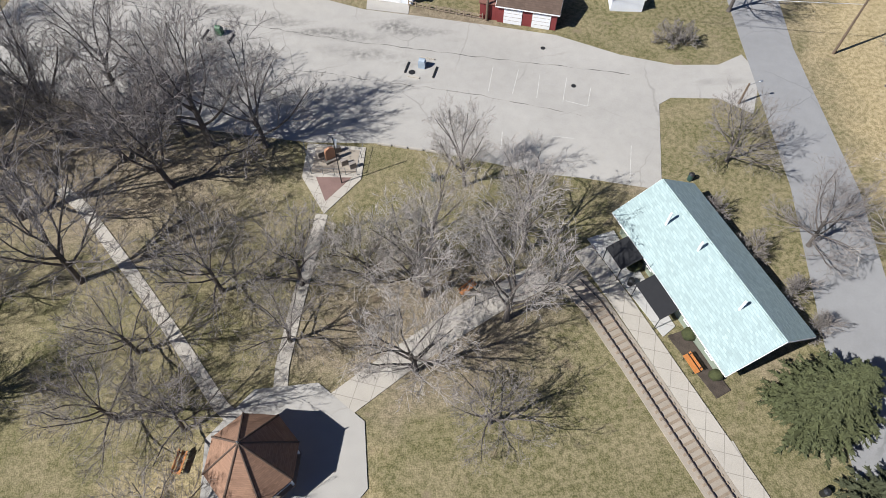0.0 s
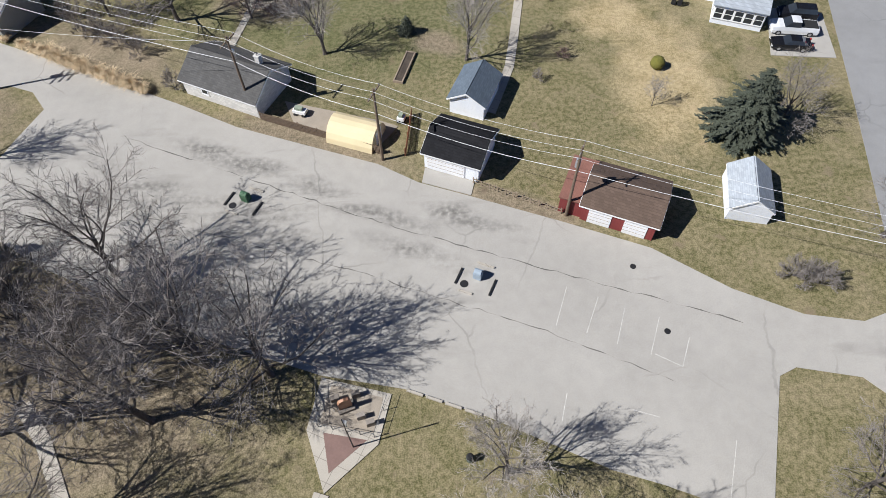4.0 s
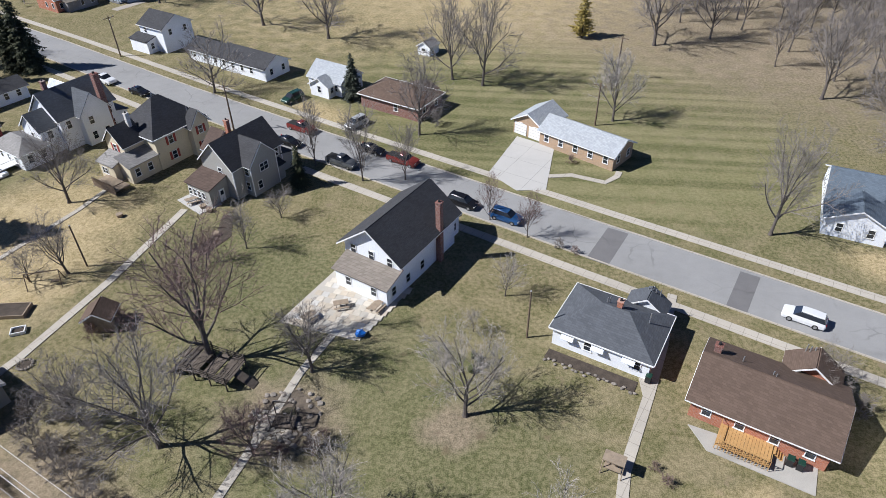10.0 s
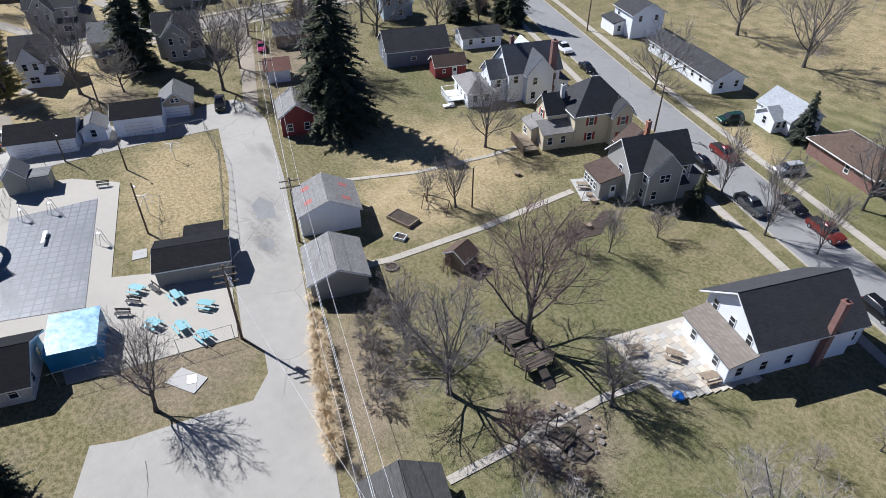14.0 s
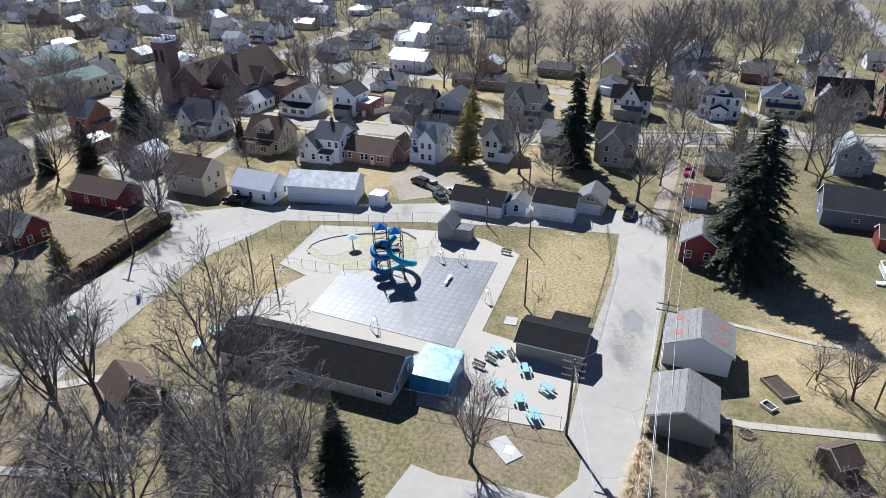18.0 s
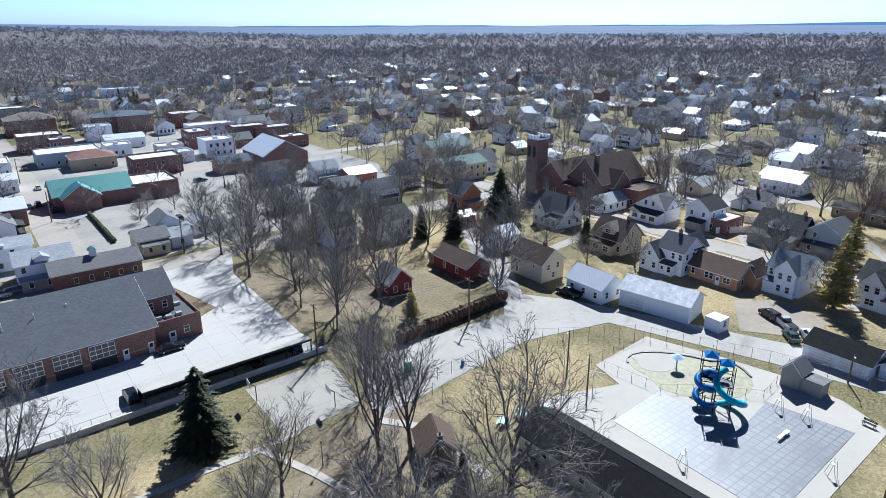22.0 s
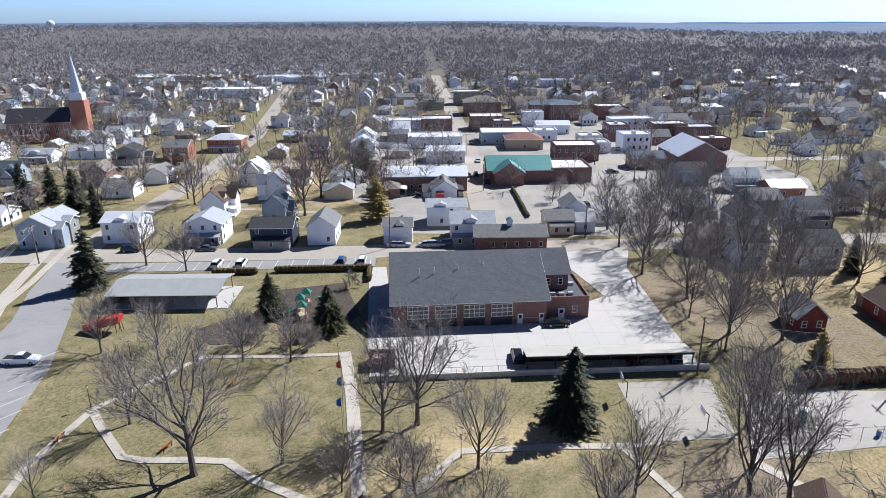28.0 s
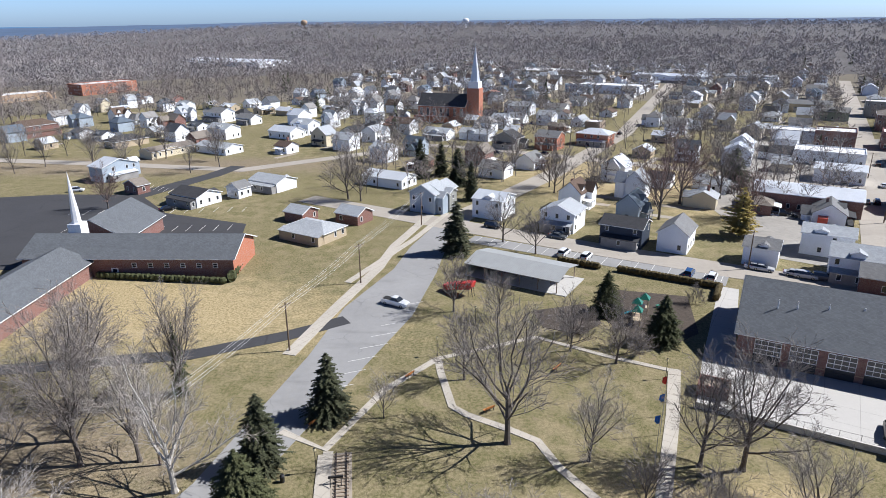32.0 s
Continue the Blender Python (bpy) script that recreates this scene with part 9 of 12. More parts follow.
GX, GY = -17.65, -24.3
sheet("gazebo_terrace", ring_pts(GX + 1.9, GY - 0.1, 6.9, 8, 0.3), CONCRETE, "pale octagonal concrete terrace", "terrace", 0.08)
gz = thing("gazebo", at(GX, GY, 7.5), "octagonal park gazebo with a coppery brown roof", "gazebo")
COPPER = surf("coppery_brown_shingle", (0.30, 0.18, 0.12), 0.7, vary=0.25, grain=3, patch=0.7, kind="shingle", rel=0.4)
for k in range(8):
    a0, a1 = k * math.pi / 4, (k + 1) * math.pi / 4
    R = 3.6
    p0, p1, ap = Vector((R * math.cos(a0), R * math.sin(a0), 2.8)), Vector((R * math.cos(a1), R * math.sin(a1), 2.8)), Vector((0, 0, 6.7))
    part("roof_panel", Shape().add([p0, p1, ap, p0 - Vector((0, 0, 0.12)), p1 - Vector((0, 0, 0.12)), ap - Vector((0, 0, 0.12))], [(0, 1, 2), (5, 4, 3), (0, 3, 4, 1), (1, 4, 5, 2), (2, 5, 3, 0)]), COPPER, gz)
    part("ridge_cap", Shape().tube(p0 + Vector((0, 0, 0.02)), ap + Vector((0, 0, 0.02)), 0.09, 0.07, 6), SHINGLE_BROWN, gz)
    q = Vector((3.1 * math.cos(a0), 3.1 * math.sin(a0), 0))
    part("post", Shape().tube(q, q + Vector((0, 0, 3.1)), 0.11, 0.11, 8), TRIM, gz)
    q1 = Vector((3.1 * math.cos(a1), 3.1 * math.sin(a1), 0))
    if k != 1:
        part("railing", Shape().tube(q + Vector((0, 0, 0.95)), q1 + Vector((0, 0, 0.95)), 0.04, 0.04, 5).tube(q + Vector((0, 0, 0.2)), q1 + Vector((0, 0, 0.2)), 0.04, 0.04, 5), TRIM, gz)
part("floor", Shape().prism(ring_pts(0, 0, 3.3, 8), 0.05, 0.3), WOOD, gz)
part("finial", Shape().tube((0, 0, 6.6), (0, 0, 7.1), 0.1, 0.03, 8), STEEL, gz)
sheet("monument_court", [(-10.9, 8.7), (-4.9, 6.9), (-6.0, 2.7), (-10.2, -0.9), (-11.9, 4.2)], WALK, "pale paved memorial court", "court", 0.07)
sheet("gravel_bed", [(-10.0, 8.0), (-5.6, 6.6), (-6.4, 3.6), (-10.9, 4.6)], GRAVEL, "pale gravel bed of the memorial", "gravel bed", 0.09)
sheet("red_paving", [(-10.5, 3.9), (-6.9, 3.1), (-9.9, 0.6)], surf("dull_red_paving", (0.22, 0.14, 0.12), 0.9, vary=0.2, grain=6), "triangle of dull red paving", "paving", 0.082)
ob = thing("stone_monument", at(-8.7, 5.9, 20, 0.08), "reddish granite monument stone on a plinth", "monument")
part("plinth", Shape().box(-0.7, -0.45, 0, 0.7, 0.45, 0.3), STONE, ob)
part("stone", Shape().prism([(-0.55, 0), (0.55, 0), (0.55, 1.1), (0.4, 1.45), (0, 1.6), (-0.4, 1.45), (-0.55, 1.1)], -0.14, 0.14), surf("red_granite", (0.42, 0.22, 0.13), 0.5, vary=0.2, grain=16), ob, "", pose(0, 0, 0.3, 90, 0, 0))
for x, y in [(-7.4, 5.0), (-7.9, 6.9), (-6.6, 4.4), (-9.6, 6.6)]:
    solid("memorial_stone", Shape().box(-0.35, -0.2, 0, 0.35, 0.2, 0.75), STONE, "small dark memorial stone on gravel", "memorial", m=at(x, y, 15, 0.08))
chain_fence("memorial_fence", [(-11.3, 8.4), (-10.9, 4.4), (-6.3, 3.3), (-5.2, 6.6)], 1.0, 1.2, "low dark railing round the memorial")
ob = thing("flagpole", at(-8.0, 2.6), "tall dark flagpole beside the memorial", "flagpole")
part("pole", Shape().tube((0, 0, 0), (0, 0, 6.8), 0.06, 0.035, 8), STEEL_DARK, ob)
part("flag", Shape().add([(0, 0, 6.7), (0.1, -0.05, 5.4), (0.22, 0.03, 5.3), (0.35, 0.0, 6.5), (0.04, 0.04, 6.7)], [(0, 1, 2, 3), (3, 2, 1, 4)]), TRIM, ob)
for x, y, c in [(-24.7, -52.7, RED), (-23.3, -48.2, BLUE), (-21.6, -43.2, BLUE)]:
    ob = thing("flagpole", at(x, y), "flagpole with a small drooping flag", "flagpole", "flagpoles along the walk")
    part("pole", Shape().tube((0, 0, 0), (0, 0, 6.5), 0.05, 0.03, 8), STEEL, ob)
    part("flag", Shape().add([(0.03, 0, 6.4), (0.06, 0.05, 5.2), (0.35, -0.06, 5.1), (0.7, 0.05, 5.5), (0.6, -0.03, 6.2)], [(0, 1, 2), (0, 2, 3, 4)]).add([(0.03, 0.02, 6.4), (0.06, 0.07, 5.2), (0.35, -0.04, 5.1), (0.7, 0.07, 5.5), (0.6, -0.01, 6.2)], [(2, 1, 0), (4, 3, 2, 0)]), c, ob)
# track
TRACK = [(11.6, -13.5), (12.7, -16.0), (14.2, -22.0), (16.9, -33.7), (18.6, -41.0)]
solid("ballast", strip([(11.2, -12.5)] + TRACK[1:], 2.6, z1=0.1), GRAVEL, "grey gravel bed of the track", "track bed", "structure")
tr = thing("railway_track", at(0, 0), "short length of old railway track on worn sleepers", "railway track")
sl = Shape().box(-0.95, -0.11, 0.08, 0.95, 0.11, 0.2).mesh("sleeper", WOOD)
for side in (-0.65, 0.65):
    pts = off(TRACK, side)
    sh = Shape()
    for a, b in zip(pts, pts[1:]):
        sh.tube((*a, 0.27), (*b, 0.27), 0.06, 0.06, 6)
    part("rail", sh, plain("rusty_dark_rail", (0.06, 0.045, 0.04), 0.6, 0.4), tr)
for (a, b) in zip(TRACK[1:], TRACK[2:]):
    a, b = Vector(a), Vector(b)
    n = int((b - a).length / 0.62)
    for i in range(n):
        p = a.lerp(b, i / n)
        part("sleeper", sl, None, tr, "", pose(p.x, p.y, 0, 0, 0, math.degrees(math.atan2((b - a).y, (b - a).x)) + 90))
ob = thing("buffer_stop", at(17.9, -35.2, -76), "black steel buffer stop at the track's end", "buffer stop")
for s in (-0.65, 0.65):
    part("stay", Shape().line([(-0.8, s, 0.25), (0, s, 1.1), (0.5, s, 0.25)], 0.06, 6), STEEL_DARK, ob)
part("beam", Shape().box(-0.12, -0.9, 0.95, 0.12, 0.9, 1.2), STEEL_DARK, ob)
solid("platform_walk", strip([(13.6, -10.0), (15.2, -16.0), (17.0, -24.0), (19.3, -34.0), (20.6, -40.5)], 1.9, z1=0.12), WALK, "pale concrete platform beside the track", "platform", "structure")
sheet("shop_terrace", [(14.4, -9.0), (17.2, -8.6), (19.0, -19.5), (17.6, -20.2)], CONCRETE_NEW, "pale concrete terrace before the shop", "terrace", 0.13)
sheet("planting_bed", [(18.0, -20.2), (19.6, -20.0), (21.2, -26.0), (19.8, -26.4)], MULCH, "dark mulch bed along the shop", "bed", 0.125)
CLIPPED = surf("clipped_dark_hedge", (0.055, 0.062, 0.022), 0.9, vary=0.45, grain=9, patch=2, rel=0.8)
for x, y, s in [(19.7, -20.6, 0.75), (20.4, -24.6, 0.65), (17.5, -13.0, 0.8), (17.2, -11.2, 0.6)]:
    solid("clipped_shrub", Shape().blob((0, 0, s * 0.8), s, s * 0.85, s * 0.85, int(x * 9), 14, 0.1), CLIPPED, "dark green clipped shrub beside the shop", "shrub", m=at(x, y), smooth=True)
for x, y, w in [(16.2, -12.6, 1.3), (17.6, -17.4, 1.9)]:
    ob = thing("dark_awning", at(x, y, -78), "dark canvas awning over a shop entrance", "awning")
    part("canopy", Shape().slab((-w, -1.1, 2.2), (w, -1.1, 2.2), (w, 1.1, 2.8), (-w, 1.1, 2.8), -0.06), STEEL_DARK, ob)
    for s in (-1, 1):
        part("post", Shape().tube((s * (w - 0.1), -1.0, 0.1), (s * (w - 0.1), -1.0, 2.25), 0.04, 0.04, 6), STEEL_DARK, ob)
for x, y in [(20.0, -11.6), (21.4, -15.0), (22.4, -21.0)]:
    solid("roof_vent", Shape().tube((0, 0, 3.2), (0, 0, 6.2), 0.12, 0.12, 8), TRIM, "short white roof vent pipe", "vent", m=at(x, y))
for x, y, c in [(1.3, 1.1, "green"), (27.1, -4.1, "green"), (16.6, -14.6, "black"), (24.5, -35.1, "black")]:
    ob = thing("litter_bin", at(x, y, 20), "dark %s litter bin on the grass" % c, "bin")
    part("body", Shape().tube((0, 0, 0), (0, 0, 0.85), 0.27, 0.3, 12), plain("bin_" + c, (0.03, 0.07, 0.06) if c == "green" else (0.02, 0.02, 0.02), 0.5), ob)
    part("lid", Shape().tube((0, 0, 0.85), (0, 0, 1.05), 0.32, 0.16, 12), STEEL_DARK, ob)
# car park islands, stops and lines
for x, y, g2 in [(3.3, 18.0, "blue-grey"), (-19.7, 28.6, "green")]:
    ob = thing("manhole_island", at(x, y, -26), "small %s pump between concrete wheel stops" % g2, "pump island")
    part("pump", Shape().box(-0.4, -0.35, 0.03, 0.4, 0.35, 0.9).tube((-0.35, 0, 0.9), (0.35, 0, 0.9), 0.33, 0.33, 10), plain("pump_paint_" + g2.replace("-", "_"), (0.30, 0.36, 0.42) if g2 != "green" else (0.06, 0.13, 0.07), 0.5), ob)
    for a, b in (((-1.7, -1.5), (-1.7, 0.3)), ((1.7, -1.5), (1.7, 0.3)), ((-1.2, -2.0), (0.2, -2.0)), ((-0.6, 1.5), (1.1, 1.5))):
        part("wheel_stop", strip([a, b], 0.18, 0.0, 0.17), WALK if a[1] == b[1] else STEEL_DARK, ob)
    part("drain_cover", Shape().tube((-0.9, -1.2, 0.02), (-0.9, -1.2, 0.05), 0.4, 0.4, 14), STEEL_DARK, ob)
n_line = 0
WORN_LINE = surf("faded_road_paint", (0.56, 0.54, 0.50), 0.85, vary=0.3, grain=6, patch=1.5)
for a, b in [((11.5, 16.5), (9.9, 12.5)), ((14.2, 15.2), (12.5, 11.6)), ((16.4, 13.9), (15.0, 10.4)), ((19.3, 12.8), (17.7, 9.2)), ((21.5, 10.7), (20.2, 8.0)), ((18.1, 9.3), (20.2, 8.0)), ((15.0, 4.5), (17.2, 3.7)), ((22.9, 1.5), (20.8, -3.6)), ((9.9, 6.2), (9.1, 3.8))]:
    n_line += 1
    solid("trim_stall_line_%d" % n_line, strip([a, b], 0.07, 0.02, 0.036), WORN_LINE, "faded white parking stall line", "line", "structure")
for k in range(9):
    p = Vector((26.4, -52.0)).lerp(Vector((18.2, -88.0)), k / 8)
    n_line += 1
    solid("trim_stall_line_%d" % n_line, strip([(p.x - 4.6, p.y - 1.2), (p.x - 0.2, p.y + 1.0)], 0.1, 0.02, 0.048), WHITE_LINE, "white parking stall line on asphalt", "line", "structure")
for k in range(17):
    p = Vector((4.0, -128.6)).lerp(Vector((-49.0, -104.8)), k / 16)
    n_line += 1
    solid("trim_stall_line_%d" % n_line, strip([(p.x - 1.1, p.y - 2.4), (p.x + 1.1, p.y + 2.4)], 0.1, 0.02, 0.052), WHITE_LINE, "white parking stall line on asphalt", "line", "structure")
for row, (a, b) in enumerate([((72.0, -132.0), (116.0, -126.0)), ((75.0, -150.0), (125.0, -143.0)), ((92.0, -163.0), (120.0, -176.0))]):
    for k in range(13):
        p = Vector(a).lerp(Vector(b), k / 12)
        n_line += 1
        solid("trim_stall_line_%d" % n_line, strip([(p.x, p.y), (p.x + 0.5, p.y - 5.0)], 0.13, 0.02, 0.058), WHITE_LINE, "white parking stall line on asphalt", "line", "structure")
for k in range(4):
    a = Vector((-3.6, 7.15)).lerp(Vector((2.8, 4.55)), k / 4)
    solid("log_kerb", strip([a, a + Vector((1.35, -0.55))], 0.2, 0, 0.2), WALK, "pale concrete wheel stop at the lot's edge", "wheel stop", group="wheel stops")
for x, y in [(19.7, 11.4), (18.1, 18.3)]:
    solid("manhole_cover", Shape().tube((0, 0, 0.02), (0, 0, 0.042), 0.29, 0.29, 16), STEEL_DARK, "iron manhole cover in the car park", "manhole cover", m=at(x, y))
# weathered seams along the car park
SEAM = surf("crumbled_dark_seam", (0.16, 0.15, 0.135), 0.95, vary=0.5, grain=5, patch=1.2)
seam_rng = random.Random(15)
for k, line in enumerate([[(-34.9, 38.5), (-6.0, 24.9), (6.5, 19.8), (27.5, 11.6)], [(-45.0, 32.4), (-24.0, 24.9), (-8.0, 19.2), (9.0, 12.0), (20.0, 6.4)]]):
    pts, wide = [], []
    for a, b in zip(line, line[1:]):
        a, b = Vector(a), Vector(b)
        n = int((b - a).length / 0.9)
        for i in range(n):
            p = a.lerp(b, i / n)
            pts.append((p.x + seam_rng.uniform(-0.12, 0.12), p.y + seam_rng.uniform(-0.14, 0.14)))
            wide.append(seam_rng.choice((0.004, 0.03, 0.06, 0.1)) * (1.0 if k else 1.3))
    solid("trim_seam_%d" % (k + 1), strip(pts, wide, 0.0, 0.0345), SEAM, "crumbled dark seam in the concrete", "seam", "structure")
# tar patches on the streets
PATCH = paving_mat("worn_patch_asphalt", (0.17, 0.165, 0.165), crack=0.05, stain=0.3)
for k, poly in enumerate([[(10.5, 92.2), (13.2, 90.9), (16.6, 98.2), (13.9, 99.4)], [(26.4, 84.4), (28.6, 83.4), (32.0, 90.4), (29.8, 91.4)], [(-76.0, 60.5), (-72.6, 59.6), (-70.8, 61.6), (-74.6, 63.2), (-77.2, 62.4)],
                            [(-68.4, 57.2), (-65.8, 56.4), (-64.6, 57.6), (-67.0, 58.8)]]):
    sheet("street_patch", poly, PATCH if k < 2 else ASPHALT, "darker asphalt patch in the paving", "patch", 0.049 if k < 2 else 0.035)
# pavilion and playground
pv = thing("picnic_pavilion", at(-6.0, -104.0, 153.7), "long open picnic pavilion with a dull grey metal roof", "pavilion")
part("roof", Shape().slab((-11.0, -5.5, 2.8), (11.0, -5.5, 2.8), (11.0, 0.4, 4.0), (-11.0, 0.4, 4.0), -0.12).slab((11.0, 6.0, 2.8), (-11.0, 6.0, 2.8), (-11.0, 0.4, 4.0), (11.0, 0.4, 4.0), -0.12), ROOF_DULL, pv)
for k in range(6):
    for yy in (-4.8, 5.4):
        part("post", Shape().box(-10.4 + 4.16 * k - 0.09, yy - 0.09, 0, -10.4 + 4.16 * k + 0.09, yy + 0.09, 2.9), WOOD, pv)
part("end_wall", Shape().box(-10.8, -4.6, 0, -10.5, 5.2, 2.8).box(-10.5, 5.0, 0, 0.0, 5.3, 2.6), SIDING_GREEN, pv)
part("floor", Shape().box(-11.2, -5.4, -0.05, 12.6, 5.8, 0.1), CONCRETE_NEW, pv)
for k in range(5):
    picnic_table(-6.0 + (k - 2) * 3.6, -104.0 - (k - 2) * 1.75, 64, WOOD, "weathered wooden picnic table under the pavilion")
for name, pts, w in [("hedge", [(-15.5, -113.6), (-23.6, -110.0)], 1.5), ("hedge", [(-28.2, -108.6), (-47.0, -100.0)], 1.5), ("hedge", [(-47.0, -100.0), (-44.5, -94.0)], 1.2)]:
    sh = Shape()
    a, b = Vector(pts[0]), Vector(pts[1])
    n = int((b - a).length / 0.7)
    for i in range(n + 1):
        p = a.lerp(b, i / n)
        sh.blob((p.x, p.y, 0.75), 0.75, w / 2, 0.8, i, 9, 0.16)
    solid(name, sh, surf("brownish_clipped_hedge", (0.10, 0.075, 0.028), 0.95, vary=0.45, grain=8, patch=2, rel=0.8), "long clipped brownish hedge", "hedge")
sheet("playground_floor", [(-20.0, -86.5), (-26.0, -98.0), (-39.5, -95.5), (-37.0, -79.0), (-31.0, -74.0), (-24.5, -76.5)], MULCH, "dark rubber mulch of the playground", "playground", 0.07)
sheet("playground_floor", [(-8.0, -86.5), (-18.5, -90.5), (-20.5, -82.0), (-16.0, -77.0), (-9.5, -79.5)], MULCH, "dark mulch bed edged with timbers", "playground", 0.07)
pg = thing("playground_tower", at(-27.8, -85.0, -20), "tan playground tower with green pointed roofs", "playground set")
for i, (x, y, h) in enumerate([(0, 3.6, 3.0), (0.5, 0.5, 3.2), (-0.4, -2.6, 3.0)]):
    for ax in (-0.7, 0.7):
        for ay in (-0.7, 0.7):
            part("post", Shape().tube((x + ax, y + ay, 0), (x + ax, y + ay, h), 0.07, 0.07, 6), SIDING_TAN, pg)
    part("deck", Shape().box(x - 0.75, y - 0.75, 1.2, x + 0.75, y + 0.75, 1.3), SIDING_TAN, pg)
    part("roof", Shape().add([(x - 0.95, y - 0.95, h), (x + 0.95, y - 0.95, h), (x + 0.95, y + 0.95, h), (x - 0.95, y + 0.95, h), (x, y, h + 1.1)], [(0, 1, 4), (1, 2, 4), (2, 3, 4), (3, 0, 4), (3, 2, 1, 0)]), plain("green_plastic_roof", (0.03, 0.17, 0.12), 0.4), pg)
part("slide", Shape().slab((1.2, 0.1, 1.3), (3.4, 0.1, 0.2), (3.4, 0.9, 0.2), (1.2, 0.9, 1.3), -0.08), TEAL, pg)
part("bridge", Shape().box(-0.5, 1.2, 1.2, 0.5, 2.9, 1.28), WOOD, pg)
part("panel", Shape().box(-0.7, -1.9, 1.3, 0.7, -1.85, 2.0), TRIM, pg)
solid("play_bench", Shape().box(-1.2, -0.25, 0.4, 1.2, 0.25, 0.5).box(-1.0, -0.2, 0, -0.9, 0.2, 0.4).box(0.9, -0.2, 0, 1.0, 0.2, 0.4), plain("green_bench", (0.05, 0.2, 0.14), 0.5), "long green bench on the playground", "bench", m=at(-33.0, -90.0, 20, 0.07))
rs = thing("red_play_slide", at(6.6, -94.0, 152), "large bright red enclosed play slide", "play slide")
part("tunnel", Shape().prism([(-3.4, 0.2), (3.0, 1.8), (3.4, 3.2), (2.6, 3.2), (-3.6, 1.4)], -0.9, 0.9), RED, rs, "", pose(0, 0, 0, 90, 0, 0))
part("ladder", Shape().line([(3.3, -0.4, 0), (3.0, -0.4, 2.4)], 0.05, 6).line([(3.3, 0.4, 0), (3.0, 0.4, 2.4)], 0.05, 6), STEEL_DARK, rs)
for s in (-0.6, 0.6):
    part("leg", Shape().tube((2.4, s, 0), (2.4, s, 2.0), 0.06, 0.06, 6), STEEL_DARK, rs)


# ---- churches ----
ch = house("brick_church", -194.3, -29.0, 64, [(-9.0, 0.0, 2.0, 18.0, 6.5, "gy", 4.8, 0.3), (1.0, 3.0, 15.0, 24.0, 7.0, "gy", 7.0, 0.3), (2.0, -1.0, 8.0, 3.0, 5.0, "flat", 0.4, 0.0), (15.0, 9.0, 24.0, 22.0, 5.2, "flat", 0.5, 0.0), (8.0, 6.0, 17.0, 14.0, 6.0, "gx", 4.5, 0.3)],
           BRICK_DARK, SHINGLE_BROWN, "large dark red brick church with steep brown roofs", "church", wins=[(0, "s", -1.5, 2.0, 2.2, 4.0), (0, "s", 2.2, 1.2, 0.9, 2.0), (1, "s", 0.0, 6.5, 1.0, 2.5), (3, "e", -3, 1.2), (3, "e", 0, 1.2), (3, "e", 3, 1.2), (3, "s", 2, 1.2)],
           stacks=[(9.5, 6.5, 6, 14.5, 1.1, BRICK_DARK)], trim=TRIM)
tw = part("tower", Shape().box(-13.0, -1.5, 0, -8.2, 3.3, 18.0), BRICK_DARK, ch)
for k in range(4):
    for s in ("a", "b"):
        x = -12.8 + 1.4 * k
        part("merlon", Shape().box(x, -1.6 if s == "a" else 2.8, 18.0, x + 0.8, -1.0 if s == "a" else 3.4, 19.0), TRIM, tw)
part("parapet", Shape().box(-13.15, -1.65, 17.6, -8.05, 3.45, 18.0), TRIM, tw)
for x in (-11.8, -9.6):
    part("louvre", Shape().box(x - 0.6, -1.56, 12.0, x + 0.6, -1.5, 15.4), GLASS, tw)
c2 = house("steeple_church", 29.0, -340.0, 163, [(-15.0, -7.0, 13.0, 7.0, 9.0, "gx", 6.0, 0.4), (-16.0, -11.0, 4.0, -7.0, 3.2, "flat", 0.4, 0.0, BRICK, ROOF_FLAT)], BRICK, SHINGLE_DARK, "orange brick church with a tall white spire", "church",
           wins=[(0, "s", -12 + 4 * k, 3.5, 1.5, 4.2) for k in range(7)])
part("tower", Shape().box(13.0, -3.5, 0, 20.0, 3.5, 18.5), BRICK, c2)
part("belfry", Shape().box(13.6, -2.9, 18.5, 19.4, 2.9, 22.0), TRIM, c2)
part("spire", Shape().tube((16.5, 0, 22.0), (16.5, 0, 40.0), 2.8, 0.1, 8), plain("pale_spire_metal", (0.55, 0.58, 0.62), 0.5), c2)
part("cross", Shape().box(16.4, -0.08, 40.0, 16.6, 0.08, 42.0).box(15.9, -0.08, 41.0, 17.1, 0.08, 41.2), STEEL, c2)
hall = house("church_hall", 86.0, -105.0, 183.5, [(-18.0, -7.4, 29.0, 7.4, 4.6, "gx", 3.0, 0.7), (-16.0, -42.0, -2.6, -7.4, 3.8, "gy", 2.8, 0.7), (-18.0, 7.4, -2.0, 27.0, 4.2, "gy", 4.6, 0.7)], BRICK_DARK, SHINGLE_STATION, "low brick church hall with broad dark shingle roofs", "church",
             wins=[(0, "s", 1.5 + 3.6 * k, 2.2, 1.1, 1.1) for k in range(6)], doors=[(0, "s", -3.0, "door", 1.6, 2.1)])
part("gable_wall", Shape().add([(29.05, -7.4, -0.1), (29.05, 7.4, -0.1), (29.05, 7.4, 4.6), (29.05, 0, 7.6), (29.05, -7.4, 4.6), (28.9, -7.4, -0.1), (28.9, 7.4, -0.1), (28.9, 7.4, 4.6), (28.9, 0, 7.6), (28.9, -7.4, 4.6)], [(0, 1, 2, 3, 4), (9, 8, 7, 6, 5)]), BRICK, hall, "orange brick gable wall")
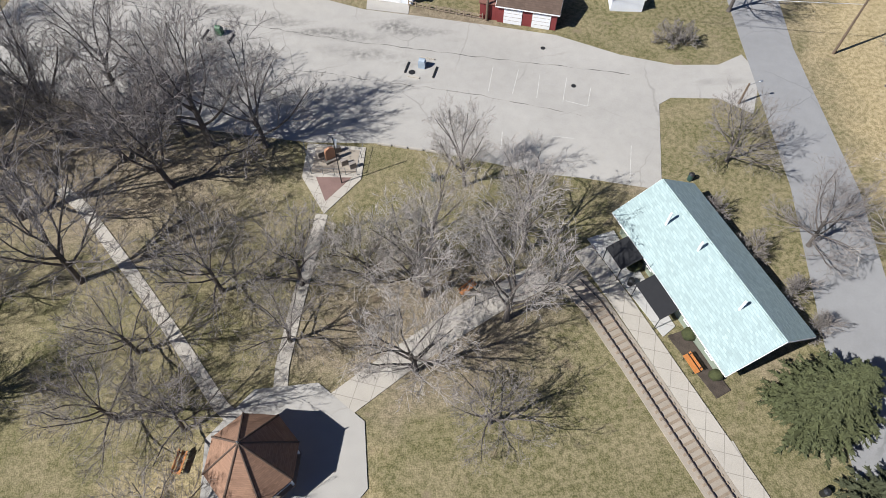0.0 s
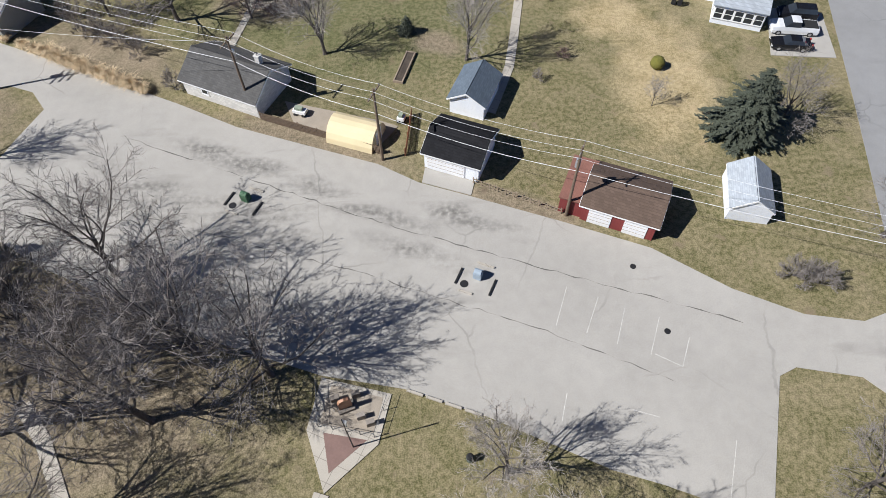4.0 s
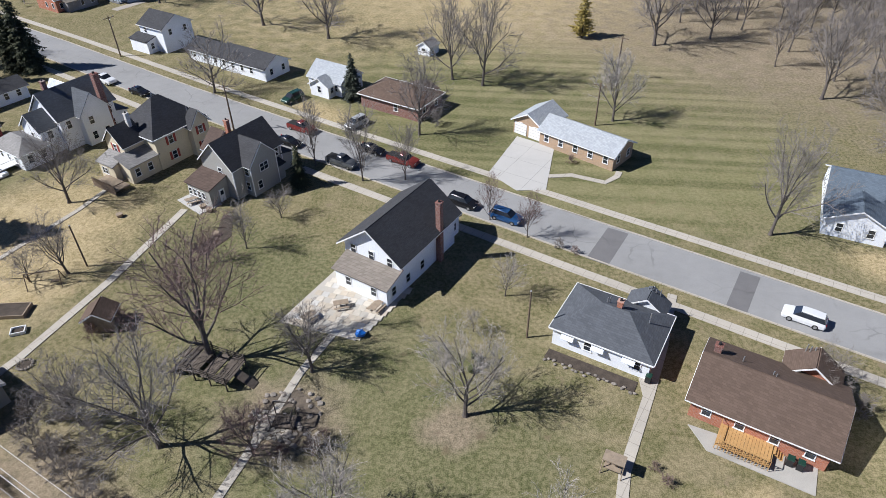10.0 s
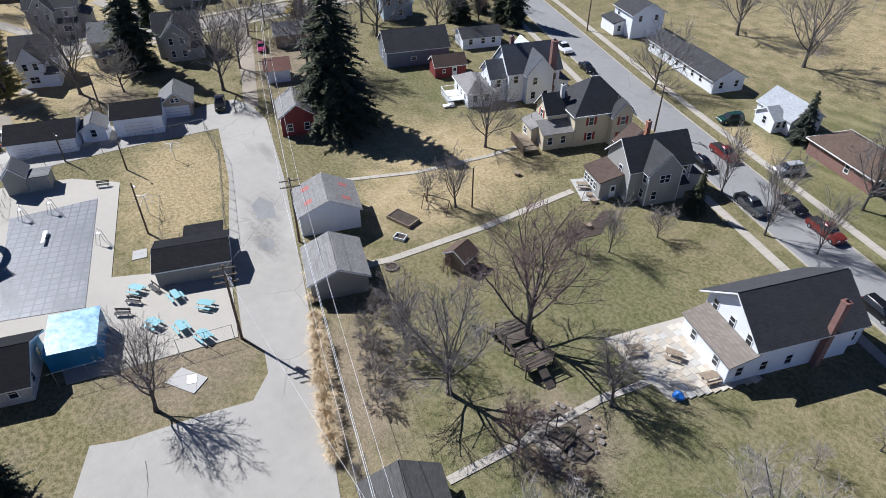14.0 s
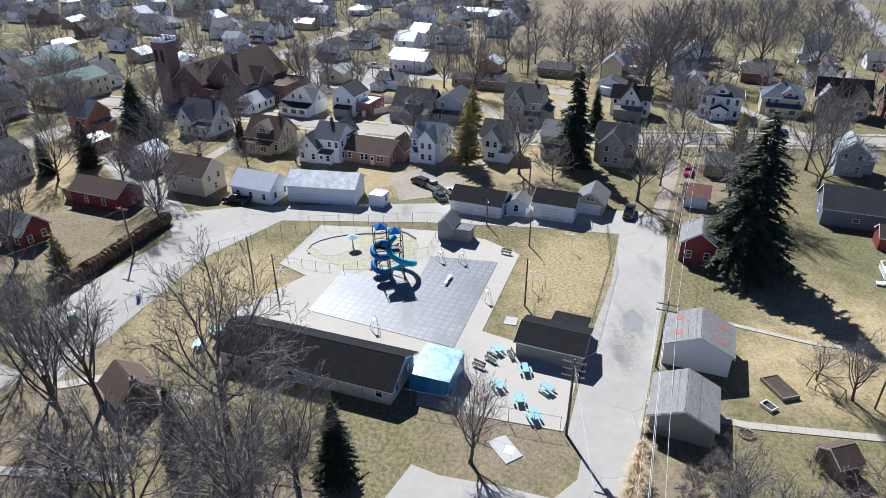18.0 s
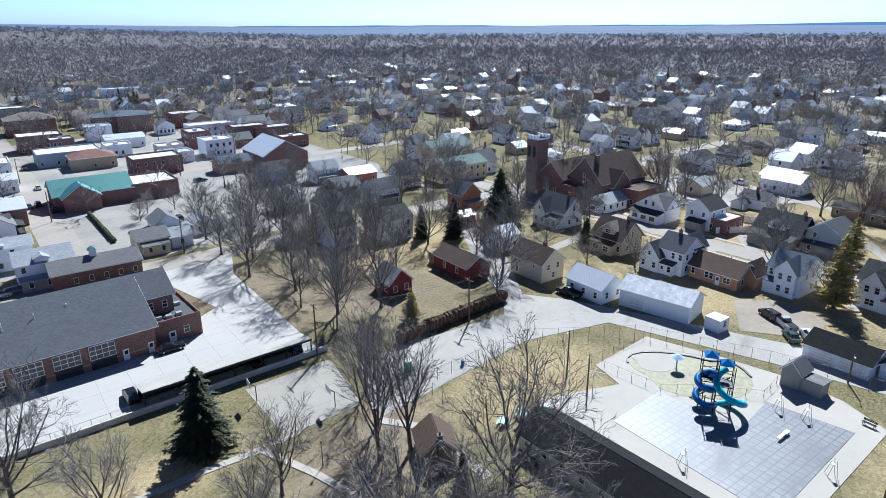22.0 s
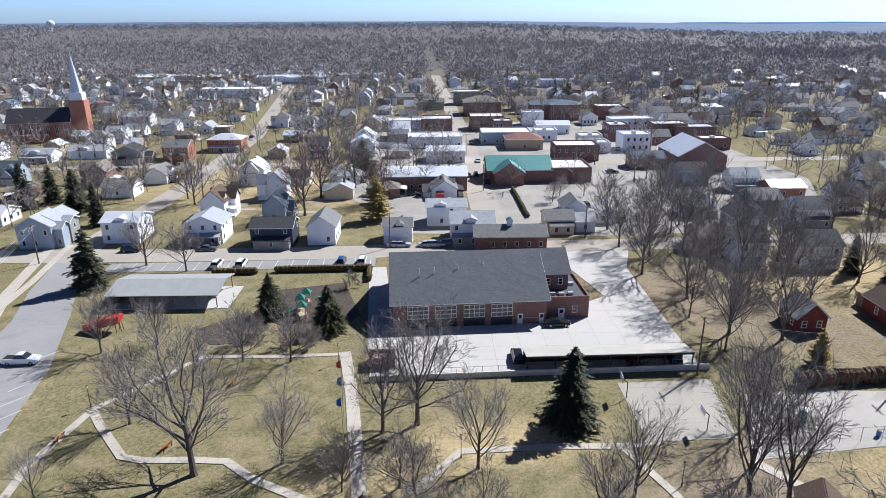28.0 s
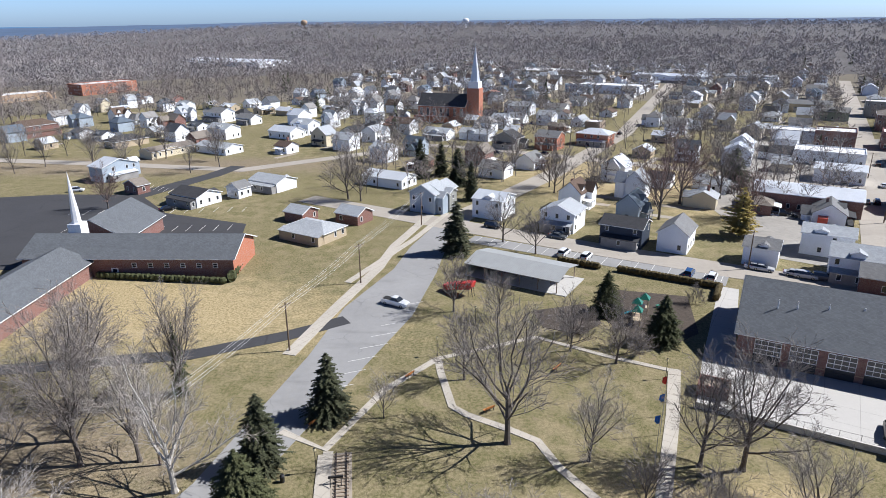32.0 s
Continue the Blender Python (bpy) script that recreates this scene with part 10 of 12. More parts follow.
sp = part("steeple_base", Shape().box(-11.4, 0.6, 6.4, -8.4, 3.6, 9.6), TRIM, hall)
part("belfry", Shape().tube((-9.9, 2.1, 9.6), (-9.9, 2.1, 12.0), 1.0, 0.9, 8), TRIM, sp)
part("spire", Shape().tube((-9.9, 2.1, 12.0), (-9.9, 2.1, 21.5), 0.9, 0.04, 8), TRIM, sp)
sh = Shape()
for i in range(26):
    sh.blob((57.6 + i * 1.15, -95.6 - 0.05 * i, 0.7), 0.85, 0.8, 0.8, i, 9, 0.2)
for i in range(9):
    sh.blob((56.4 + 0.3 * i, -97.0 - i * 1.5, 0.9), 1.1, 1.0, 1.1, i + 40, 9, 0.2)
solid("foundation_hedge", sh, CLIPPED, "dark evergreen hedge along the hall", "hedge")
th = house("gable_hall", -196.0, -146.0, 64, [(-11.0, -9.0, 11.0, 9.0, 6.0, "gx", 5.0, 0.4), (-15.0, -7.0, -11.0, 1.0, 5.0, "flat", 0.4, 0.0)], BRICK_DARK, ROOF_METAL, "brick hall with a big pale metal roof", "hall", wins=[(0, "s", -5, 1.5), (0, "s", 5, 1.5)])
tl = house("teal_roofed_shop", -131.0, -159.0, 154, [(-16.0, -8.0, 6.0, 8.0, 4.6, "gx", 3.4, 0.5), (-14.0, -12.0, -4.0, -6.0, 4.6, "gy", 3.4, 0.5), (6.0, -8.0, 20.0, 8.0, 4.6, "flat", 0.6, 0.0, None, ROOF_FLAT)], BRICK_DARK, ROOF_TEAL, "brick store with a teal metal roof", "shop", wins=[])


# ---- back-yard things ----
house("garden_shed", -46.2, 73.6, 10, [(-1.5, -1.3, 1.5, 1.3, 2.0, "gy", 1.0, 0.25)], WOOD, SHINGLE_BROWN, "small brown shed with a roof window", "shed", wins=[])
house("barn_shed", 31.0, 25.6, -14, [(-2.0, -2.8, 2.0, 2.8, 1.8, "gy", 1.5, 0.1)], SIDING_WHITE, SHINGLE_WHITE, "white metal barn-shaped shed", "shed", wins=[])
tk = thing("storage_tent", at(-8.6, 36.9, -22), "pale yellow half-round storage hut", "hut")
arc = [(2.0 * math.cos(a), 1.9 * math.sin(a) * 1.15) for a in [math.pi * i / 10 for i in range(11)]]
part("shell", Shape().prism(arc, -2.7, 2.7), surf("pale_yellow_sheet", (0.70, 0.585, 0.36), 0.7, vary=0.1), tk, "", pose(0, 0, 0, 90, 0, 90), smooth=False)
part("door", Shape().box(2.7, -0.7, 0, 2.76, 0.7, 1.7), TRIM, tk)
for x, y, w, d, words in [(-15.0, 40.6, 1.5, 0.8, "green and white tool cart on gravel"), (-3.6, 38.8, 0.8, 0.8, "stack of dark crates beside the fence")]:
    ob = thing("yard_cart", at(x, y, -20), words, "cart")
    part("tray", Shape().box(-w / 2, -d / 2, 0.35, w / 2, d / 2, 0.75), TRIM, ob)
    part("load", Shape().box(-w / 3, -d / 3, 0.75, w / 4, d / 3, 1.1), SIDING_GREEN, ob)
    for s in (-1, 1):
        part("wheel", Shape().tube((s * w / 3, -d / 2 - 0.05, 0.2), (s * w / 3, d / 2 + 0.05, 0.2), 0.2, 0.2, 10), RUBBER, ob)
sheet("gravel_yard", [(-17.0, 42.8), (-6.0, 39.0), (-4.0, 38.0), (-6.5, 34.6), (-15.5, 38.8)], GRAVEL, "gravel yard behind the board fence", "yard", 0.05)
sheet("garage_apron", [(-1.6, 29.8), (3.4, 27.8), (3.9, 29.6), (-1.2, 31.8)], CONCRETE, "short concrete ramp before the garage", "ramp", 0.052)
bed = thing("raised_bed", at(-3.1, 47.6, 72), "narrow raised garden bed with pale timber sides", "garden bed")
part("soil", Shape().box(-2.6, -0.45, 0, 2.6, 0.45, 0.22), MULCH, bed)
for a in ((-2.75, -0.6, 2.75, -0.45), (-2.75, 0.45, 2.75, 0.6), (-2.75, -0.45, -2.6, 0.45), (2.6, -0.45, 2.75, 0.45)):
    part("board", Shape().box(a[0], a[1], 0, a[2], a[3], 0.3), WOOD, bed)
sw = thing("garden_swing", at(10.9, 60.4, -20), "grey wooden garden swing with a canopy", "swing")
part("canopy", Shape().box(-1.0, -0.6, 1.95, 1.0, 0.6, 2.05), WOOD, sw)
part("seat", Shape().box(-0.8, -0.3, 0.5, 0.8, 0.3, 0.58).box(-0.8, 0.26, 0.58, 0.8, 0.32, 1.0), WOOD, sw)
for s in (-1, 1):
    part("side_frame", Shape().line([(s * 0.95, -0.7, 0), (s * 0.95, 0, 2.0), (s * 0.95, 0.7, 0)], 0.05, 5), WOOD, sw)
solid("round_shrub", Shape().blob((0, 0, 0.7), 0.85, 0.85, 0.8, 7, 16, 0.08), surf("golden_green_shrub", (0.15, 0.14, 0.025), 0.9, vary=0.4, grain=9, patch=2, rel=0.8), "round golden-green clipped shrub", "shrub", m=at(26.8, 45.8), smooth=True)
fp = thing("fire_ring", at(-51.6, 66.7), "ring of pale stones round a fire pit", "fire pit")
for k in range(14):
    a = k * 2 * math.pi / 14
    part("stone", Shape().blob((0.8 * math.cos(a), 0.8 * math.sin(a), 0.1), 0.2, 0.16, 0.16, k, 6, 0.25), STONE, fp)
part("ash", Shape().tube((0, 0, 0), (0, 0, 0.06), 0.65, 0.65, 12), MULCH, fp)
fr = thing("swing_frame", at(-57.4, 79.6, 20), "dark wooden swing frame on the lawn", "swing frame")
part("beam", Shape().tube((-2.0, 0, 2.1), (2.0, 0, 2.1), 0.07, 0.07, 6), POLE_WOOD, fr)
for s in (-2, 2):
    part("leg", Shape().line([(s, -0.9, 0), (s, 0, 2.1), (s, 0.9, 0)], 0.06, 5), POLE_WOOD, fr)
part("swing_seat", Shape().box(0.6, -0.25, 0.45, 1.6, 0.25, 0.5), POLE_WOOD, fr)
rb = thing("raised_bed", at(-58.6, 74.4, 10), "large dark soil bed with timber ends", "garden bed")
part("soil", Shape().box(-1.9, -1.1, 0, 1.9, 1.1, 0.4), MULCH, rb)
for a in ((-2.05, -1.2, -1.9, 1.2), (1.9, -1.2, 2.05, 1.2), (-1.9, -1.2, 1.9, -1.1), (-1.9, 1.1, 1.9, 1.2)):
    part("board", Shape().box(a[0], a[1], 0, a[2], a[3], 0.5), WOOD, rb)
cf = thing("cold_frame", at(-55.6, 71.4, 25), "white-framed cold frame on the grass", "cold frame")
part("frame", Shape().box(-0.8, -0.6, 0, 0.8, -0.5, 0.4).box(-0.8, 0.5, 0, 0.8, 0.6, 0.4).box(-0.8, -0.5, 0, -0.7, 0.5, 0.4).box(0.7, -0.5, 0, 0.8, 0.5, 0.4), TRIM, cf)
part("soil", Shape().box(-0.7, -0.5, 0, 0.7, 0.5, 0.15), MULCH, cf)
ps = thing("tree_fort", at(-30.6, 68.0, -15), "weathered dark wooden play fort round a big tree", "play fort")
GREY_WOOD = surf("old_dark_timber", (0.13, 0.105, 0.085), 0.9, vary=0.4, grain=14, patch=2, random_obj=0.45)
plank = Shape().box(-0.13, -1.8, 0, 0.13, 1.8, 0.05).mesh("plank", GREY_WOOD)
for k in range(23):
    if k not in (9, 10, 16):
        part("plank", plank, None, ps, "", pose(-3.1 + 0.28 * k, 0.05 * (k % 3), 1.15, 0, 0, (k % 4) - 1.5))
for x in (-3.1, -1.0, 1.0, 3.1):
    for y in (-1.7, 1.7):
        part("post", Shape().tube((x, y, 0), (x, y, 2.2 + 0.5 * (x < 0)), 0.08, 0.08, 6), GREY_WOOD, ps)
for y in (-1.7, 1.7):
    for z in (1.5, 1.8, 2.1):
        part("rail", Shape().box(-3.15, y - 0.03, z - 0.05, 3.15, y + 0.03, z + 0.05), GREY_WOOD, ps)
for x in (-3.1, 3.1):
    for z in (1.5, 2.1):
        part("rail", Shape().box(x - 0.03, -1.7, z - 0.05, x + 0.03, 1.7, z + 0.05), GREY_WOOD, ps)
part("roof_frame", Shape().line([(-3.1, -1.7, 2.6), (-2.0, 0, 3.2), (-3.1, 1.7, 2.6)], 0.05, 5).line([(-1.0, -1.7, 2.6), (-2.0, 0, 3.2), (-1.0, 1.7, 2.6)], 0.05, 5), GREY_WOOD, ps)
part("climbing_wall", Shape().slab((-3.2, -1.9, 1.2), (-4.6, -1.9, 0.0), (-4.6, -0.3, 0.0), (-3.2, -0.3, 1.2), -0.06), GREY_WOOD, ps)
part("ramp", Shape().slab((3.2, -0.5, 1.2), (5.4, -0.5, 0.0), (5.4, 0.5, 0.0), (3.2, 0.5, 1.2), -0.06), GREY_WOOD, ps)
for k in range(5):
    part("step", Shape().box(-3.9 - 0.25 * k, 0.4, 0.9 - 0.2 * k, -3.5 - 0.25 * k, 1.4, 0.96 - 0.2 * k), GREY_WOOD, ps)
rc = random.Random(12)
rk = thing("rock_garden", at(-21.0, 63.0), "rock garden with flat stones and a dry pool", "rock garden")
part("soil", Shape().prism([(x * (1 + 0.18 * math.sin(3 * i)), y * (1 + 0.14 * math.cos(5 * i))) for i, (x, y) in enumerate(ring_pts(0, 0, 3.3, 18))], -0.05, 0.05), surf("leaf_strewn_soil", (0.15, 0.12, 0.09), 0.95, vary=0.5, grain=9, patch=1.2, rel=0.6), rk)
FLAG = surf("pale_flagstone", (0.42, 0.38, 0.32), 0.9, vary=0.2, grain=5, patch=1.0, rel=0.4, random_obj=0.35)
for i in range(9):
    for j in range(7):
        a = [k * 6.283 / 6 + rc.uniform(-0.25, 0.25) for k in range(6)]
        cx, cy = -3.4 + 0.52 * i + 0.26 * (j % 2) + rc.uniform(-0.08, 0.08), -2.6 + 0.5 * j + rc.uniform(-0.08, 0.08)
        if cx * cx + cy * cy < 11 and not (cx > -0.9 and cy > -0.6):
            part("flagstone", Shape().prism([(cx + rc.uniform(0.22, 0.3) * math.cos(t), cy + rc.uniform(0.22, 0.3) * math.sin(t)) for t in a], 0.02, 0.085 + rc.uniform(0, 0.02)), FLAG, rk)
for k in range(46):
    a, r = rc.random() * 6.283, 3.7 * math.sqrt(rc.random())
    part("stone", Shape().blob((r * math.cos(a), r * math.sin(a), 0.08), rc.uniform(0.2, 0.5), rc.uniform(0.18, 0.4), rc.uniform(0.07, 0.25), k, 6, 0.3), STONE, rk)
for k in range(7):
    part("plank", Shape().box(-0.9 + 0.32 * k, -1.5, 0.35, -0.62 + 0.32 * k, 0.1, 0.42), GREY_WOOD, rk)
part("trellis", Shape().line([(-1.0, 0.2, 0), (-1.0, 0.2, 2.1), (1.2, 0.2, 2.1), (1.2, 0.2, 0)], 0.06, 5).line([(-1.0, -1.4, 0), (-1.0, -1.4, 2.1), (1.2, -1.4, 2.1), (1.2, -1.4, 0)], 0.06, 5).line([(-1.0, -1.4, 2.1), (-1.0, 0.2, 2.1)], 0.06, 5).line([(1.2, -1.4, 2.1), (1.2, 0.2, 2.1)], 0.06, 5), GREY_WOOD, rk)
part("pool", Shape().prism(ring_pts(0.3, 0.4, 0.9, 9), 0.05, 0.09), WATER, rk)
for x, y, r in [(-19.3, 79.5, 20), (-22.5, 77.0, 50), (-15.0, 79.5, 64)]:
    picnic_table(x, y, r, WOOD, "grey wooden bench table on the patio")
patio = bpy.data.objects["house_patio"]
paver = {}
pv_rng = random.Random(6)
for i in range(11):
    for j in range(11):
        if pv_rng.random() < 0.12:
            continue
        c = pv_rng.choice((0, 0, 1, 1, 2))
        if c not in paver:
            paver[c] = Shape().add([(-0.44, -0.44, 0), (0.44, -0.44, 0), (0.44, 0.44, 0), (-0.44, 0.44, 0), (-0.42, -0.42, 0.03), (0.42, -0.42, 0.03), (0.42, 0.42, 0.03), (-0.42, 0.42, 0.03)], [(4, 5, 6, 7), (0, 1, 5, 4), (1, 2, 6, 5), (2, 3, 7, 6), (3, 0, 4, 7)]).mesh(
                "paver", surf("patio_slab_%s" % ("cream", "buff", "grey")[c], ((0.60, 0.545, 0.46), (0.52, 0.45, 0.36), (0.55, 0.53, 0.49))[c], 0.9, vary=0.12, grain=6, patch=1.0, random_obj=0.12))
        p = Vector((-25.3, 76.7)) + Vector((0.462, 0.887)) * 0.94 * j + Vector((0.977, -0.214)) * 0.93 * i
        part("paver", paver[c], None, patio, "", pose(p.x, p.y, 0.071 + pv_rng.uniform(0, 0.006), 0, 0, -12.3 + pv_rng.uniform(-1, 1)))
ht = thing("hot_tub", at(-14.0, 83.2, -26, 0.06), "grey hot tub with a pale padded cover", "hot tub")
part("tub", Shape().box(-1.0, -1.0, 0, 1.0, 1.0, 0.8), SIDING_GREY, ht)
part("cover", Shape().box(-1.05, -1.05, 0.8, 1.05, 1.05, 0.92), SHINGLE_PALE, ht)
solid("tarp_bundle", Shape().blob((0, 0, 0.4), 0.6, 0.5, 0.45, 3, 10, 0.25), BLUE, "bright blue tarpaulin bundle at the patio corner", "tarpaulin", m=at(-16.0, 75.0, 0, 0.05))
dk = thing("wooden_deck", at(23.4, 64.2, -25), "honey-coloured wooden deck with railings", "deck")
for k in range(16):
    part("board", Shape().box(-2.4 + 0.3 * k, -1.5, 0.75, -2.12 + 0.3 * k, 1.5, 0.8), WOOD_NEW, dk)
for a in ((-2.4, -1.5, 2.4, -1.45), (-2.4, -1.45, -2.35, 1.5), (2.35, -1.45, 2.4, 0.2)):
    part("rail", Shape().box(a[0], a[1], 1.6, a[2], a[3], 1.68), WOOD_NEW, dk)
for k in range(17):
    part("baluster", Shape().box(-2.4 + 0.3 * k, -1.49, 0.2, -2.34 + 0.3 * k, -1.45, 1.6), WOOD_NEW, dk)
for k in range(4):
    part("step", Shape().box(2.45 + 0.25 * k, 0.4, 0.6 - 0.19 * k, 2.72 + 0.25 * k, 1.4, 0.65 - 0.19 * k), WOOD_NEW, dk)
sheet("deck_patio", [(18.8, 66.5), (20.0, 63.6), (28.6, 59.8), (29.8, 62.8)], CONCRETE, "grey concrete apron behind the house", "patio", 0.062)
for x, y in [(27.2, 62.9), (28.0, 62.5), (31.8, 57.6), (32.5, 57.3), (15.6, 71.6)]:
    ob = thing("wheelie_bin", at(x, y, -25, 0.05), "dark plastic wheeled rubbish bin", "bin")
    part("body", Shape().box(-0.28, -0.32, 0.08, 0.28, 0.32, 0.95), STEEL_DARK, ob)
    part("lid", Shape().box(-0.31, -0.36, 0.95, 0.31, 0.34, 1.02), PAINT["green"], ob)
for k in range(3):
    u = -3.6 + 3.4 * k
    ob = thing("window_awning", at(12.2, 77.6, -24) @ pose(u, -4.0, 1.9), "white sheet-metal awning over a window", "awning", "window awnings")
    part("hood", Shape().add([(-0.7, 0, 0.5), (0.7, 0, 0.5), (0.7, -0.6, 0), (-0.7, -0.6, 0), (-0.7, 0, 0.42), (0.7, 0, 0.42), (0.7, -0.6, -0.05), (-0.7, -0.6, -0.05)], [(0, 3, 2, 1), (4, 5, 6, 7), (0, 4, 7, 3), (1, 2, 6, 5), (3, 7, 6, 2)]), ROOF_METAL, ob)
    part("bracket", Shape().tube((-0.6, -0.55, -0.02), (-0.6, 0, -0.3), 0.015, 0.015, 4), STEEL, ob)
sheet("flower_bed", [(5.4, 75.3), (14.6, 71.4), (14.0, 70.0), (4.8, 74.0)], MULCH, "dark flower bed edged with stones", "flower bed", 0.05)
for k in range(22):
    solid("edging_stone", Shape().blob((0, 0, 0.08), 0.24, 0.18, 0.14, k, 6, 0.25), STONE, "pale edging stone of the flower bed", "stone", m=at(4.9 + 0.43 * k + rc.uniform(-0.2, 0.2), 73.7 - 0.18 * k + rc.uniform(-0.3, 0.4)), group="edging stones")
for k, (x, y) in enumerate([(-56.0, 95.0), (-40.2, 92.0), (-43.5, 97.6), (-44.8, 98.4)]):
    solid("garden_tub", Shape().tube((0, 0, 0), (0, 0, 0.5), 0.4, 0.5, 10), WOOD, "round wooden tub planter on the lawn", "planter", m=at(x, y))
sheet("garden_bed", [(-39.6, 96.8), (-38.0, 92.0), (-40.0, 87.4), (-42.0, 88.4), (-40.4, 92.6), (-41.2, 97.0)], MULCH, "curved dark garden bed with stone edging", "flower bed", 0.04)
sheet("back_patio", [(-49.6, 100.0), (-44.6, 96.6), (-42.4, 99.6), (-47.4, 103.2)], CONCRETE_NEW, "small pale patio behind the house", "patio", 0.066)
for x, y in [(-47.0, 99.5), (-45.6, 100.6)]:
    picnic_table(x, y, 40, WOOD, "grey wooden table on the back patio")
DRY_GRASS = plain("dry_tan_grass", (0.60, 0.47, 0.30), 0.9, vary=0.3)
for x, y, s in [(-33.6, 45.4, 1.0), (-35.0, 46.2, 1.3), (-36.4, 46.8, 1.1), (-37.6, 47.4, 1.4), (-39.4, 48.4, 1.3), (-41.4, 49.5, 1.5), (-42.7, 50.2, 1.2), (-43.8, 50.8, 1.3), (-45.0, 51.5, 1.4), (-46.3, 52.3, 1.5), (-48.2, 53.2, 1.1), (-50.0, 54.2, 1.0), (-53.0, 55.9, 0.9), (-57.0, 58.0, 0.8)]:
    sh, rr = Shape(), random.Random(int(x * 10))
    for k in range(330):
        a, r = rr.random() * 6.283, 0.42 * math.sqrt(rr.random()) * s
        p = Vector((r * math.cos(a), r * math.sin(a), 0))
        top = s * rr.uniform(0.55, 1.05)
        q = p + Vector((p.x * 0.7 + rr.uniform(-0.12, 0.12), p.y * 0.7 + rr.uniform(-0.12, 0.12), top))
        e = q + Vector((p.x * 1.3 + rr.uniform(-0.25, 0.25), p.y * 1.3 + rr.uniform(-0.25, 0.25), top * rr.uniform(-0.25, 0.15)))
        w = Vector((-math.sin(a), math.cos(a), 0)) * 0.016
        sh.add([p - w, p + w, q + w * 1.6, q - w * 1.6, e], [(0, 1, 2, 3), (3, 2, 4)])
    solid("ornamental_grass", sh, DRY_GRASS, "clump of dry tan ornamental grass beside the alley", "grass clump", m=at(x, y), group="grass clumps")
for x, y, h, kind in [(-44.0, 57.0, 3.4, "bush"), (-41.0, 55.5, 3.2, "bush"), (-38.5, 54.0, 3.0, "bush"), (-42.0, 60.5, 3.4, "bush"), (-38.0, 58.0, 3.0, "bush"), (-46.0, 60.0, 3.0, "bush"), (-35.5, 52.0, 2.6, "bush"), (-30.0, 45.6, 2.6, "bush"), (-17.2, 59.6, 1.8, "bushred"), (-20.0, 58.6, 1.6, "bushred"),
                      (-16.5, 61.0, 1.4, "bushred"), (15.9, 48.1, 1.6, "bushred"), (12.5, 44.5, 1.4, "bush"), (15.7, 59.6, 1.2, "bushred"), (14.8, 61.0, 1.0, "bushred"), (32.4, 16.5, 2.5, "bush"), (33.7, 15.8, 2.9, "bush"), (35.1, 15.4, 2.6, "bush"), (-44.5, 74.5, 2.0, "bushred"), (-46.5, 71.6, 1.8, "bushred"),
                      (7.0, 94.0, 1.4, "bush"), (9.0, 93.0, 1.2, "bushred"), (33.0, 71.5, 2.6, "bush"), (36.0, 69.8, 2.4, "bush"), (9.5, 117.0, 1.4, "bushred"), (-14.0, 128.5, 2.6, "bush"), (28.6, -14.0, 3.2, "bush"), (30.0, -19.0, 3.4, "bush"),
                      (27.0, -9.0, 3.0, "bush"), (30.6, -22.5, 3.0, "bush"), (-14.0, -76.5, 4.5, "bush"), (-17.5, -78.0, 4.0, "bush"), (-22.0, -73.0, 4.2, "bush"), (-25.0, -70.5, 4.0, "bush"), (-40.0, -92.0, 3.6, "bush"), (-61.0, 1.5, 3.5, "bush"), (-57.0, -2.0, 3.4, "bush"), (-54.0, 5.5, 3.6, "bush")]:
    tree(kind, x, y, h)
for x, y in [(-2.8, 73.0), (-2.2, 72.0), (-2.9, 71.0)]:
    solid("dwarf_conifer", Shape().blob((0, 0, 0.5), 0.45, 0.45, 0.55, int(y * 7), 10, 0.2), NEEDLE_PINE, "small dark dwarf conifer in a stone ring", "shrub", m=at(x, y))
sh = Shape()
for i in range(34):
    p = Vector((-87.5, -23.2)).lerp(Vector((-112.0, -14.0)), i / 33)
    sh.blob((p.x, p.y - 0.4, 1.2), 0.8, 1.1, 1.3, i, 8, 0.25)
solid("beech_hedge", sh, surf("dead_brown_hedge", (0.125, 0.075, 0.045), 0.95, vary=0.5, grain=7, patch=2, rel=0.9), "tall brown leafless hedge along the alley", "hedge")
tree("gold", -96.4, -26.6, 6.5, "yellow-flowering shrub tree beside the hedge", 1.0)


# ---- woods and the town beyond ----
wood_rng = random.Random(21)


def inside(p, poly):
    c = False
    for (x0, y0), (x1, y1) in zip(poly, poly[1:] + poly[:1]):
        if (y0 > p[1]) != (y1 > p[1]) and p[0] < (x1 - x0) * (p[1] - y0) / (y1 - y0) + x0:
            c = not c
    return c


def scatter(poly, gap, seed):
    """Points spread over a polygon, no two nearer than gap."""
    rng = random.Random(seed)
    xs, ys = [p[0] for p in poly], [p[1] for p in poly]
    out = []
    for _ in range(int((max(xs) - min(xs)) * (max(ys) - min(ys)) / gap ** 2 * 3)):
        p = (rng.uniform(min(xs), max(xs)), rng.uniform(min(ys), max(ys)))
        if inside(p, poly) and all((p[0] - q[0]) ** 2 + (p[1] - q[1]) ** 2 > gap * gap for q in out):
            out.append(p)
    return out


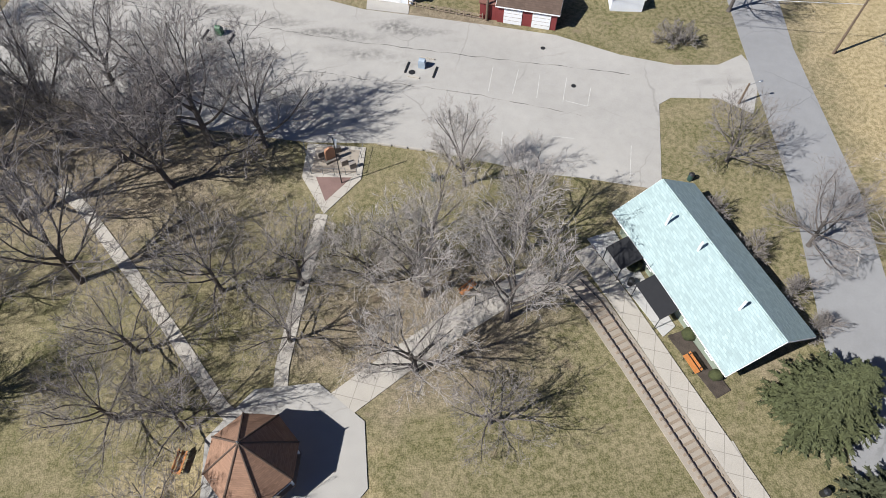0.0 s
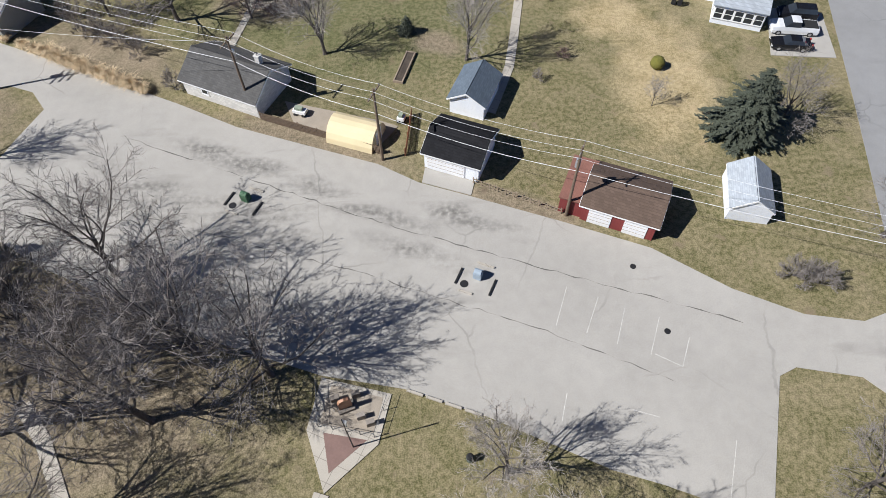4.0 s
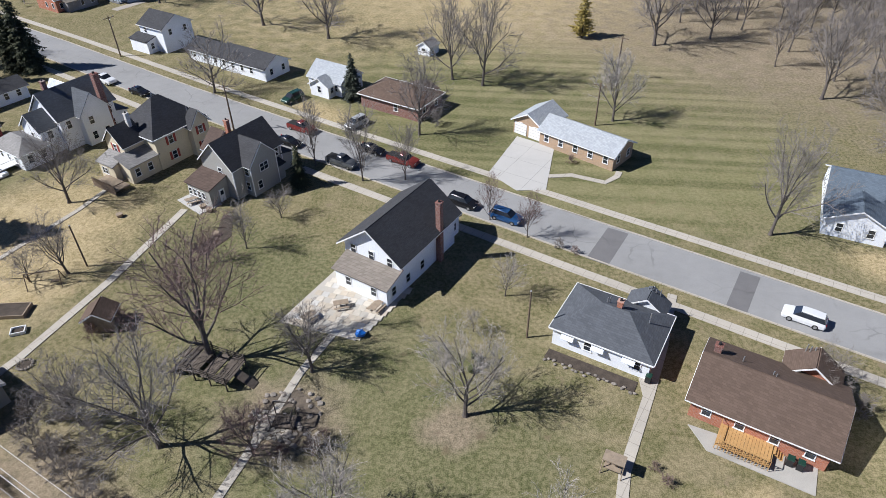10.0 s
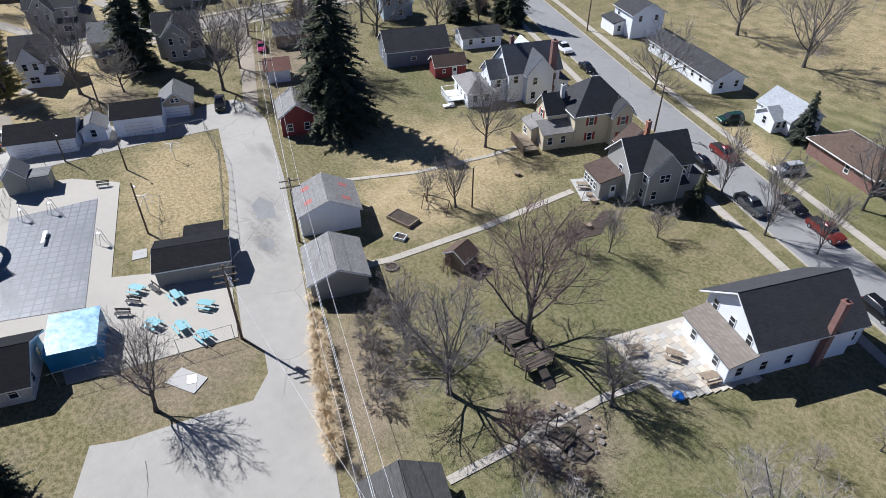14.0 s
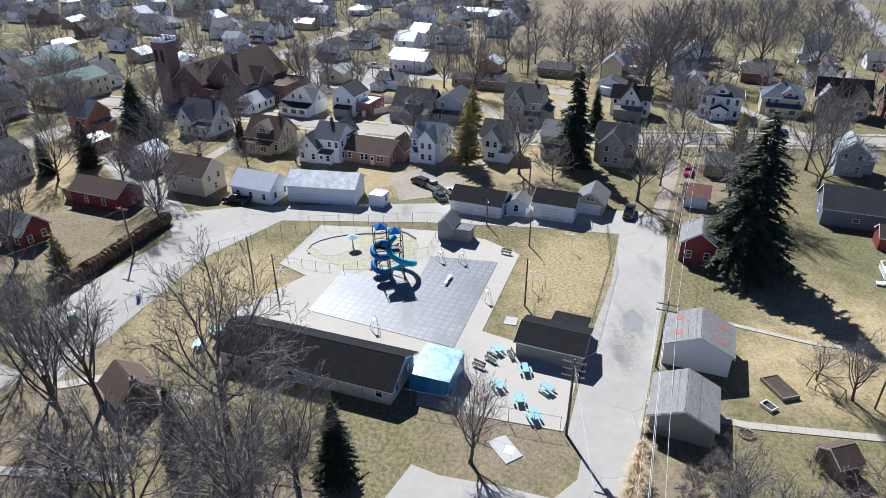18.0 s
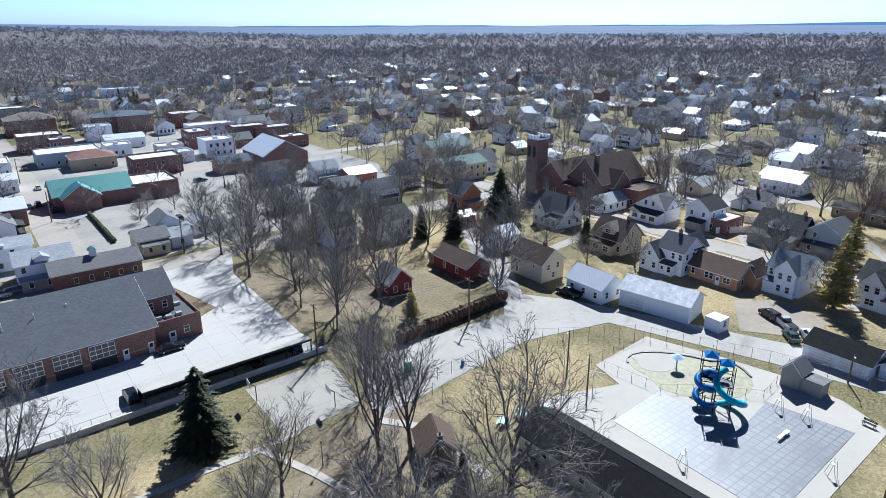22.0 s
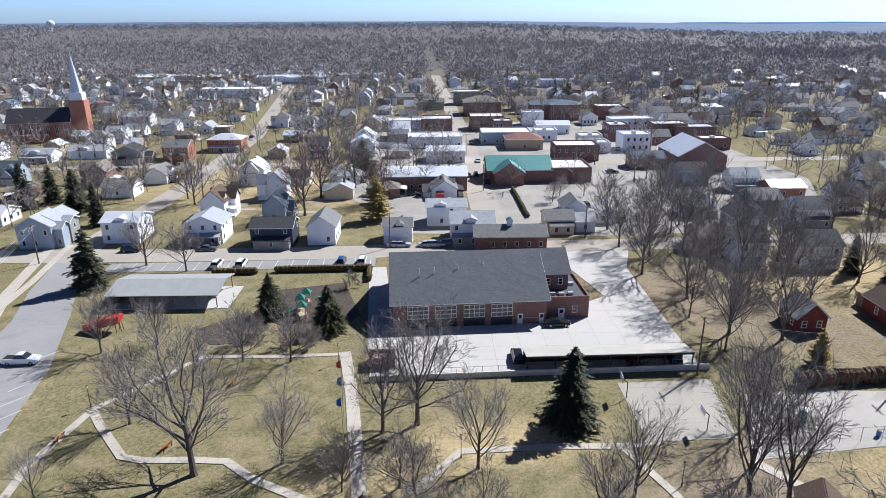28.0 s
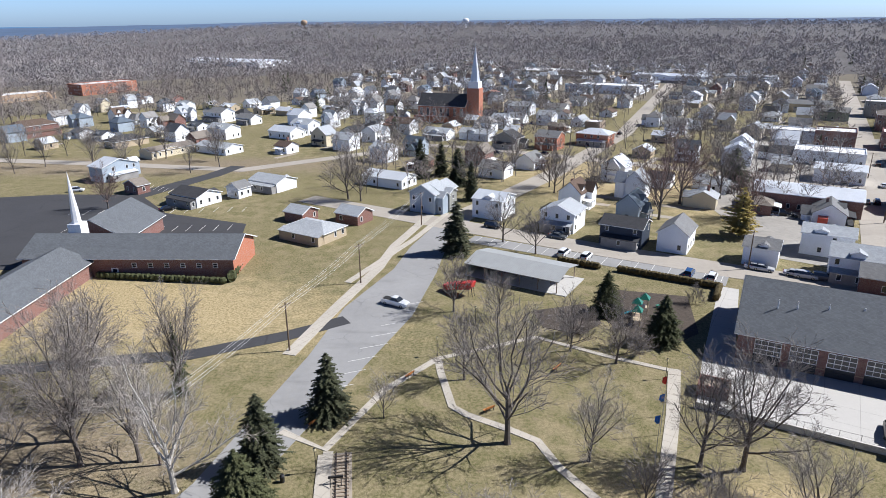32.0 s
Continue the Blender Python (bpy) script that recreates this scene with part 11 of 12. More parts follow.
KEEP = [(h.matrix_basis.translation.x, h.matrix_basis.translation.y) for h in bpy.data.objects if h.type == "EMPTY" and h.get("category") in ("house", "building", "church", "garage", "barn", "hall", "shop", "fire station", "cottage")]
for poly, gap, kinds, seed, h0, h1 in [
        ([(46.0, 162.0), (58.0, 146.0), (100.0, 140.0), (130.0, 200.0), (60.0, 230.0), (20.0, 220.0)], 7.5, ["thin", "thin", "elm"], 1, 8, 12), ([(-80.0, -33.0), (-88.0, -45.0), (-99.0, -70.0), (-106.0, -84.0), (-112.0, -98.0), (-150.0, -110.0), (-150.0, -95.0), (-140.0, -66.0), (-122.0, -44.0), (-104.0, -31.0), (-92.0, -27.0)], 7.0, ["thin", "elm", "oak"], 2, 8.5, 12.5),
        ([(-60.0, -18.0), (-66.0, -12.0), (-75.0, -24.0), (-70.0, -30.0)], 7.0, ["elm", "thin"], 3, 9, 12), ([(60.0, 40.0), (90.0, 36.0), (90.0, -36.0), (52.0, -36.0), (50.0, -12.0), (56.0, 16.0)], 9.5, ["thin", "elm", "bush"], 4, 5, 10),
        ([(-62.0, 4.0), (-48.0, 4.0), (-40.0, 16.0), (-54.0, 22.0)], 7.5, ["elm", "low"], 5, 5, 7.5), ([(-58.0, 0.0), (-40.0, -2.0), (-36.0, -24.0), (-54.0, -12.0)], 7.5, ["low", "elm", "bush"], 6, 5, 8), ([(55.0, -45.0), (95.0, -46.0), (95.0, -28.0), (60.0, -26.0)], 6.5, ["thin", "oak", "bush"], 7, 8, 13),
        ([(-34.0, 20.0), (-21.0, 14.0), (-24.0, 2.0), (-46.0, 8.0)], 6.5, ["elm", "oak", "low"], 8, 7, 9), ([(100.0, -200.0), (230.0, -190.0), (240.0, -235.0), (110.0, -228.0)], 12, ["thin"], 9, 9, 13)]:
    for x, y in scatter(poly, gap, seed):
        if any((x - q[0]) ** 2 + (y - q[1]) ** 2 < 36 for q in KEEP):
            continue
        k = kinds[wood_rng.randrange(len(kinds))]
        tree(k, x, y, wood_rng.uniform(h0, h1) * (0.3 if k == "bush" else 1.0))
ROADS = [WEST_ST, LOT_ST, MAIN_N, TOWN_ST, MAIN_ST, [(14.0, -141.0), (-19.5, -204.0), (-62.0, -297.0), (-115.0, -461.0), (-160.0, -600.0)], [(260.0, -224.0), (150.0, -213.0), (97.0, -206.0), (30.0, -262.0), (2.5, -252.9), (-120.0, -192.0), (-300.0, -110.0)]]


def near_road(x, y, d):
    p = Vector((x, y))
    for r in ROADS:
        for a, b in zip(r, r[1:]):
            a, b = Vector(a), Vector(b)
            u = max(0.0, min(1.0, (p - a).dot(b - a) / (b - a).length_squared))
            if (a.lerp(b, u) - p).length < d:
                return True
    return False


DOWNTOWN = [(-88.0, -104.0), (-168.0, -290.0), (-275.0, -245.0), (-215.0, -110.0), (-170.0, -72.0), (-120.0, -90.0)]
EAST_SIDE = [(-80.0, -112.0), (-152.0, -280.0), (-124.0, -296.0), (-64.0, -165.0), (-66.0, -120.0)]
OPEN_FIELD = [(-240.0, 60.0), (-255.0, 150.0), (-480.0, 250.0), (-520.0, 160.0), (-330.0, 90.0)]
FAR_WALLS = [SIDING_WHITE, SIDING_WHITE, SIDING_WHITE, SIDING_CREAM, SIDING_WHITE, SIDING_WHITE, BRICK_DARK, SIDING_WHITE, SIDING_BLUE, SIDING_WHITE, SIDING_TAN]
FAR_ROOFS = [SHINGLE_GREY, SHINGLE_DARK, SHINGLE_PALE, ROOF_METAL, SHINGLE_MID, SHINGLE_BROWN, SHINGLE_PALE, SHINGLE_SLATE, ROOF_METAL, SHINGLE_BLUE, SHINGLE_TAN]
FAR_KINDS = []
far_rng = random.Random(31)
for i in range(40):
    tall = far_rng.random() < 0.55
    w, d = far_rng.uniform(7, 10.5), far_rng.uniform(6, 8)
    h = far_rng.uniform(4.9, 5.6) if tall else far_rng.uniform(2.8, 3.3)
    kind = far_rng.choice(("gx", "gx", "gy", "hip"))
    rise = far_rng.uniform(2.2, 3.4) if tall else far_rng.uniform(1.6, 2.8)
    body, top = Shape().box(-w / 2, -d / 2, -0.1, w / 2, d / 2, h), Shape()
    roof_shape(top, body, -w / 2, -d / 2, w / 2, d / 2, h, kind, rise, 0.4)
    if far_rng.random() < 0.75:
        # a cross wing or rear ell
        q, hh = far_rng.uniform(-0.3, 0.15) * w, h * far_rng.choice((1.0, 0.97, 0.6))
        side = far_rng.choice((-1, 1))
        y0, y1 = (d / 2 - 0.5, d / 2 + far_rng.uniform(2.5, 4.5)) if side > 0 else (-d / 2 - far_rng.uniform(1.0, 2.4), -d / 2 + 0.5)
        body.box(q, y0, -0.1, q + 4.2, y1, hh)
        roof_shape(top, body, q, y0, q + 4.2, y1, hh, "gy", rise * 0.75, 0.35)
    if far_rng.random() < 0.4 and kind == "gx":
        q = far_rng.uniform(-0.35, 0.1) * w
        body.box(q, -d * 0.46, h, q + 2.2, 0, h + rise * 0.35)
        roof_shape(top, body, q, -d * 0.46, q + 2.2, 0.3, h + rise * 0.35, "gy", rise * 0.35, 0.25)
    porch = None
    if far_rng.random() < 0.7:
        porch = Shape().box(-w * 0.3, -d / 2 - 2.2, 0.0, w * 0.35, -d / 2, 0.3).slab((-w * 0.32, -d / 2 - 2.4, 2.3), (w * 0.37, -d / 2 - 2.4, 2.3), (w * 0.37, -d / 2, 2.8), (-w * 0.32, -d / 2, 2.8), -0.12)
        for u in (-0.28, 0.02, 0.32):
            porch.box(w * u, -d / 2 - 2.1, 0.3, w * u + 0.14, -d / 2 - 1.95, 2.35)
        porch = porch.mesh("porch", far_rng.choice((TRIM, SHINGLE_GREY, SHINGLE_DARK)))
    FAR_KINDS.append((w, d, h, body.mesh("wall", FAR_WALLS[i % len(FAR_WALLS)]), top.mesh("roof", FAR_ROOFS[(i * 5 + 2) % len(FAR_ROOFS)]), porch))
WIN = window_meshes(1.0, 1.4)
n_far = 0
placed = list(KEEP)
mass, drives = {}, {}
for iu in range(-56, 48):
    for iv in range(-50, 30):
        p = U * (iu * 17.0) + V * (iv * 22.0)
        x, y = p.x + far_rng.uniform(-2.5, 2.5), p.y + far_rng.uniform(-3, 3)
        r = math.hypot(x, y - 28)
        if r > 900 or r < 175 or far_rng.random() < 0.2 + 0.0007 * max(0, r - 320):
            continue
        ok = (x < -128 and y < 230 - 0.2 * x and y > -620) or (y < -150 and x < 260) or (-230 < x < -95 and 80 < y < 215)
        if not ok or inside((x, y), OPEN_FIELD) or inside((x, y), DOWNTOWN) or (x > 50 and y > -230) or (y > 150 and x < -260) or near_road(x, y, 10.0) or any((x - q[0]) ** 2 + (y - q[1]) ** 2 < 14.5 ** 2 for q in placed):
            continue
        if x < -700 or (x > 150 and y < -420):
            continue
        placed.append((x, y))
        n_far += 1
        w, d, h, body, roof, porch = FAR_KINDS[far_rng.randrange(len(FAR_KINDS))]
        turn = GRID + far_rng.choice((0, 90, 180, 270)) + far_rng.uniform(-3, 3)
        sh = drives.setdefault(far_rng.randrange(2), Shape())
        q = at(x, y, turn) @ Vector((w / 2 + 1.8, 0, 0))
        strip([(q.x, q.y), tuple((q + (at(0, 0, turn) @ Vector((0, -far_rng.uniform(8, 13), 0)))).xy)], 2.7, -0.05, 0.021, sh)
        if r > 285:
            for me in (body, roof, porch):
                if me:
                    sh = mass.setdefault(me.materials[0].name, Shape())
                    mw = at(x, y, turn)
                    sh.add([mw @ v.co for v in me.vertices], [tuple(f.vertices) for f in me.polygons])
            sh = mass.setdefault(GLASS.name, Shape())
            for sd, u, z in [("s", -w * 0.27, 0.9), ("s", w * 0.27, 0.9), ("e", 0.0, 0.9), ("w", 0.0, 0.9)] + ([("s", -w * 0.27, 3.5), ("s", w * 0.27, 3.5)] if h > 4 else []):
                mw = at(x, y, turn) @ face_pose((-w / 2, -d / 2, w / 2, d / 2), sd, u, z)
                sh.add([mw @ v.co for v in WIN[1].vertices], [tuple(f.vertices) for f in WIN[1].polygons])
            continue
        ob = thing("house", at(x, y, turn), "%s on a shaded town block" % ("small gabled house" if h < 4 else "two-storey house"), "house", "town houses")
        part("wall", body, None, ob)
        part("roof", roof, None, ob)
        if porch:
            part("porch", porch, None, ob)
        if r < 420:
            for s, u, z in [("s", -w * 0.27, 0.9), ("s", w * 0.27, 0.9), ("e", 0.0, 0.9), ("w", 0.0, 0.9)] + ([("s", -w * 0.27, 3.5), ("s", w * 0.27, 3.5), ("e", 0.0, 3.5)] if h > 4 else []):
                if far_rng.random() < 0.7:
                    part("window", WIN[1], None, ob, "", face_pose((-w / 2, -d / 2, w / 2, d / 2), s, u, z))
        if far_rng.random() < 0.4:
            part("chimney", Shape().box(-0.35, 0.6, h, 0.35, 1.3, h + 3.2), BRICK_DARK, ob)
for key, sh in mass.items():
    solid("distant_houses", sh, bpy.data.materials[key], "crowd of small houses far off in the town", "houses", "stuff")
for key, sh in drives.items():
    solid("driveways", sh, (STREET, GRAVEL)[key], "pale driveways between the town houses", "driveway", "stuff")
# shops and flat-roofed blocks of the town centre, on paved lots
TOWN_PAVING = paving_mat("town_lot_paving", (0.34, 0.32, 0.29), crack=0.08, vary=0.35, stain=0.4)
sheet("town_lots", DOWNTOWN, TOWN_PAVING, "worn paved lots of the town centre", "paving", 0.026)
sheet("east_lots", EAST_SIDE, TOWN_PAVING, "worn paved lots beside the main street", "paving", 0.024)
shop_rng = random.Random(77)
n_shop = 0
for iu in range(-6, 14):
    for iv in range(-14, 0):
        p = Vector((-128.0, -150.0, 0)) + U * (iu * 17.0) + V * (iv * 15.0)
        x, y = p.x + shop_rng.uniform(-2, 2), p.y + shop_rng.uniform(-2, 2)
        if not (inside((x, y), DOWNTOWN) or inside((x, y), EAST_SIDE)) or near_road(x, y, 13.0) or y > -165 or any((x - q[0]) ** 2 + (y - q[1]) ** 2 < 17.0 ** 2 for q in placed) or n_shop > 34:
            continue
        placed.append((x, y))
        n_shop += 1
        w, d, h = shop_rng.uniform(4.5, 7.0), shop_rng.uniform(4, 6), shop_rng.choice((4.0, 4.6, 6.2, 6.8))
        wl = shop_rng.choice((SIDING_WHITE, BRICK_DARK, SIDING_WHITE, SIDING_BLUE, SIDING_WHITE, BLOCK, BRICK_TAN))
        flat = shop_rng.random() < 0.6
        rf = shop_rng.choice((ROOF_FLAT, ROOF_FLAT, ROOF_METAL)) if flat else shop_rng.choice((ROOF_METAL, SHINGLE_PALE, SHINGLE_GREY))
        words = {BRICK_DARK: "dark red brick", SIDING_WHITE: "white-painted", SIDING_BLUE: "pale blue", BLOCK: "pale block", BRICK_TAN: "tan brick"}[wl]
        vol = (-w, -d, w, d, h, "flat", 0.6, 0.0) if flat else (-w, -d, w, d, h, "gx", 2.4, 0.35)
        sb = house("shop", x, y, GRID + shop_rng.choice((0, 90, 180)), [vol], wl, rf, "%s shop building with a %s roof" % (words, "flat pale" if flat else "gabled"), "shop", fine=False, group="town shops",
                   wins=[(0, sd, u * (0.7 if sd in "ew" else 1.0), z, 1.1, 1.6) for sd in "se" for u in (-4.0, -1.3, 1.3, 4.0) for z in ((1.0, 4.3) if h > 6 else (1.0,)) if shop_rng.random() < 0.8])
        if flat:
            part("roof_unit", Shape().box(-1.2, -0.8, h + 0.06, 0.6, 0.7, h + 1.1), STEEL, sb)
for k, (u, side, paint) in enumerate([(0.13, 1, "white"), (0.30, -1, "black"), (0.38, 1, "grey"), (0.46, -1, "white"), (0.55, 1, "red"), (0.63, -1, "black"), (0.75, 1, "white")]):
    p = Vector(MAIN_ST[0]).lerp(Vector(MAIN_ST[2]), u)
    car(("sedan", "suv", "pickup")[k % 3], paint, p.x + side * 3.4 * 0.904, p.y - side * 3.4 * 0.428, 64.7)
for k, (kind, paint, x, y, rot) in enumerate([("suv", "black", -114.7, -170.1, 65), ("sedan", "black", -161.2, -150.4, -26), ("suv", "grey", -123.5, -118.7, 64), ("pickup", "black", -81.4, -156.7, -20), ("sedan", "white", -180.7, -272.0, 65), ("suv", "grey", -172.7, -276.4, 65), ("sedan", "silver", -194.4, -183.6, -26),
                                             ("sedan", "silver", -59.9, -111.4, -25), ("suv", "silver", -67.3, -107.4, -25), ("suv", "red", -47.7, -286.5, 64), ("sedan", "black", -19.2, -242.1, 155), ("sedan", "grey", -13.2, -320.4, 64), ("suv", "white", -29.4, -319.7, 64), ("sedan", "blue", -18.6, -327.9, 64),
                                             ("sedan", "black", -59.7, -294.5, 64), ("suv", "black", -17.1, -132.9, -26), ("pickup", "silver", -124.6, 36.2, 30), ("suv", "black", -127.5, 33.6, 40), ("sedan", "grey", -158.5, 47.0, 75), ("suv", "blue", -152.0, 126.0, 80), ("pickup", "white", -240.0, 22.0, 60), ("sedan", "red", -228.0, 30.0, 60)]):
    car(kind, paint, x, y, rot)
box = thing("shipping_container", at(-88.7, -147.5, 64), "faded red steel container in the yard", "container")
part("body", Shape().box(-3.0, -1.2, 0.1, 3.0, 1.2, 2.6), surf("faded_red_steel", (0.50, 0.07, 0.04), 0.55, vary=0.2, kind="seam", rel=0.5), box)
part("door", Shape().box(-3.06, -1.1, 0.2, -3.0, 1.1, 2.5), RED, box)
bag_rng = random.Random(8)
for k in range(16):
    r = bag_rng.uniform(0.45, 0.75)
    solid("sack", Shape().blob((0, 0, r * 0.8), r, r * 0.85, r * 0.85, k, 9, 0.15), TRIM if k % 3 else STEEL_DARK, "bulging sack stacked in the yard" if k % 3 else "dark wrapped bundle in the yard", "sack", m=at(-85.5 + bag_rng.uniform(-4.0, 1.5), -151.5 + bag_rng.uniform(-4.5, 2.0)), group="yard sacks")
wing = [o for o in bpy.data.objects if o.get("label") == "low brick wing with a grey roof"][0]
cup = part("cupola", Shape().box(-0.7, -0.7, 4.9, 0.7, 0.7, 6.6), TRIM, wing, "white louvred cupola")
part("cap", Shape().add([(-0.9, -0.9, 6.6), (0.9, -0.9, 6.6), (0.9, 0.9, 6.6), (-0.9, 0.9, 6.6), (0, 0, 7.5)], [(0, 1, 4), (1, 2, 4), (2, 3, 4), (3, 0, 4), (3, 2, 1, 0)]), ROOF_TEAL, cup)
sh = Shape()
for i in range(34):
    p = Vector((-115.3, -146.6)).lerp(Vector((-101.7, -117.6)), i / 33)
    sh.blob((p.x, p.y, 0.6), 0.7, 0.6, 0.7, i, 8, 0.2)
solid("lot_hedge", sh, CLIPPED, "dark clipped hedge along the car park", "hedge")
for name, pts, h, mat, words in [("vinyl_fence", [(-194.8, 17.2), (-192.0, 28.9), (-183.3, 28.6), (-177.4, 19.5)], 1.8, TRIM, "white panel fence round a back yard"), ("privacy_fence", [(-185.8, 200.5), (-162.3, 190.9), (-146.0, 197.0)], 1.9, SIDING_TAN, "tan board fence behind the houses")]:
    ob = thing(name, at(pts[0][0], pts[0][1]), words, "fence")
    o = Vector((pts[0][0], pts[0][1], 0))
    for a, b in zip(pts, pts[1:]):
        a, b = Vector((*a, 0)) - o, Vector((*b, 0)) - o
        n, ang = max(1, round((b - a).length / 2.4)), math.degrees(math.atan2(b.y - a.y, b.x - a.x))
        L = (b - a).length / n
        for i in range(n):
            part("panel", Shape().box(0.06, -0.03, 0.08, L - 0.06, 0.03, h), mat, ob, "", pose(*a.lerp(b, i / n), 0, 0, ang))
            part("post", Shape().box(-0.06, -0.06, -0.1, 0.06, 0.06, h + 0.12), mat, ob, "", pose(*a.lerp(b, i / n), 0, 0, ang))
# town trees: single ones nearby, uncountable ones further off
LIGHT = FAR_OAKS[:4]
n_tree = 0
for iu in range(-40, 30):
    for iv in range(-40, 22):
        p = U * (iu * 13.0) + V * (iv * 13.0)
        x, y = p.x + far_rng.uniform(-6, 6), p.y + far_rng.uniform(-6, 6)
        r = math.hypot(x, y - 28)
        ok = (x < -124 and y > -400) or (y < -150 and x < 240) or (-230 < x < -98 and 96 < y < 215)
        if r > 215 or far_rng.random() < 0.55 or not ok or inside((x, y), OPEN_FIELD) or (inside((x, y), DOWNTOWN) and far_rng.random() < 0.8) or near_road(x, y, 5.5) or any((x - q[0]) ** 2 + (y - q[1]) ** 2 < 7.5 ** 2 for q in placed):
            continue
        n_tree += 1
        if far_rng.random() < 0.13:
            tree(far_rng.choice(("spruce", "spruce", "pine", "gold")), x, y, far_rng.uniform(8, 16))
        else:
            k = far_rng.uniform(0.7, 1.25)
            pair_tree("bare_tree", LIGHT[far_rng.randrange(4)], at(x, y, far_rng.uniform(0, 360)) @ Matrix.Diagonal((k, k, k, 1)), "bare street tree between the houses", "tree")


def twig_tree(rng, limbs, twigs, lets, thick):
    """Triangles of a small leafless tree one metre high: trunk, bent limbs, twigs."""
    out = []

    def blade(p, d, length, w):
        s = d.cross(Vector((rng.uniform(-1, 1), rng.uniform(-1, 1), rng.uniform(-1, 1)))).normalized() * w
        out.append([p - s, p + s, p + d * length])

    def spread(d, k):
        return (d + Vector((rng.uniform(-k, k), rng.uniform(-k, k), rng.uniform(-k * 0.5, k * 0.7)))).normalized()

    up = Vector((rng.uniform(-0.06, 0.06), rng.uniform(-0.06, 0.06), 1)).normalized()
    for _ in range(2):
        blade(Vector((0, 0, 0)), up, 0.85, min(0.016, thick * 1.5))
    for i in range(limbs):
        a, el = i * 2.4 + rng.random(), rng.uniform(0.2, 1.15)
        p = up * rng.uniform(0.22, 0.6)
        d = Vector((math.cos(a) * math.cos(el), math.sin(a) * math.cos(el), math.sin(el)))
        length = rng.uniform(0.3, 0.46) * (1.0 - 0.25 * p.z)
        blade(p, d, length, thick)
        for _ in range(twigs):
            q, e = p + d * length * rng.uniform(0.3, 1.0), spread(d, 0.9)
            m = rng.uniform(0.12, 0.24)
            blade(q, e, m, thick * 0.6)
            for _ in range(lets):
                blade(q + e * m * rng.uniform(0.2, 0.9), spread(e, 1.0), rng.uniform(0.07, 0.14), thick * 0.42)
    return np.array([[tuple(v) for v in t] for t in out])


def fuzz_tree(rng, count, w):
    """Triangles of a tiny far-off crown one metre high: a cloud of short twigs over a stem."""
    out = [[Vector((-0.012, 0, 0)), Vector((0.012, 0, 0)), Vector((0, 0, 0.6))]]
    for _ in range(count):
        a, z = rng.random() * 6.283, rng.uniform(-0.35, 1.0)
        q = math.sqrt(1 - z * z) * rng.uniform(0.55, 1.0)
        d = Vector((q * math.cos(a), q * math.sin(a), z))
        p = Vector((d.x * 0.34, d.y * 0.34, 0.6 + d.z * 0.27))
        g = (d + Vector((rng.uniform(-0.8, 0.8), rng.uniform(-0.8, 0.8), rng.uniform(0.0, 0.9)))).normalized()
        s = g.cross(Vector((rng.uniform(-1, 1), rng.uniform(-1, 1), rng.uniform(-1, 1)))).normalized() * w
        out.append([p - s, p + s, p + g * rng.uniform(0.1, 0.2)])
    return np.array([[tuple(v) for v in t] for t in out])


def spire_tree(rng, count):
    """Triangles of a small conifer one metre high."""
    out = []
    for _ in range(count):
        z, t = rng.random() ** 1.3, rng.random() * 6.283
        d = Vector((math.cos(t), math.sin(t), 0)) * (0.24 * (1 - z) + 0.02) * rng.uniform(0.7, 1.2)
        w = Vector((-d.y, d.x, 0)) * 0.45
        c = Vector((0, 0, 0.05 + 0.93 * z))
        out.append([c + Vector((0, 0, 0.08)), c + d + w - Vector((0, 0, 0.04)), c + d - w - Vector((0, 0, 0.04))])
    return np.array([[tuple(v) for v in t] for t in out])


def far_trees(name, seed, count, r0, r1, a0, a1, h, kinds, mat, skip=True, words="mass of bare grey-brown trees in the distance"):
    """Many small trees far off, as one uncountable mass."""
    rng, where = random.Random(seed), [[] for _ in kinds]
    taken = np.array(placed)
    for _ in range(count):
        r = math.sqrt(rng.uniform(r0 * r0, r1 * r1))
        a = radians(rng.uniform(a0, a1))
        x, y = r * math.cos(a), 28 + r * math.sin(a)
        if inside((x, y), OPEN_FIELD) or (inside((x, y), DOWNTOWN) and rng.random() < 0.8) or (skip and r < 1000 and (near_road(x, y, 6.0) or ((taken - (x, y)) ** 2).sum(axis=1).min() < 30)):
            continue
        where[rng.randrange(len(kinds))].append((x, y, hill(r, a), h * rng.uniform(0.6, 1.25), rng.random() * 6.283))
    tris = []
    for shape, spots in zip(kinds, where):
        if spots:
            P = np.array(spots)
            c, q, k = np.cos(P[:, 4]) * P[:, 3], np.sin(P[:, 4]) * P[:, 3], P[:, 3]
            X = shape[None, :, :, 0] * c[:, None, None] - shape[None, :, :, 1] * q[:, None, None] + P[:, 0, None, None]
            Y = shape[None, :, :, 0] * q[:, None, None] + shape[None, :, :, 1] * c[:, None, None] + P[:, 1, None, None]
            Z = shape[None, :, :, 2] * k[:, None, None] + P[:, 2, None, None]
            tris.append(np.stack([X, Y, Z], axis=-1).reshape(-1, 3))
    co = np.concatenate(tris).astype(np.float32)
    n = len(co) // 3
    me = bpy.data.meshes.new(name)
    me.vertices.add(len(co))
    me.vertices.foreach_set("co", co.ravel())
    me.loops.add(len(co))
    me.loops.foreach_set("vertex_index", np.arange(len(co), dtype=np.int32))
    me.polygons.add(n)
    me.polygons.foreach_set("loop_start", np.arange(0, len(co), 3, dtype=np.int32))
    me.materials.append(mat)
    me.update(calc_edges=True)
    return solid(name, me, None, words, "woods", "stuff")


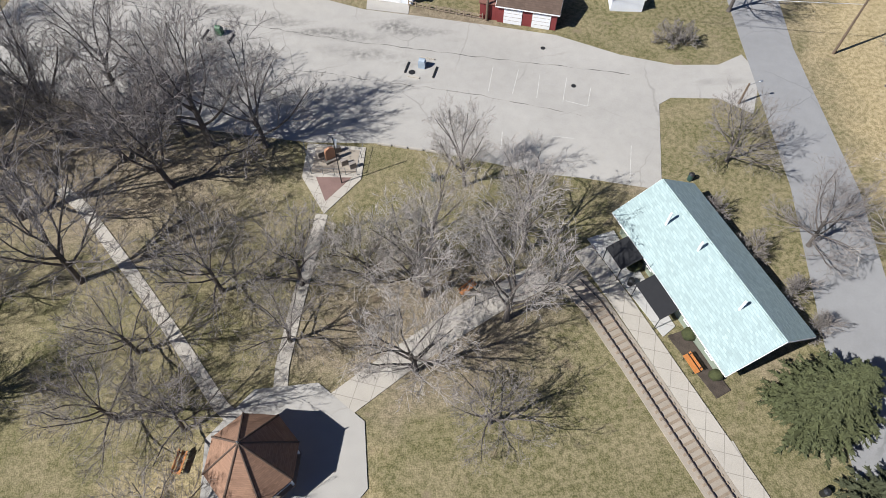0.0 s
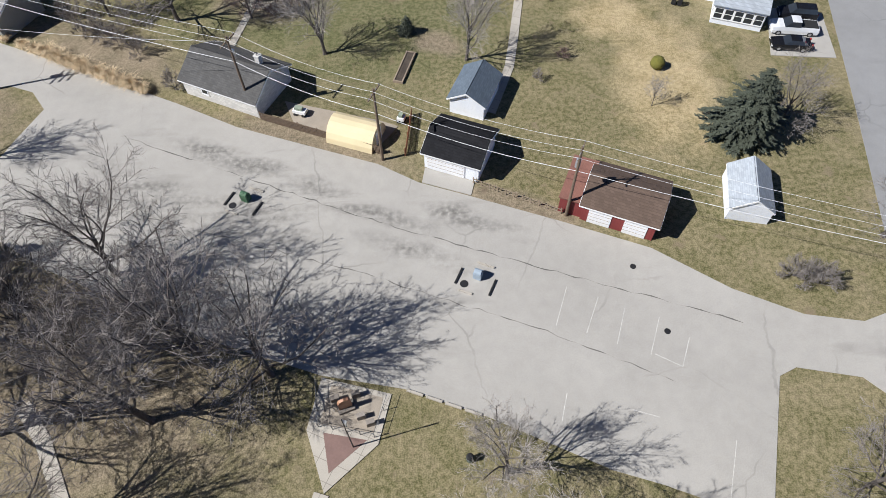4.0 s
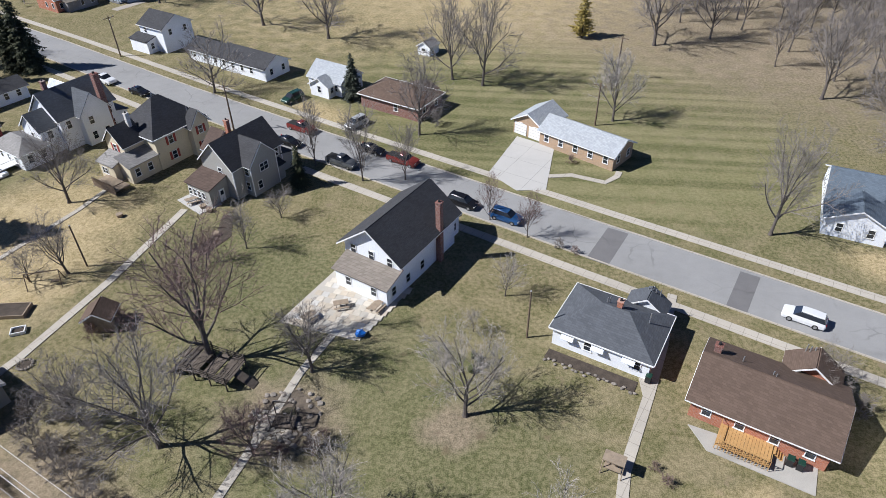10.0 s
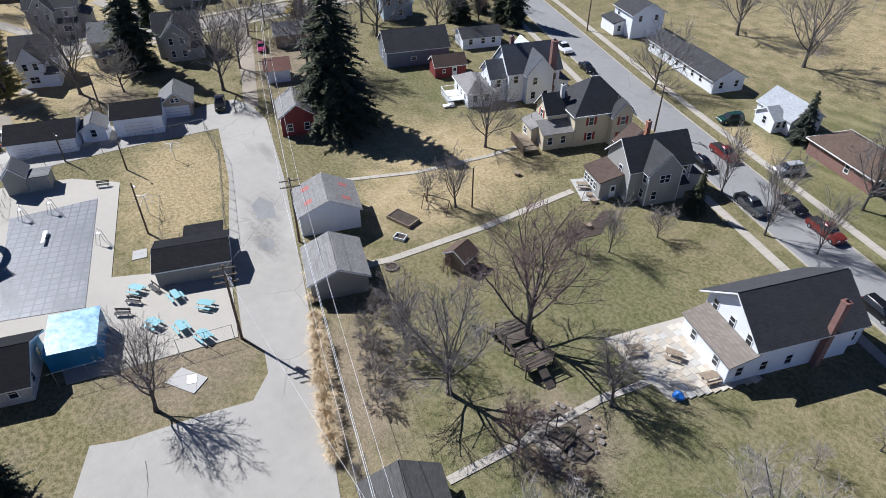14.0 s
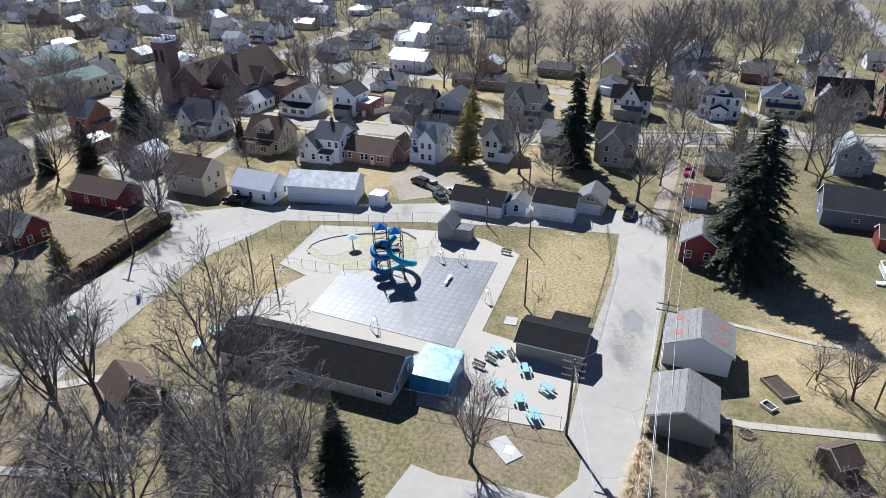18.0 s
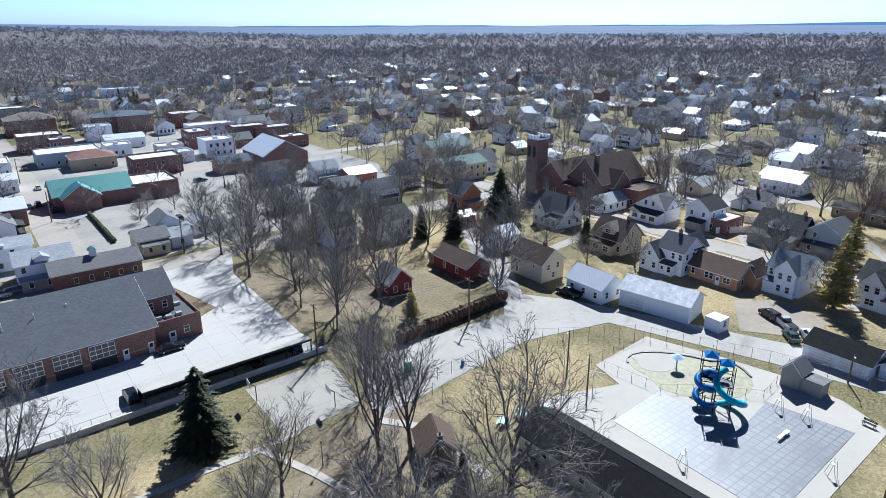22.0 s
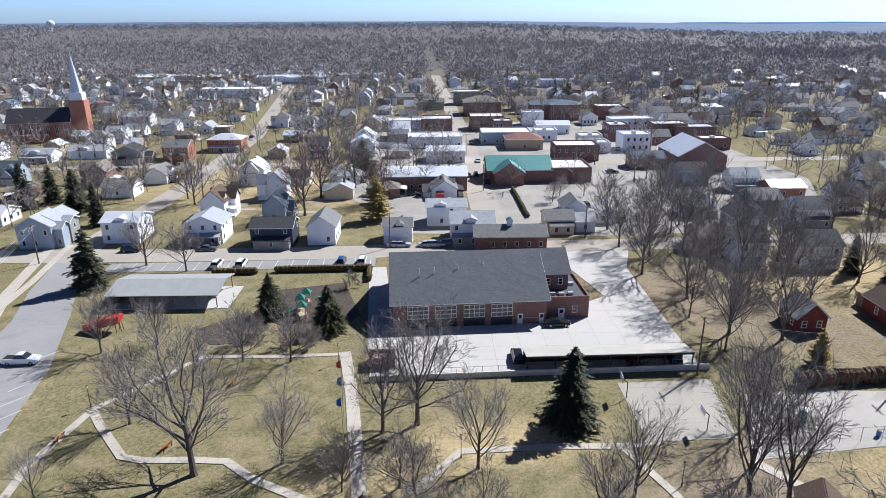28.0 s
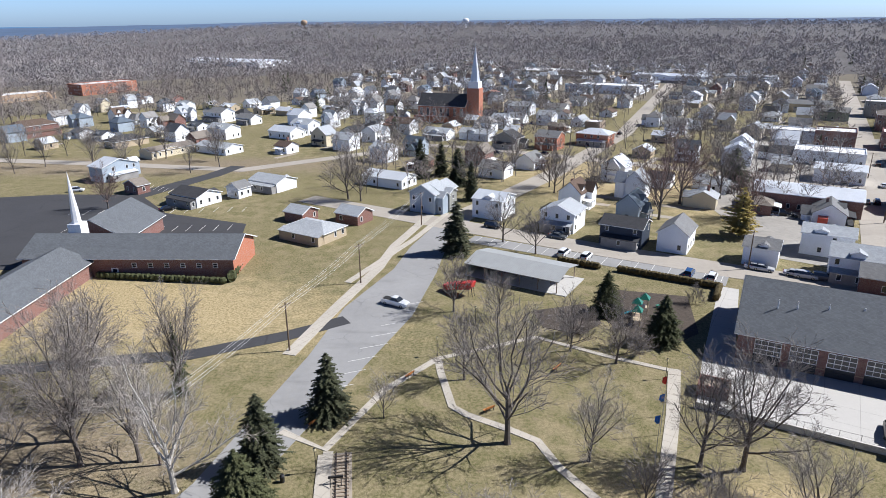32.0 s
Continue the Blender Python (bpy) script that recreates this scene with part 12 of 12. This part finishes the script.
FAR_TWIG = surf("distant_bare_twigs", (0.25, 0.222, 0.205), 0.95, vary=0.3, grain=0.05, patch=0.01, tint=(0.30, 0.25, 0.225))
# Paler than the nearer twigs: haze and self-shadow are allowed for in the colour
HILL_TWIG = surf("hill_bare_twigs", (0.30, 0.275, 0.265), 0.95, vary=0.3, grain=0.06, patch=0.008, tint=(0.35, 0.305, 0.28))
kit = random.Random(90)
NEAR_KIT = [twig_tree(kit, 9, 5, 3, 0.0095) for _ in range(6)]
MID_KIT = [twig_tree(kit, 9, 4, 1, 0.014) for _ in range(6)]
HILL_KIT = [fuzz_tree(kit, 24, 0.028) for _ in range(8)]
RIM_KIT = [fuzz_tree(kit, 11, 0.05) for _ in range(8)]
far_trees("town_trees", 41, 2000, 205, 420, 122, 285, 13.5, NEAR_KIT, FAR_TWIG)
far_trees("outer_town_trees", 46, 4600, 410, 700, 140, 345, 13, MID_KIT, FAR_TWIG)
far_trees("north_woods", 45, 420, 190, 480, 40, 105, 14, NEAR_KIT, FAR_TWIG, False)
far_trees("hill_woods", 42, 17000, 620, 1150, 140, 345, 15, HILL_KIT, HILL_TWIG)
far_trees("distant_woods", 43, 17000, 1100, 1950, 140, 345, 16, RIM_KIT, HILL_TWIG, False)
far_trees("far_conifers", 44, 330, 300, 1300, 145, 300, 14, [spire_tree(kit, 50) for _ in range(3)], NEEDLE, True, "scattered dark conifers in the distance")
# Dark sheet below the treetops: shade between the crowns put into its colour
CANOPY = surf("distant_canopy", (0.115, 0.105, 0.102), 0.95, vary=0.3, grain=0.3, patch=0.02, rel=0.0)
can, seg = Shape(), 300
rings = [640 + 60 * i for i in range(19)] + [1780 + 180 * i for i in range(17)]
for r in rings:
    for j in range(seg):
        a = 2 * math.pi * j / seg
        x, y = r * math.cos(a), 28 + r * math.sin(a)
        u = min(1.0, (r - 640) / 260)
        can.v.append((x, y, hill(r, a) - 3 + u * (9 + 2 * noise.noise((x / 130, y / 130, 1)) + 4 * noise.noise((x / 700, y / 700, 5)))))
for i in range(len(rings) - 1):
    for j in range(seg):
        a, b = i * seg + j, i * seg + (j + 1) % seg
        can.f.append((a, a + seg, b + seg, b))
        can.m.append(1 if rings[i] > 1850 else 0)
# The outer rings' blue is distance haze painted into the base colour
HAZE_WOODS = surf("bluish_distant_woods", (0.075, 0.118, 0.195), 0.95, vary=0.25, grain=0.05, patch=0.004, rel=0.0)
solid("far_canopy", can, (CANOPY, HAZE_WOODS), "rolling bare woodland reaching to the horizon", "woods", "stuff")
for x, y, top, paint, words in [(87.0, -1621.0, 57.0, TRIM, "white water tower on the wooded ridge"), (456.0, -1507.0, 55.0, BRICK_TAN, "tan water tower on the wooded ridge")]:
    ob = thing("water_tower", at(x, y), words, "water tower")
    part("tank", Shape().blob((0, 0, top), 8.0, 8.0, 6.0, 1, 14, 0.0), paint, ob, smooth=True)
    part("stem", Shape().tube((0, 0, 8.0), (0, 0, top - 3.0), 2.6, 1.8, 12), paint, ob)
# The backdrop hills glow: haze blue is put in as emission
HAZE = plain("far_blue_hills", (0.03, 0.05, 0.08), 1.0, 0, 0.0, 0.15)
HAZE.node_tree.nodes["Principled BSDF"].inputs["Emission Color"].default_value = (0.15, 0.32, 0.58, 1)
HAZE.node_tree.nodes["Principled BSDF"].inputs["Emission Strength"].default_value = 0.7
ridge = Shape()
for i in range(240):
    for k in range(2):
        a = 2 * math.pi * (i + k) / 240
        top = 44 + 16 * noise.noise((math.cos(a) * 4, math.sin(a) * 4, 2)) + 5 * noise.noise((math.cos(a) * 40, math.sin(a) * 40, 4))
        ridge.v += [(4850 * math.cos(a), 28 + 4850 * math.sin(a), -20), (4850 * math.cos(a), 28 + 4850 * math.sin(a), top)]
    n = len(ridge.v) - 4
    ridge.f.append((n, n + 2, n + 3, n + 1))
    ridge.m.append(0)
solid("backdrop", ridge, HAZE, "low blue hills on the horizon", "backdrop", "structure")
